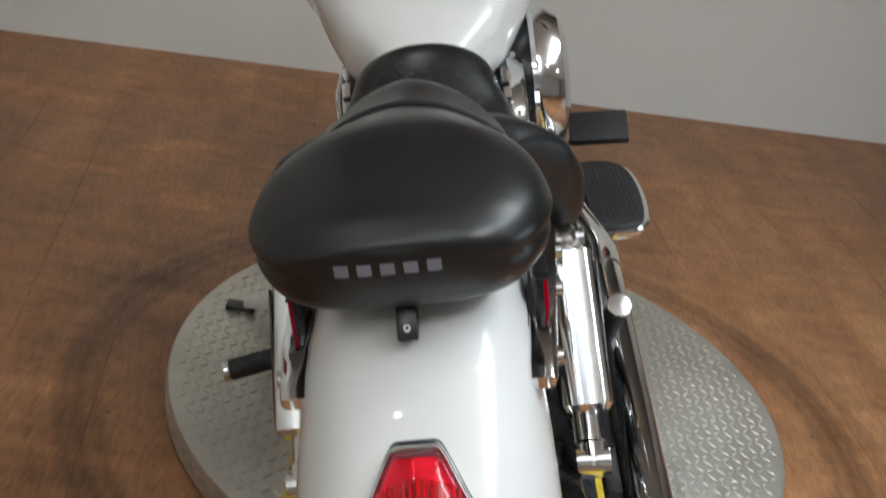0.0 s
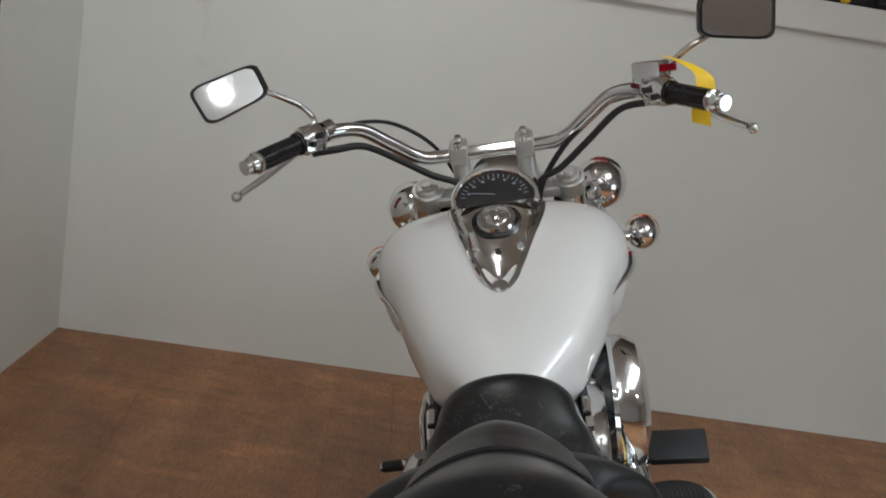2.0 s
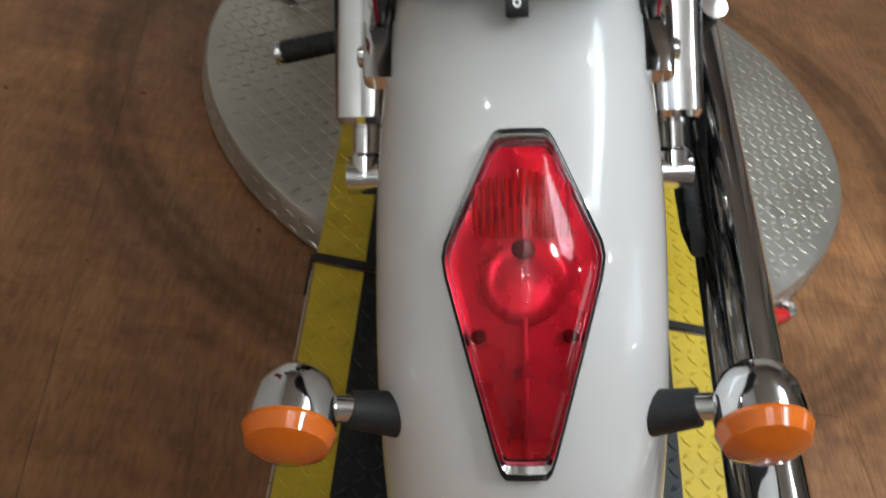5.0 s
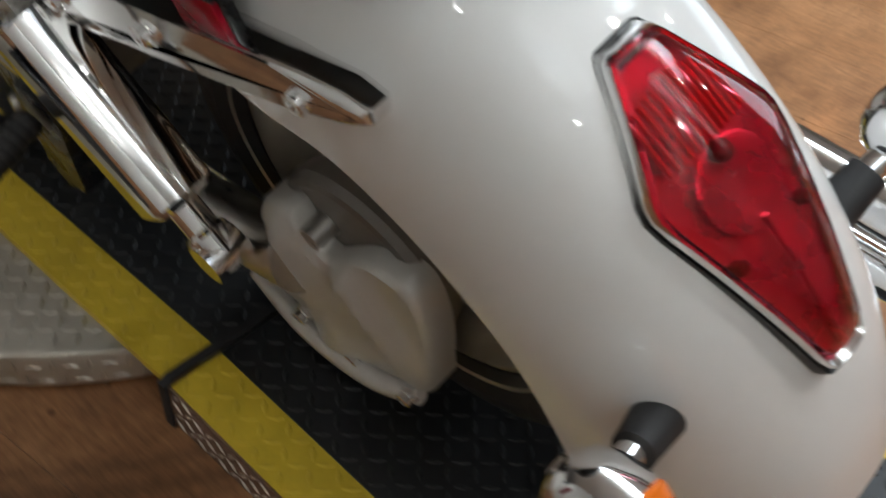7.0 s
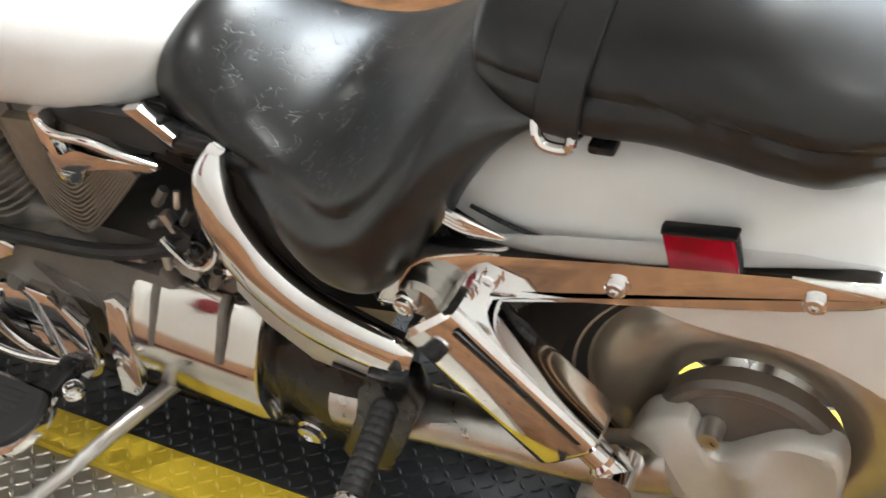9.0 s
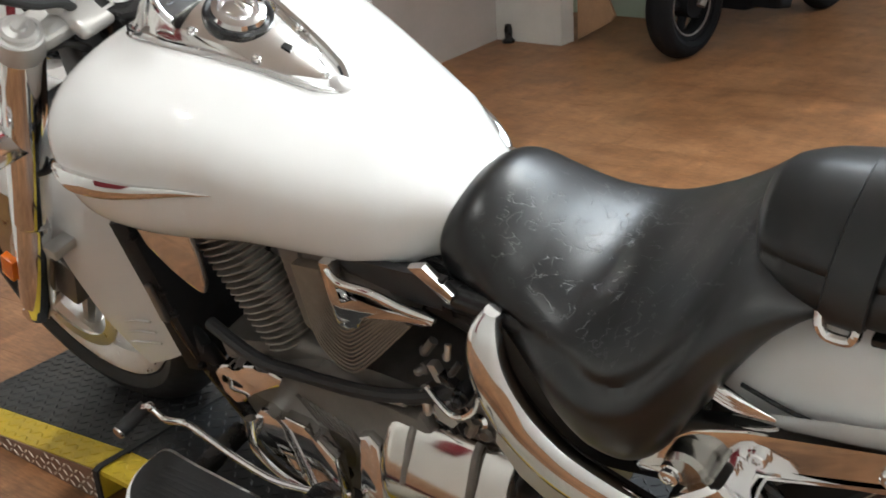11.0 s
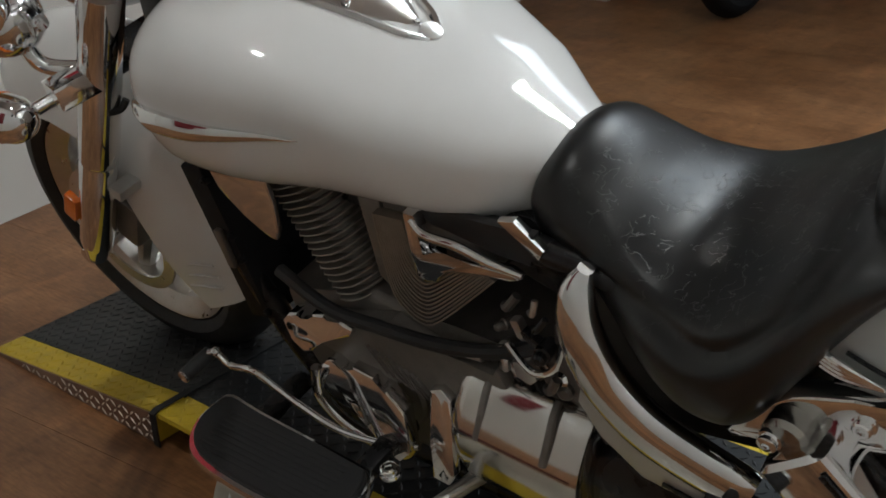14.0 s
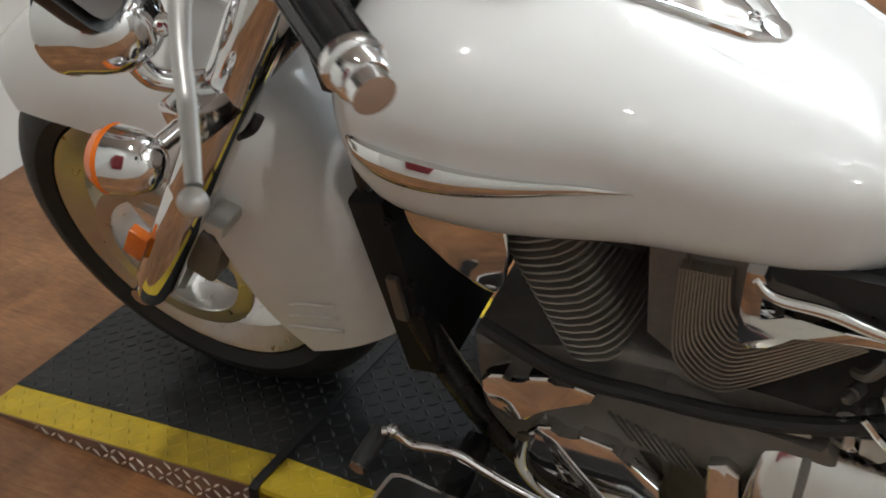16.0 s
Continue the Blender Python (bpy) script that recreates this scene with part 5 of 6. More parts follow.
front_cyl = cylinder("front_cylinder", (0.992, 0.430), (1.062, 0.640), 0.054, 0.064, 19, 0.148, FIN)
bm = bmesh.new()
slab(bm, [(0.880, 0.640), (0.892, 0.478), (0.845, 0.438), (0.704, 0.566), (0.747, 0.62), (0.80, 0.645)], -0.126, 0.126, 0.006)
rear_cyl = part("rear_cylinder", bm, ENGINE, bike, "finned dark engine cylinder")
FIN_OUT = ((0.884, 0.622), (0.898, 0.468), (0.845, 0.428), (0.698, 0.564))
FIN_IN = ((0.834, 0.624), (0.834, 0.575), (0.818, 0.548), (0.744, 0.592))
for side in LEFT_RIGHT:
    for k in range(15):
        t = k / 14
        line = [Vector((0, *a)).lerp(Vector((0, *b)), t) for a, b in zip(FIN_OUT, FIN_IN)]
        line = smooth_path([line[0], line[0].lerp(line[1], 0.8), line[1].lerp(line[2], 0.25), line[1].lerp(line[2], 0.8), line[2].lerp(line[3], 0.2), line[3]], 3)
        bm = bmesh.new()
        rings = []
        for i, p in enumerate(line):
            d = (line[min(i + 1, len(line) - 1)] - line[max(i - 1, 0)]).normalized()
            a = d.cross(Vector((1, 0, 0))) * 0.0014
            rings.append([p + a + Vector((side * 0.118, 0, 0)), p + a + Vector((side * 0.142, 0, 0)), p - a + Vector((side * 0.142, 0, 0)), p - a + Vector((side * 0.118, 0, 0))])
        loft(bm, rings)
        part("cooling_fin", bm, ENGINEFIN, rear_cyl, smooth=False)
for side in LEFT_RIGHT:
    bm = bmesh.new()
    slab(bm, [(0.922, 0.632), (0.930, 0.490), (0.866, 0.430), (0.892, 0.475), (0.876, 0.640)], side * 0.090, side * 0.128, 0.005)
    part("head_plate", bm, ENGINE, rear_cyl)
    bm = bmesh.new()
    slab(bm, [(1.196, 0.640), (1.068, 0.640), (1.072, 0.600), (1.082, 0.549), (1.096, 0.528), (1.112, 0.527), (1.150, 0.560), (1.190, 0.598)], side * 0.148, side * 0.158, 0.004)
    part("cylinder_shield", bm, CHROME, front_cyl, "smooth chrome shield")
    bm = bmesh.new()
    slab(bm, [(0.824, 0.542), (0.812, 0.534), (0.790, 0.540), (0.778, 0.556), (0.768, 0.572), (0.720, 0.578), (0.664, 0.580), (0.648, 0.588), (0.664, 0.597), (0.720, 0.592), (0.762, 0.594), (0.778, 0.600), (0.790, 0.584), (0.805, 0.578), (0.804, 0.612), (0.794, 0.628), (0.798, 0.648), (0.816, 0.648), (0.820, 0.600)], side * 0.134, side * 0.152, 0.004)
    part("head_wing", bm, CHROME, rear_cyl, "angular chrome cylinder head trim")
    bm = bmesh.new()
    ribbon(bm, [(side * 0.152, 0.806, 0.640, 0.004, 0.004), (side * 0.154, 0.786, 0.623, 0.006, 0.006), (side * 0.154, 0.735, 0.619, 0.007, 0.006), (side * 0.150, 0.690, 0.602, 0.007, 0.006), (side * 0.146, 0.645, 0.592, 0.004, 0.004)], 2.2, 5)
    part("head_strip", bm, CHROME, rear_cyl, "slim curved chrome strip")
    bm = bmesh.new()
    slab(bm, [(0.815, 0.650), (0.790, 0.622), (0.745, 0.616), (0.690, 0.604), (0.640, 0.598), (0.625, 0.650)], side * 0.120, side * 0.134, 0.004)
    part("head_panel", bm, PLASTIC, rear_cyl)
    bm = bmesh.new()
    slab(bm, [(0.676, 0.660), (0.650, 0.666), (0.614, 0.630), (0.624, 0.614)], side * 0.122, side * 0.136, 0.004)
    part("seat_side_trim", bm, CHROME, bike)
    bm = bmesh.new()
    tube(bm, [(side * 0.150, 1.13, 0.455), (side * 0.165, 1.02, 0.425), (side * 0.165, 0.92, 0.425), (side * 0.160, 0.82, 0.425), (side * 0.150, 0.72, 0.440), (side * 0.140, 0.63, 0.48)], 0.011, 10)
    part("hose", bm, RUBBER, bike)

def gearbox_outline():
    """Rounded section of the gearbox cover in (x, z): sloping top, upright side, tucked-in foot."""
    corners = [(0.100, 0.384), (0.158, 0.384), (0.206, 0.318), (0.214, 0.275), (0.204, 0.205), (0.165, 0.170), (0.100, 0.168)]
    out = []
    for i, p in enumerate(corners):
        p, a, c = Vector(p), Vector(corners[i - 1]), Vector(corners[(i + 1) % len(corners)])
        for k in range(6):
            t = k / 5
            out.append(p.lerp(a, 0.36) * (1 - t) ** 2 + p * 2 * t * (1 - t) + p.lerp(c, 0.36) * t * t)
    return out


for side in LEFT_RIGHT:
    bm = bmesh.new()
    slab(bm, [(1.131, 0.376), (1.115, 0.392), (1.098, 0.396), (1.092, 0.384), (1.072, 0.388), (1.066, 0.402), (1.040, 0.408), (1.034, 0.396), (1.015, 0.398), (1.008, 0.408), (0.980, 0.402), (0.986, 0.388), (1.020, 0.380), (1.045, 0.368), (1.066, 0.344), (1.084, 0.338), (1.112, 0.350)], side * 0.158, side * 0.184, 0.004)
    tilt_in(bm, side, 0.365)
    part("belt_guard", bm, CHROME, case, "cut-out chrome cover plate")
    bm = bmesh.new()
    slab(bm, [(1.075, 0.300), (1.058, 0.318), (1.041, 0.322), (1.030, 0.308), (1.010, 0.310), (1.004, 0.322), (0.960, 0.318), (0.950, 0.302), (0.935, 0.304), (0.900, 0.282), (0.885, 0.225), (0.905, 0.205), (0.935, 0.212), (0.960, 0.236), (1.0, 0.252), (1.045, 0.262), (1.070, 0.270)], side * 0.172, side * 0.198, 0.004)
    tilt_in(bm, side, 0.27)
    part("side_guard", bm, CHROME, case, "cut-out chrome cover plate")
    bm = bmesh.new()
    tube(bm, [(side * 0.190, 1.075, 0.305), (side * 0.200, 1.078, 0.255), (side * 0.200, 1.050, 0.210), (side * 0.200, 0.985, 0.188), (side * 0.200, 0.920, 0.190), (side * 0.198, 0.890, 0.225)], 0.0095, 12)
    part("guard_rim", bm, CHROME, case)
    bm = bmesh.new()
    slab(bm, [(0.846, 0.338), (0.826, 0.345), (0.808, 0.332), (0.796, 0.225), (0.806, 0.208), (0.836, 0.210), (0.842, 0.260)], side * 0.186, side * 0.204, 0.005)
    tilt_in(bm, side, 0.27)
    part("side_strut", bm, CHROME, case, "slanted chrome strut")
    for k in range(8):
        t = k / 7
        o = Vector((side * 0.118, 0.790 - 0.130 * t, 0.392 + 0.014 * math.sin(3.0 * t)))
        bm = bmesh.new()
        lathe(bm, [(0.020, -0.004), (0.030, -0.002), (0.030, 0.002), (0.020, 0.004)], o, (side * 0.2, -1, 0.3), 20)
        part("bellows_rib", bm, RUBBER, case)
    bm = bmesh.new()
    ribbon(bm, [(side * 0.150, 0.838, 0.412, 0.005, 0.006), (side * 0.156, 0.800, 0.424, 0.006, 0.008), (side * 0.156, 0.738, 0.430, 0.006, 0.008)], 2.4, 4)
    part("case_flange", bm, ALLOY, case)
    bm = bmesh.new()
    lathe(bm, [(0.0, 0.0), (0.080, 0.0), (0.080, 0.008), (0.074, 0.013), (0.05, 0.014), (0.046, 0.010), (0.0, 0.010)], (side * 0.132, 0.985, 0.255), (side, 0, 0), 36)
    part("clutch_cover", bm, ENGINE, case)
    for k in range(9):
        bm = bmesh.new()
        box(bm, (0.03, 0.004, 0.055), Matrix.Translation((side * 0.150, 0.955 - 0.011 * k, 0.345 - 0.004 * k)) @ Matrix.Rotation(radians(-30), 4, "X"), 0.001)
        part("case_rib", bm, ENGINE, case)
    rnd = random.Random(17)
    for k in range(22):
        y, z = 0.612 + 0.105 * rnd.random(), 0.395 + 0.135 * rnd.random()
        x, r = 0.120 + 0.030 * rnd.random(), 0.006 + 0.007 * rnd.random()
        bm = bmesh.new()
        way = Vector((side, 0.8 * (rnd.random() - 0.5), 0.8 * (rnd.random() - 0.2)))
        if k % 3 == 0:
            box(bm, (0.014, 0.022 + r, 0.014), Matrix.Translation((side * x, y, z)) @ Matrix.Rotation(rnd.random() * 2.0, 4, "X"), 0.003)
        elif k % 3 == 1:
            lathe(bm, [(0.0, -0.01), (r * 1.3, -0.01), (r * 1.3, 0.006), (r, 0.008), (r, 0.016), (r * 0.6, 0.020), (0.0, 0.020)], (side * x, y, z), way, 12)
        else:
            tube(bm, [(side * x, y, z), (side * (x + 0.012), y - 0.015, z + 0.012), (side * (x + 0.006), y - 0.035 * rnd.random(), z + 0.03)], r * 0.55, 8)
        part("linkage_fitting", bm, (ALLOY, GREYCAST, BLACK, CHROME, GREYCAST)[k % 5], case)
    bm = bmesh.new()
    slab(bm, [(0.690, 0.412), (0.668, 0.404), (0.655, 0.418), (0.662, 0.450), (0.690, 0.440)], side * 0.140, side * 0.156, 0.004)
    part("linkage_arm", bm, ALLOY, case)
    bm = bmesh.new()
    tube(bm, [(side * 0.155, 0.690, 0.475), (side * 0.160, 0.655, 0.44), (side * 0.155, 0.62, 0.455), (side * 0.150, 0.60, 0.50)], 0.005, 8)
    part("linkage", bm, CHROME, case)
    # rounded chrome cover of the gearbox
    bm = bmesh.new()
    rings = []
    for y, g in ((0.806, 0.62), (0.802, 0.80), (0.792, 0.93), (0.775, 1.0), (0.600, 1.0), (0.588, 0.97), (0.584, 0.88)):
        rings.append([(side * (0.115 + (x - 0.115) * g), y - 0.10 * (z - 0.29), 0.285 + (z - 0.285) * g + 0.10 * (y - 0.68)) for x, z in gearbox_outline()])
    loft(bm, rings)
    gb = part("gearbox_cover", bm, CHROMEPLATE, bike, "rounded chrome gearbox cover")
    for y in (0.750, 0.640):
        bm = bmesh.new()
        tube(bm, [(side * 0.150, y - 0.010, 0.386), (side * 0.168, y - 0.010, 0.374), (side * 0.190, y - 0.008, 0.342), (side * 0.205, y - 0.004, 0.314)], 0.006, 8)
        part("cover_rib", bm, ENGINE, gb)
    # dark red bar imitates a red reflection along the chrome
    bm = bmesh.new()
    box(bm, (0.006, 0.18, 0.010), Matrix.Translation((side * 0.204, 0.685, 0.308)) @ Matrix.Rotation(radians(6), 4, "X"), 0.002)
    part("red_reflection", bm, DARKRED, gb)
    # joint boot and swing arm
    bm = bmesh.new()
    lathe(bm, [(0.0, 0.0), (0.105, 0.0), (0.110, 0.012), (0.105, 0.03), (0.085, 0.045), (0.04, 0.050), (0.0, 0.050)], (side * 0.125, 0.515, 0.225), (side, 0, 0), 32)
    boot = part("drive_boot", bm, BLACK, bike, "black drive joint cover")
    bm = bmesh.new()
    bolt(bm, (side * 0.172, 0.565, 0.155), (side, 0, 0), 0.018, 0.012)
    part("pivot_cap", bm, CHROME, boot)
    bm = bmesh.new()
    tube(bm, [(side * 0.145, 0.50, 0.235), (side * 0.145, 0.36, 0.235), (side * 0.142, 0.16, 0.240), (side * 0.135, 0.06, 0.265)], [0.045, 0.036, 0.034, 0.04], 18)
    part("swing_arm", bm, ALLOY if side < 0 else BLACK, bike)

# final drive on the near side of the rear wheel
DRIVE = [(0.205, 0.110), (0.165, 0.170), (0.140, 0.230), (0.105, 0.312), (0.080, 0.335), (0.048, 0.340), (0.032, 0.305), (0.014, 0.292), (-0.012, 0.312), (-0.050, 0.340), (-0.088, 0.344), (-0.110, 0.330), (-0.112, 0.270), (-0.095, 0.190), (-0.078, 0.130), (-0.030, 0.108), (0.060, 0.104), (0.140, 0.112)]


def drive_swell(y, z):
    """How far the casting stands out at y, z: two folds with a scoop between them below the plug."""
    def fold(y0, z0, y1, z1, wide):
        d = Vector((y1 - y0, z1 - z0))
        t = min(1.0, max(0.0, ((y - y0) * d.x + (z - z0) * d.y) / d.length_squared))
        return math.exp(-((Vector((y - y0, z - z0)) - d * t).length / wide) ** 2)
    return 0.022 * fold(0.075, 0.310, 0.045, 0.140, 0.040) + 0.020 * fold(-0.015, 0.300, -0.085, 0.150, 0.026) + 0.012 * fold(0.190, 0.115, -0.060, 0.120, 0.020)


bm = bmesh.new()
edge = curve2(DRIVE, 4, True)
core = Vector((0.010, 0.215))
rings = [[(-0.100, y, z) for y, z in edge], [(-0.128, y, z) for y, z in edge]]
for g in (0.985, 0.95, 0.89, 0.81, 0.72, 0.62, 0.51, 0.40, 0.28, 0.16, 0.05):
    ring = []
    for y, z in edge:
        q = core + (Vector((y, z)) - core) * g
        ring.append((-0.132 - (0.004 if g < 0.98 else 0.0) - drive_swell(q.x, q.y) * min(1.0, (1 - g) * 3.5), q.x, q.y))
    rings.append(ring)
loft(bm, rings)
drive = part("final_drive", bm, CASTING, bike, "cast silver shaft drive housing")
bm = bmesh.new()
tube(bm, [(-0.138, 0.195, 0.122), (-0.152, 0.10, 0.112), (-0.152, 0.0, 0.112), (-0.142, -0.070, 0.128)], [0.012, 0.014, 0.014, 0.010], 12)
part("drive_rib", bm, CASTING, drive)
bm = bmesh.new()
lathe(bm, [(0.010, 0.006), (0.013, 0.006), (0.014, -0.02), (0.010, -0.02), (0.010, 0.006)], (-0.132, 0.026, 0.318), (-1, 0, 0), 20)
part("drive_ring", bm, ALLOY, drive)
bm = bmesh.new()
lathe(bm, [(0.0, -0.01), (0.0105, -0.01), (0.0105, 0.001), (0.0, 0.001)], (-0.132, 0.026, 0.318), (-1, 0, 0), 20)
part("drive_plug", bm, BLACK, drive)
bm = bmesh.new()
lathe(bm, [(0.0, 0.0), (0.096, 0.0), (0.102, -0.005), (0.104, -0.026), (0.098, -0.034), (0.090, -0.036), (0.084, -0.032), (0.060, -0.034), (0.0, -0.036)], (-0.078, -0.007, 0.286), (1, 0, 0), 48)
part("drive_disc", bm, GREYCAST, drive, "dark grey cast hub disc")
for y, z in ((0.10, 0.135), (0.02, 0.125), (-0.06, 0.128)):
    bm = bmesh.new()
    bolt(bm, (-0.150, y, z), (-1, 0, 0), 0.009, 0.010)
    part("drive_bolt", bm, CHROME, drive)
# brake lines by the rear fender
bm = bmesh.new()
tube(bm, [(0.115, 0.05, 0.30), (0.12, 0.06, 0.40), (0.11, 0.10, 0.47), (0.10, 0.2, 0.50)], 0.006, 8)
part("brake_hose", bm, RUBBER, bike)
bm = bmesh.new()
shell(bm, [(0, 0.30, 0.50, 0.30, 0.36, 0.090), (1, 0.25, 0.545, 0.27, 0.40, 0.098), (2, 0.18, 0.60, 0.20, 0.455, 0.102), (3, 0.10, 0.625, 0.11, 0.48, 0.104)], 16, 14, 3.0, 0.004)
part("inner_fender", bm, BLACK, bike)
bm = bmesh.new()
slab(bm, [(0.60, 0.60), (0.46, 0.58), (0.34, 0.60), (0.30, 0.56), (0.315, 0.44), (0.35, 0.37), (0.50, 0.35), (0.57, 0.42), (0.59, 0.52)], -0.105, 0.105, 0.02)
part("seat_base", bm, PLASTIC, bike)
bm = bmesh.new()
slab(bm, [(0.66, 0.64), (0.90, 0.66), (1.24, 0.72), (1.20, 0.60), (0.95, 0.58), (0.70, 0.56), (0.60, 0.50), (0.56, 0.56)], -0.095, 0.095, 0.01)
part("under_tank_tray", bm, BLACK, bike)

# ---- floorboards, pegs, pedals, stand ----
BOARD = [(0.264, 1.226), (0.270, 1.15), (0.280, 0.93), (0.290, 0.896), (0.326, 0.884), (0.368, 0.894), (0.392, 0.935), (0.400, 1.05), (0.392, 1.165), (0.370, 1.215), (0.330, 1.240), (0.285, 1.240)]
for side in LEFT_RIGHT:
    cx, cy = 0.325, 1.05

    def board_ring(z, scale):
        return [(side * (cx + (x - cx) * scale), cy + (y - cy) * (1 + (scale - 1) * 0.35), z) for x, y in curve2(BOARD, 3, True)]

    bm = bmesh.new()
    loft(bm, [board_ring(0.226, 0.92), board_ring(0.228, 1.02), board_ring(0.238, 1.06), board_ring(0.246, 1.02), board_ring(0.246, 0.9)])
    board = part("floorboard", bm, CHROME, bike, "rider floorboard with a chrome rim and black rubber mat")
    bm = bmesh.new()
    loft(bm, [board_ring(0.244, 0.90), board_ring(0.251, 0.90), board_ring(0.254, 0.86)])
    part("rubber_mat", bm, RUBBER, board)
    for k in range(9):
        bm = bmesh.new()
        box(bm, (0.004, 0.26, 0.0016), Matrix.Translation((side * (0.296 + 0.0095 * k), 1.06, 0.2542)), 0.0005)
        part("mat_rib", bm, RUBBER, board)
    for y in (1.16, 0.93):
        bm = bmesh.new()
        box(bm, (0.13, 0.035, 0.022), Matrix.Translation((side * 0.225, y, 0.222)), 0.005)
        part("board_bracket", bm, BLACK, board)
    bm = bmesh.new()
    bolt(bm, (side * 0.262, 0.885, 0.232), (0, 0, 1), 0.013, 0.012)
    part("board_bolt", bm, CHROME, board)

bm = bmesh.new()
tube(bm, [(-0.270, 1.226, 0.349), (-0.264, 1.212, 0.346), (-0.262, 1.190, 0.327), (-0.260, 1.135, 0.336), (-0.256, 1.100, 0.312), (-0.250, 1.060, 0.280), (-0.240, 1.000, 0.245), (-0.215, 0.930, 0.222), (-0.20, 0.88, 0.225)], 0.0055, 12)
tube(bm, [(-0.258, 1.130, 0.322), (-0.254, 1.095, 0.300), (-0.246, 1.055, 0.268), (-0.235, 0.990, 0.230)], 0.004, 10)
ball(bm, (-0.264, 1.214, 0.349), 0.008)
shift = part("gear_lever", bm, CHROME, bike, "chrome gear shift lever with a rubber peg")
bm = bmesh.new()
tube(bm, [(-0.262, 1.232, 0.340), (-0.318, 1.236, 0.336)], 0.0125, 14, False)
part("shift_rubber", bm, RUBBER, shift)
bm = bmesh.new()
tube(bm, [(-0.316, 1.236, 0.336), (-0.323, 1.2362, 0.336)], 0.0105, 14, False)
part("peg_end", bm, CHROME, shift)
bm = bmesh.new()
box(bm, (0.128, 0.085, 0.020), Matrix.Translation((0.333, 1.235, 0.330)) @ Matrix.Rotation(radians(28), 4, "X") @ Matrix.Rotation(radians(-3), 4, "Z"), 0.006)
brake = part("brake_pedal", bm, RUBBER, bike, "wide black rubber brake pedal")
bm = bmesh.new()
tube(bm, [(0.275, 1.23, 0.318), (0.235, 1.18, 0.28), (0.215, 1.08, 0.235), (0.20, 0.98, 0.22)], 0.008, 12)
part("pedal_arm", bm, CHROME, brake)

bm = bmesh.new()
prof = [(0.0, 0.0), (0.013, 0.0)]
for k in range(11):
    prof += [(0.0158, 0.004 + 0.0105 * k), (0.0165, 0.005 + 0.0105 * k), (0.0165, 0.012 + 0.0105 * k), (0.0158, 0.013 + 0.0105 * k)]
prof += [(0.0135, 0.121), (0.0, 0.121)]
lathe(bm, prof, (-0.212, 0.375, 0.343), (-0.985, -0.1, -0.15), 18)
peg = part("passenger_peg", bm, RUBBER, bike, "ribbed black rubber passenger footpeg folded out")
bm = bmesh.new()
lathe(bm, [(0.0, 0.119), (0.0165, 0.119), (0.018, 0.122), (0.018, 0.129), (0.0, 0.131)], (-0.212, 0.375, 0.343), (-0.985, -0.1, -0.15), 18)
part("peg_cap", bm, CHROME, peg)
bm = bmesh.new()
slab(bm, [(0.40, 0.375), (0.345, 0.372), (0.340, 0.335), (0.375, 0.26), (0.42, 0.17), (0.47, 0.15), (0.49, 0.19), (0.44, 0.28), (0.41, 0.34)], -0.205, -0.165, 0.008)
part("peg_bracket", bm, BLACK, peg)
bm = bmesh.new()
lathe(bm, prof, (0.235, 0.38, 0.315), (0.15, -0.62, 0.77), 18)
peg2 = part("passenger_peg", bm, RUBBER, bike, "ribbed black rubber passenger footpeg folded up")
bm = bmesh.new()
lathe(bm, [(0.0, 0.119), (0.0155, 0.119), (0.017, 0.122), (0.017, 0.130), (0.0, 0.132)], (0.235, 0.38, 0.315), (0.15, -0.62, 0.77), 18)
part("peg_cap", bm, CHROME, peg2)

bm = bmesh.new()
tube(bm, [(-0.150, 0.80, 0.165), (-0.21, 0.825, 0.160), (-0.33, 0.88, 0.146), (-0.435, 0.925, 0.138)], [0.015, 0.012, 0.0105, 0.010], 14)
stand = part("side_stand", bm, SATIN, bike, "silver side stand propped on the turntable")
bm = bmesh.new()
box(bm, (0.060, 0.034, 0.009), Matrix.Translation((-0.448, 0.932, 0.130)) @ Matrix.Rotation(radians(15.5), 4, "Y"), 0.003)
part("stand_foot", bm, BLACK, stand)
bm = bmesh.new()
tube(bm, [(-0.17, 0.79, 0.18), (-0.26, 0.83, 0.175), (-0.30, 0.85, 0.168)], 0.006, 8)
part("stand_spring", bm, SATIN, stand)

# ---- right side: exhaust and air cleaner ----
for k, (x0, z0, x1, z1, y1) in enumerate(((0.272, 0.300, 0.246, 0.225, -0.38), (0.262, 0.222, 0.238, 0.140, -0.44))):
    bm = bmesh.new()
    tube(bm, [(x0 - 0.02, 0.95, z0 - 0.03), (x0, 0.72, z0), (x0, 0.62, z0)], [0.024, 0.026, 0.028], 20)
    tube(bm, [(x0, 0.63, z0), ((x0 + x1) / 2, 0.1, (z0 + z1) / 2), (x1, y1, z1)], [0.026, 0.027, 0.029], 24)
    part("muffler", bm, CHROME, bike, "long chrome muffler")
    bm = bmesh.new()
    tube(bm, [(x1, y1 - 0.002, z1), (x1, y1 + 0.03, z1)], 0.024, 20, False)
    part("muffler_mouth", bm, BLACK, bike)
bm = bmesh.new()
slab(bm, [(0.42, 0.30), (0.36, 0.36), (0.30, 0.33), (0.18, 0.27), (0.05, 0.25), (0.02, 0.23), (0.10, 0.20), (0.35, 0.22)], 0.205, 0.225, 0.006)
part("muffler_hanger", bm, BLACK, bike)
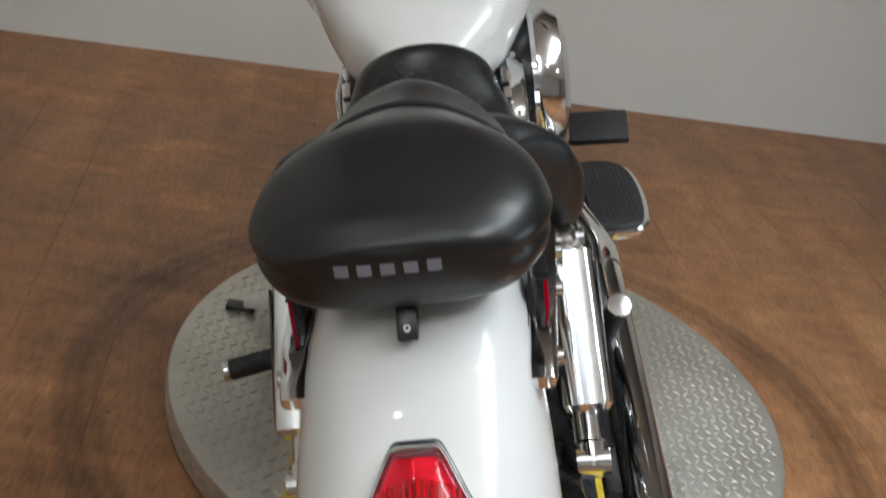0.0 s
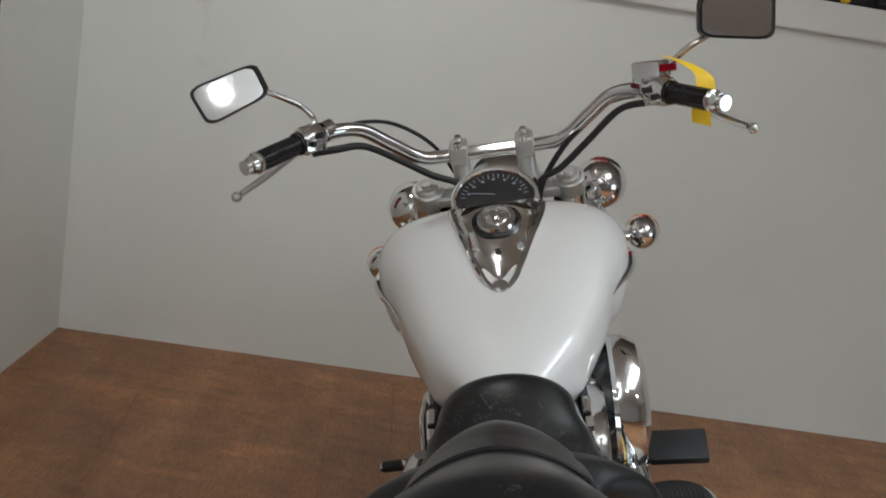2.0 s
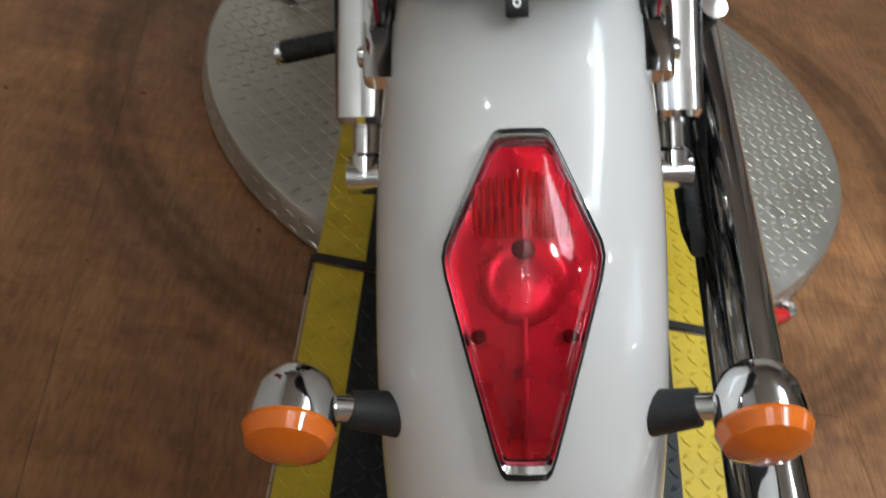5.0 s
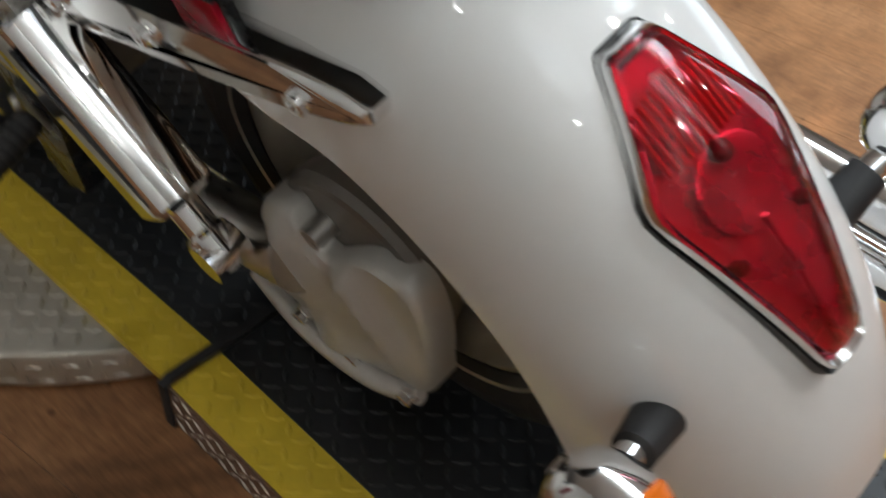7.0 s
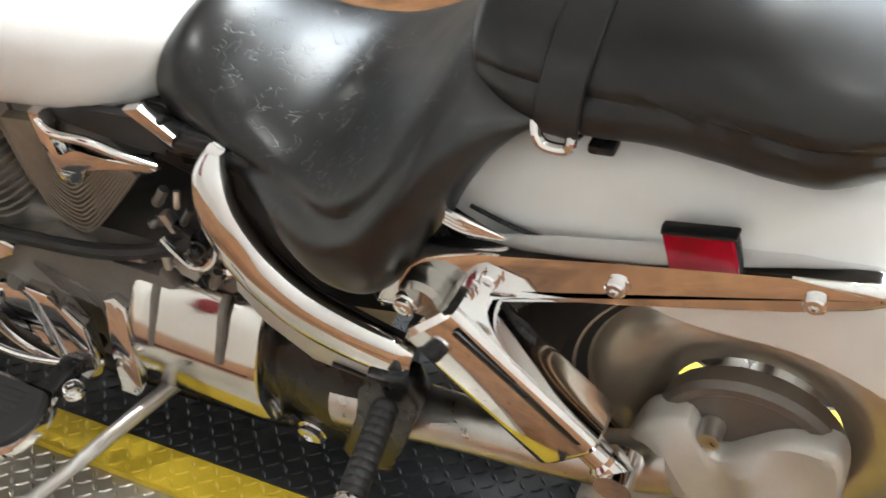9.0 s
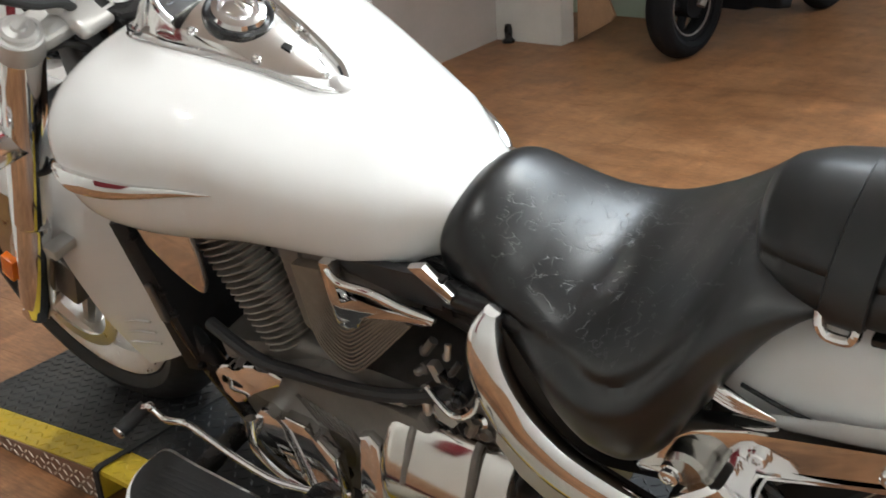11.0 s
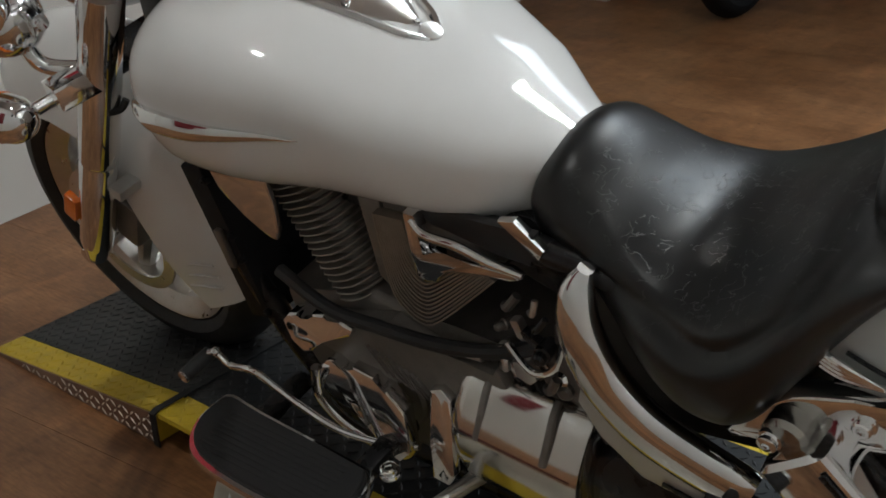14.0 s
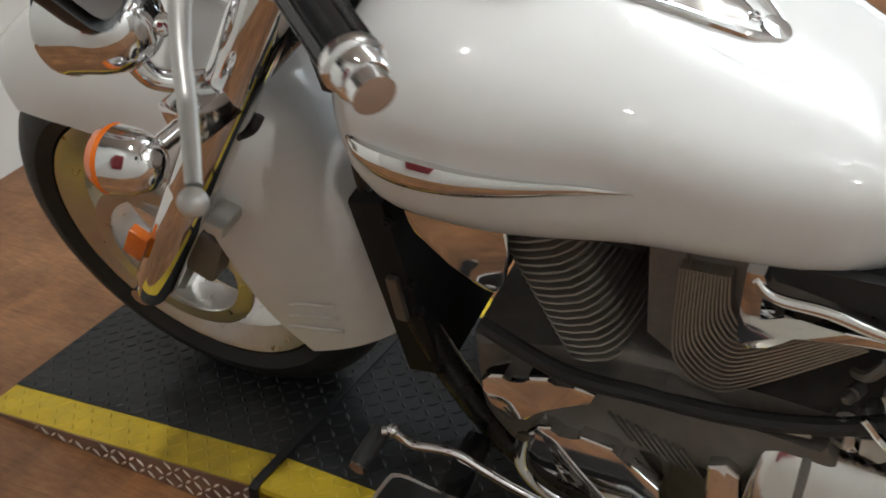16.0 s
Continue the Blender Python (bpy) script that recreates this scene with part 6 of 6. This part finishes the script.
for sy in (0.95, 1.12):
    bm = bmesh.new()
    tube(bm, [(0.12, sy, 0.50 - 0.05 * (sy > 1)), (0.20, sy + 0.03, 0.44), (0.23, sy, 0.34), (0.245, sy - 0.10, 0.275), (0.25, 0.72, 0.26)], 0.023, 16)
    part("header_pipe", bm, CHROME, bike)
bm = bmesh.new()
lathe(bm, [(0.0, 0.0), (0.118, 0.0), (0.124, 0.008), (0.124, 0.030), (0.112, 0.052), (0.085, 0.064), (0.05, 0.068), (0.0, 0.069)], (0.178, 0.880, 0.572), (1, 0.0, 0.0), 48)
air = part("air_cleaner", bm, CHROME, bike, "round chrome air cleaner cover")
bm = bmesh.new()
lathe(bm, [(0.0, 0.0), (0.105, 0.0), (0.108, 0.035), (0.0, 0.035)], (0.148, 0.880, 0.572), (1, 0, 0), 40)
part("air_box", bm, BLACK, air)
bm = bmesh.new()
slab(bm, curve2([(0.70, 0.64), (0.62, 0.62), (0.60, 0.54), (0.64, 0.45), (0.74, 0.43), (0.82, 0.47), (0.84, 0.56), (0.80, 0.64)], 3, True), 0.128, 0.160, 0.010, 3)
part("right_side_cover", bm, CHROME, bike, "polished chrome side cover")

# ---- turntable and ramp ----
tt = thing("turntable", pose(0.035, 0.795, 0))
tagged(tt, "round aluminium tread plate display turntable on the floor", "turntable")
bm = bmesh.new()
lathe(bm, [(0.0, 0.0), (0.592, 0.0), (0.599, 0.004), (0.607, 0.010), (0.607, 0.055), (0.604, 0.060), (0.597, 0.062), (0.0, 0.062)], (0, 0, 0), (0, 0, 1), 120)
part("disc", bm, PLATE, tt, "round tread plate disc")


def tread(name, points, material, parent, up=None, length=0.022, width=0.0065, height=0.0018):
    """Raised lozenges: rows of (place, turn, normal), joined into one part."""
    verts, faces = [], []
    for p, turn, nrm in points:
        q = Vector((0, 0, 1)).rotation_difference(nrm).to_matrix() @ Matrix.Rotation(turn, 3, "Z")
        k = len(verts)
        for x, y, z in ((-length / 2, 0, 0), (0, -width / 2, 0), (length / 2, 0, 0), (0, width / 2, 0), (-length * 0.28, 0, height), (0, -width * 0.22, height), (length * 0.28, 0, height), (0, width * 0.22, height)):
            verts.append(p + q @ Vector((x, y, z)))
        faces += [(k, k + 1, k + 5, k + 4), (k + 1, k + 2, k + 6, k + 5), (k + 2, k + 3, k + 7, k + 6), (k + 3, k, k + 4, k + 7), (k + 4, k + 5, k + 6, k + 7)]
    me = bpy.data.meshes.new(name)
    me.from_pydata(verts, [], faces)
    me.materials.append(material)
    ob = new(name, me)
    ob.parent = parent
    return tagged(ob, kind="stuff")


pts = []
for i in range(-30, 31):
    for j in range(-30, 31):
        x, y = i * 0.0205, j * 0.0205
        if x * x + y * y < 0.585 ** 2:
            pts.append((Vector((x, y, 0.062)), math.pi / 4 + (math.pi / 2 if (i + j) % 2 else 0) + 0.0, Vector((0, 0, 1))))
tread("disc_tread", pts, PLATE, tt)
pts = []
for k in range(170):
    for r in range(2):
        a = 2 * math.pi * (k + 0.5 * r) / 170
        nrm = Vector((math.cos(a), math.sin(a), 0))
        pts.append((nrm * 0.607 + Vector((0, 0, 0.018 + 0.024 * r)), math.pi / 4 + (math.pi / 2 if (k + r) % 2 else 0), nrm))
tread("rim_tread", pts, PLATE, tt)

# the rubber board over the disc and the two ramps that lead up to it
RX0, RX1, RIN0, RIN1 = -0.303, 0.300, -0.232, 0.232


def deck(name, y0, z0, y1, z1, label):
    """A piece of ramp from y0 (height z0) to y1 (height z1), with yellow sides and tread plate skirts."""
    root = thing(name)
    tagged(root, label, "ramp", "ramp pieces round the turntable")
    low0, low1 = (0.0612 if z0 == z1 else 0.0), (0.0612 if z0 == z1 else 0.0)
    nrm = Vector((0, -(z1 - z0), y1 - y0)).normalized()

    def strip(n, xa, xb, lift, material, lab):
        bm = bmesh.new()
        top = [Vector((xa, y0, z0 + lift)), Vector((xb, y0, z0 + lift)), Vector((xb, y1, z1 + lift)), Vector((xa, y1, z1 + lift))]
        bot = [Vector((p.x, p.y, 0.002 + (low0 if i < 2 else low1))) for i, p in enumerate(top)]
        loft(bm, [bot, top])
        return part(n, bm, material, root, lab, False)

    strip("rubber_deck", RIN0, RIN1, 0.002, BLACKRUBBERMAT, "black rubber tread")
    left = strip("yellow_edge", RX0, RIN0, 0.0, YELLOW, "worn yellow painted edge")
    right = strip("yellow_edge", RIN1, RX1, 0.0, YELLOW, "worn yellow painted edge")
    for xa, xb, ob in ((RX0, RIN0, left), (RIN1, RX1, right)):
        pts = []
        n = int((y1 - y0) / 0.0205)
        for i in range(n):
            for j in range(3):
                t = (i + 0.5) / n
                pts.append((Vector((xa + (j + 0.5) * (xb - xa) / 3, y0 + (y1 - y0) * t, z0 + (z1 - z0) * t + 0.0003)), math.pi / 4 + (math.pi / 2 if (i + j) % 2 else 0), nrm))
        tread("edge_tread", pts, YELLOW, ob)
    pts = []
    n, m = int((y1 - y0) / 0.0215), int((RIN1 - RIN0) / 0.0215)
    for i in range(n):
        for j in range(m):
            t = (i + 0.5) / n
            pts.append((Vector((RIN0 + (j + 0.5) * (RIN1 - RIN0) / m, y0 + (y1 - y0) * t, z0 + (z1 - z0) * t + 0.0022)), math.pi / 4 + (math.pi / 2 if (i + j) % 2 else 0), nrm))
    tread("deck_tread", pts, BLACKRUBBERMAT, root)
    if z0 != z1:
        for xs in (RX0, RX1):
            bm = bmesh.new()
            d = 0.003 if xs > 0 else -0.003
            ring = [Vector((xs, y0, 0.001)), Vector((xs, y1, 0.001)), Vector((xs, y1, max(z1 - 0.002, 0.003))), Vector((xs, y0, max(z0 - 0.002, 0.003)))]
            loft(bm, [ring, [p + Vector((d, 0, 0)) for p in ring]])
            skirt = part("side_skirt", bm, BROWNPLATE, root, "brownish tread plate side", False)
            pts = []
            n = int((y1 - y0) / 0.019)
            for i in range(n):
                t = (i + 0.5) / n
                zt = z0 + (z1 - z0) * t
                for r in range(4):
                    z = 0.010 + 0.017 * r
                    if z < zt - 0.008:
                        pts.append((Vector((xs + d, y0 + (y1 - y0) * t, z)), 0.9 + (1.4 if (i + r) % 2 else 0), Vector((math.copysign(1, d), 0, 0))))
            if pts:
                tread("skirt_tread", pts, SHINYTREAD, skirt, None, 0.020, 0.0055, 0.0016)
    return root


deck("turntable_deck", 0.215, 0.074, 1.485, 0.074, "black rubber deck with yellow edges across the turntable")
deck("rear_ramp", -0.52, 0.004, 0.200, 0.072, "black rubber ramp with yellow edges behind the turntable")
deck("front_ramp", 1.500, 0.072, 2.075, 0.004, "black rubber ramp with yellow edges before the turntable")
for y, z in ((0.207, 0.073), (1.492, 0.073)):
    bm = bmesh.new()
    path = [(-0.312, z - 0.070), (-0.312, z + 0.002), (-0.30, z + 0.007), (0.295, z + 0.007), (0.307, z + 0.002), (0.307, z - 0.070)]
    loft(bm, [[(x, y - 0.007, zz), (x, y + 0.007, zz), (x * 0.985, y + 0.007, zz - 0.003), (x * 0.985, y - 0.007, zz - 0.003)] for x, zz in path])
    tagged(part("tie_strap", bm, RUBBER, smooth=False), "flat black strap tying the ramp to the deck", "strap", "straps round the ramps")

# red handled tool on the floor
tool = thing("hand_tool", pose(0.443, 0.332, 0.0, 0, 0, 26))
tagged(tool, "red handled hand tool with a steel head on the floor", "tool")
bm = bmesh.new()
tube(bm, [(-0.045, 0, 0.016), (-0.02, 0, 0.018), (0.02, 0, 0.017), (0.035, 0, 0.015)], [0.010, 0.015, 0.013, 0.009], 14)
part("handle", bm, REDPLASTIC, tool, "red plastic handle")
bm = bmesh.new()
tube(bm, [(0.035, 0, 0.015), (0.055, 0.006, 0.014), (0.062, 0.022, 0.014)], 0.007, 10)
tube(bm, [(-0.03, 0.035, 0.010), (0.0, 0.045, 0.012), (0.04, 0.035, 0.012), (0.058, 0.018, 0.013)], 0.006, 10)
part("jaw", bm, ALLOY, tool)

# ---- room fittings ----
BDIR = Vector((3.764, 0.376, 0)).normalized()
BNRM = Vector((BDIR.y, -BDIR.x, 0))
B0 = Vector((-1.654, 2.515, 0))


def on_back(along, out, z):
    return B0 + BDIR * along + BNRM * out + Vector((0, 0, z))


def plank(along, out, wide, long):
    g = 0.0004
    a, b, c, d = along + g, along + wide - g, out + g, out + long - g
    top = [on_back(a, c, 0.0), on_back(b, c, 0.0), on_back(b, d, 0.0), on_back(a, d, 0.0)]
    return [p + Vector((0, 0, -0.007)) for p in top] + top


BOX = [(3, 2, 1, 0), (4, 5, 6, 7), (0, 1, 5, 4), (1, 2, 6, 5), (2, 3, 7, 6), (3, 0, 4, 7)]
rest_v, rest_f = [], []
rnd = random.Random(11)
for i in range(-2, 40):
    start = -2.6 + 1.2 * rnd.random()
    for k in range(8):
        vs = plank(0.195 * i, start + 1.2 * k, 0.195, 1.2)
        mid = sum(vs, Vector()) / 8
        if not (-2.1 < mid.x < 6.0 and -4.0 < mid.y < 5.0):
            continue
        if -1.8 < mid.x < 2.0 and -1.2 < mid.y < 3.0:
            me = bpy.data.meshes.new("plank")
            me.from_pydata(vs, [], BOX)
            me.materials.append(FLOOR)
            ob = new("plank", me)
            ob.parent = floor
        else:
            n = len(rest_v)
            rest_v += vs
            rest_f += [tuple(q + n for q in f) for f in BOX]
me = bpy.data.meshes.new("planks")
me.from_pydata(rest_v, [], rest_f)
me.materials.append(FLOOR)
far_planks = new("planks", me)
far_planks.parent = floor
tagged(far_planks, kind="stuff")


bm = bmesh.new()
loft(bm, [[on_back(a, o, z) for o, z in ((0.0, 1.385), (0.022, 1.385), (0.024, 1.392), (0.024, 1.487), (0.0, 1.489), (-0.30, 1.489), (-0.30, 1.465), (-0.121, 1.465), (-0.121, 1.385))] for a in (0.13, 3.78)])
tagged(part("trim", bm, TRIMWHITE, smooth=False), "white ledge board capping the low partition wall", "ledge", kind="structure")


def crate(name, along, out, size, material, label, cat, turn=0.0, z=1.489):
    bm = bmesh.new()
    box(bm, size, Matrix(), 0.006, 2)
    ob = part(name, bm, material)
    ob.matrix_world = Matrix.Translation(on_back(along, out, z + size[2] / 2 + 0.001)) @ Matrix.Rotation(math.atan2(BDIR.y, BDIR.x) + turn, 4, "Z")
    return tagged(ob, label, cat)


crate("storage_box", 1.66, -0.10, (0.52, 0.20, 0.26), REDCLOTH, "red cardboard box on the ledge", "box")
crate("storage_box", 2.28, -0.13, (0.62, 0.20, 0.30), DARKCLOTH, "dark box on the ledge", "box", 0.04)
crate("storage_box", 2.93, -0.15, (0.55, 0.20, 0.20), DARKRED, "dark red box on the ledge", "box", -0.05)
for a, o, mt, sz, lb in ((2.10, -0.015, SATIN, 0.022, "small grey part on the ledge"), (2.45, -0.02, TAG, 0.018, "small yellow cap on the ledge"), (2.58, -0.02, DARKCLOTH, 0.03, "small dark part on the ledge"), (2.66, -0.03, TAG, 0.032, "crumpled yellow packet on the ledge"), (2.35, -0.02, ENGINE, 0.02, "small dark part on the ledge")):
    bm = bmesh.new()
    bmesh.ops.create_icosphere(bm, subdivisions=2, radius=sz)
    rnd = random.Random(int(a * 100))
    for v in bm.verts:
        v.co *= 0.8 + 0.4 * rnd.random()
        v.co.z *= 0.7
    low = min(v.co.z for v in bm.verts)
    ob = part("ledge_oddment", bm, mt, smooth=False)
    ob.matrix_world = Matrix.Translation(on_back(a, o, 1.4905 - low))
    tagged(ob, lb, "oddment", "oddments along the ledge")

# jacket on the side wall
bm = bmesh.new()
rings = []
for i in range(13):
    t = i / 12
    z = 0.70 + 1.0 * t
    w = 0.16 + 0.08 * math.sin(2.2 * t)
    rings.append([(-1.60 + d, 1.515 + u * w, z) for u, d in ((-1, 0.0), (-0.7, 0.05), (-0.3, 0.035 + 0.02 * math.sin(9 * t)), (0.1, 0.06), (0.5, 0.04 + 0.02 * math.cos(7 * t)), (0.85, 0.05), (1, 0.0), (0.0, -0.015))])
loft(bm, rings)
tagged(part("jacket", bm, JACKET), "red cloth jacket hanging on the side wall", "jacket")

# door leaf, post and offcut beyond the end of the partition
wall("wall_passage", (3.085, 2.985), (2.115, 2.925), 0.0, 2.9, 0.05, PANEL, "greige painted door panel beside the white partition")
wall("wall_post", (3.09, 2.625), (3.09, 3.0), 0.0, 2.9, 0.11, POSTPAINT, "scuffed off-white door post")
latch = thing("door_latch", pose(3.045, 2.970, 0.475))
tagged(latch, "dark metal pull handle on the greige door", "handle")
bm = bmesh.new()
box(bm, (0.030, 0.008, 0.080), Matrix.Translation((-0.02, -0.004, 0)), 0.002)
part("back_plate", bm, ENGINE, latch)
bm = bmesh.new()
tube(bm, [(-0.02, -0.008, 0.045), (0.015, -0.035, 0.046), (0.028, -0.037, 0.03), (0.028, -0.037, -0.03), (0.015, -0.035, -0.046), (-0.02, -0.008, -0.045)], 0.006, 10)
part("pull", bm, ENGINE, latch)
bm = bmesh.new()
lathe(bm, [(0.0, 0.0), (0.030, 0.0), (0.032, 0.010), (0.018, 0.022), (0.020, 0.06), (0.014, 0.085), (0.0, 0.09)], (3.060, 2.90, 0.0), (0, 0, 1), 14)
tagged(part("door_stop", bm, BLACK), "small black rubber door stop on the floor", "door stop")
bm = bmesh.new()
slab(bm, [(2.62, 0.0), (2.44, 0.10), (2.42, 0.13), (2.595, 0.50), (2.615, 0.50)], 3.225, 3.243, 0.002)
tagged(part("wood_offcut", bm, PLY, smooth=False), "triangular brown wood offcut leaning on the post", "board")
van = thing("sheet_door", pose(3.75, 2.35, 0))
tagged(van, "pale green panelled door behind the second motorcycle", "door")
bm = bmesh.new()
slab(bm, [(0.05, 0.0), (0.75, 0.0), (0.75, 2.3), (0.05, 2.3)], 0.0, 0.05, 0.004)
part("leaf", bm, MINT, van)
for z, h in ((0.33, 0.035), (0.62, 0.03), (0.14, 0.03)):
    bm = bmesh.new()
    box(bm, (0.03, 0.70, h), Matrix.Translation((-0.014, 0.40, z)), 0.006)
    part("rail", bm, MINT, van)
for y in (0.55, 0.15):
    bm = bmesh.new()
    box(bm, (0.02, 0.03, 1.6), Matrix.Translation((-0.009, y, 1.46)), 0.004)
    part("stile", bm, MINT, van)

# ---- second motorcycle ----
M2 = pose(3.12, 2.02, 0.0, 0, 0, 81) @ Matrix.Scale(0.72, 4) @ pose(0, -1.62, 0)
# black deepened and its gloss cut to paint in the dim passage
SHADEDBLACK = simple("shaded_black", (0.007, 0.007, 0.008), 0.75, 0.0, 0.25, 30.0, 0.1)
SHADEDBLACK.node_tree.nodes["Principled BSDF"].inputs["Specular IOR Level"].default_value = 0.15
bike2 = thing("second_motorcycle", M2)
tagged(bike2, "black touring motorcycle parked beside the door in shade", "motorcycle")
for nm, y, r in (("front_wheel", 1.62, 0.325), ("rear_wheel", 0.0, 0.32)):
    bm = bmesh.new()
    tyre(bm, (0, y, r + 0.001), r, 0.085)
    wh = part(nm, bm, SHADEDBLACK, bike2, "black tyre with a dark rim")
    bm = bmesh.new()
    lathe_open(bm, [(0.185, -0.050), (0.245, -0.055), (0.215, -0.03), (0.205, 0.0), (0.215, 0.03), (0.245, 0.055), (0.185, 0.050), (0.17, 0.02), (0.17, -0.02), (0.185, -0.050)], (0, y, r))
    part("rim", bm, SHADEDBLACK, wh)
    for k in range(5):
        a = 2 * math.pi * k / 5
        bm = bmesh.new()
        tube(bm, [(0, y + 0.03 * math.cos(a), r + 0.03 * math.sin(a)), (0, y + 0.18 * math.cos(a), r + 0.18 * math.sin(a))], [0.030, 0.024], 8, False)
        part("spoke", bm, SHADEDBLACK, wh)
    bm = bmesh.new()
    lathe(bm, [(0, -0.07), (0.08, -0.07), (0.08, 0.07), (0, 0.07)], (0, y, r), (1, 0, 0), 20)
    part("hub", bm, SHADEDBLACK, wh)
    bm = bmesh.new()
    lathe_open(bm, [(0.176, -0.052), (0.184, -0.056), (0.188, -0.050), (0.178, -0.046), (0.176, -0.052)], (0, y, r))
    lathe_open(bm, [(0.176, 0.052), (0.184, 0.056), (0.188, 0.050), (0.178, 0.046), (0.176, 0.052)], (0, y, r))
    part("rim_edge", bm, ENGINE, wh)
for sx in LEFT_RIGHT:
    bm = bmesh.new()
    tube(bm, [(sx * 0.11, 1.62, 0.32), (sx * 0.11, 1.22, 0.95)], 0.026, 16, False)
    part("fork_leg", bm, ENGINE, bike2)
    bm = bmesh.new()
    tube(bm, [(sx * 0.10, 1.10, 0.62), (sx * 0.26, 1.12, 0.58), (sx * 0.34, 1.12, 0.46), (sx * 0.32, 1.10, 0.33), (sx * 0.18, 1.08, 0.24), (sx * 0.10, 1.05, 0.22)], 0.016, 12)
    part("crash_bar", bm, CHROME, bike2)
    bm = bmesh.new()
    slab(bm, [(1.30, 0.62), (1.34, 0.90), (1.22, 1.02), (1.02, 0.90), (0.95, 0.50), (1.02, 0.22), (1.16, 0.24)], sx * 0.14, sx * 0.36, 0.05, 4)
    part("leg_shield", bm, SHADEDBLACK, bike2)
    bm = bmesh.new()
    box(bm, (0.20, 0.50, 0.34), Matrix.Translation((sx * 0.29, -0.05, 0.60)), 0.06, 4)
    part("pannier", bm, SHADEDBLACK, bike2)
bm = bmesh.new()
shell(bm, [(0, 1.92, 0.52, 1.86, 0.40, 0.06), (1, 1.80, 0.68, 1.78, 0.55, 0.075), (2, 1.62, 0.73, 1.62, 0.60, 0.08), (3, 1.44, 0.67, 1.48, 0.54, 0.08), (4, 1.32, 0.52, 1.40, 0.42, 0.078)], 16, 14, 2.4, 0.004)
part("front_fender", bm, SHADEDBLACK, bike2)
bm = bmesh.new()
slab(bm, [(1.20, 0.22), (1.22, 0.60), (1.15, 0.72), (0.60, 0.70), (0.20, 0.62), (0.15, 0.35), (0.45, 0.20)], -0.17, 0.17, 0.04, 3)
part("engine", bm, SHADEDBLACK, bike2)
bm = bmesh.new()
rings = []
for y, w, b, t in ((1.20, 0.06, 0.74, 0.86), (1.10, 0.15, 0.70, 0.96), (0.90, 0.18, 0.68, 0.98), (0.65, 0.13, 0.68, 0.86), (0.35, 0.18, 0.66, 0.80), (0.0, 0.17, 0.68, 0.88), (-0.25, 0.08, 0.70, 0.84)):
    rings.append([(w * sup(math.cos(a), 2.6), y, (b + t) / 2 + (t - b) / 2 * sup(math.sin(a), 2.6)) for a in (2 * math.pi * k / 24 for k in range(24))])
loft(bm, rings)
part("body", bm, SHADEDBLACK, bike2)
bm = bmesh.new()
rings = []
for y, w, b, t in ((1.46, 0.14, 0.86, 1.02), (1.38, 0.28, 0.80, 1.16), (1.25, 0.34, 0.80, 1.28), (1.16, 0.33, 0.84, 1.26)):
    rings.append([(w * sup(math.cos(a), 3.2), y, (b + t) / 2 + (t - b) / 2 * sup(math.sin(a), 3.0)) for a in (2 * math.pi * k / 28 for k in range(28))])
loft(bm, rings)
part("fairing", bm, SHADEDBLACK, bike2)

# ---- lamps ----
for x, y, e, aim, wide in ((-1.20, -0.47, 0.9, (-0.2, 0.3, 0.3), 150), (-0.95, 1.15, 6.0, (-0.75, 2.5, 0.9), 120), (0.80, 0.43, 3.0, (0.3, 0.6, 0.3), 130), (-1.15, -2.5, 3.6, (-0.7, -0.9, 0.3), 150), (0.9, -1.4, 5, (0.5, -0.35, 0.3), 130), (2.6, -1.6, 3, (1.6, -0.45, 0.3), 150)):
    fix = thing("ceiling_lamp", pose(x, y, 2.9))
    tagged(fix, "round ceiling flood lamp with a glowing face", "lamp", "ceiling lamps of the showroom")
    bm = bmesh.new()
    lathe(bm, [(0.0, -0.001), (0.05, -0.001), (0.055, -0.03), (0.075, -0.10), (0.072, -0.10), (0.05, -0.032), (0.0, -0.03)], (0, 0, 0), (0, 0, 1), 24)
    part("lamp_can", bm, SATIN, fix)
    data = bpy.data.lights.new("flood_light", "AREA")
    data.shape, data.size, data.energy, data.color = "DISK", 0.09, e, (0.96, 0.975, 0.955)
    lob = new("flood_light", data)
    lob.matrix_world = look((x, y, 2.79), aim)
    data.spread = radians(wide)
# the second batten is added fill; the upward glows brighten the ceiling
for x, y, down, up in ((1.15, -0.10, 20, 30), (-0.35, -2.2, 3, 46)):
    batten = thing("unseen_strip_light", pose(x, y, 2.62))
    tagged(batten, "unseen long white fluorescent strip light hung below the ceiling", "lamp", "strip lights of the showroom")
    bm = bmesh.new()
    box(bm, (0.44, 2.4, 0.05), Matrix(), 0.008)
    part("tray", bm, TRIMWHITE, batten)
    for sy in (-0.9, 0.9):
        bm = bmesh.new()
        tube(bm, [(0, sy, 0.02), (0, sy, 0.279)], 0.006, 8, False)
        part("hanger", bm, SATIN, batten)
    glow = lamp("strip_glow", (x, y, 2.59), (x, y, 0.0), 0.42, 2.3, down, (0.78, 0.90, 1.0))
    glow.data.spread = radians(96)
    lamp("strip_glow", (x, y, 2.65), (x, y, 2.9), 0.42, 2.3, up, (0.84, 0.93, 1.0))
# area lamp added at an unseen window for cool light from the right
lamp("unseen_window_light", (6.06, -0.9, 1.5), (0.2, -0.6, 1.0), 2.6, 1.8, 32, (0.78, 0.90, 1.0))
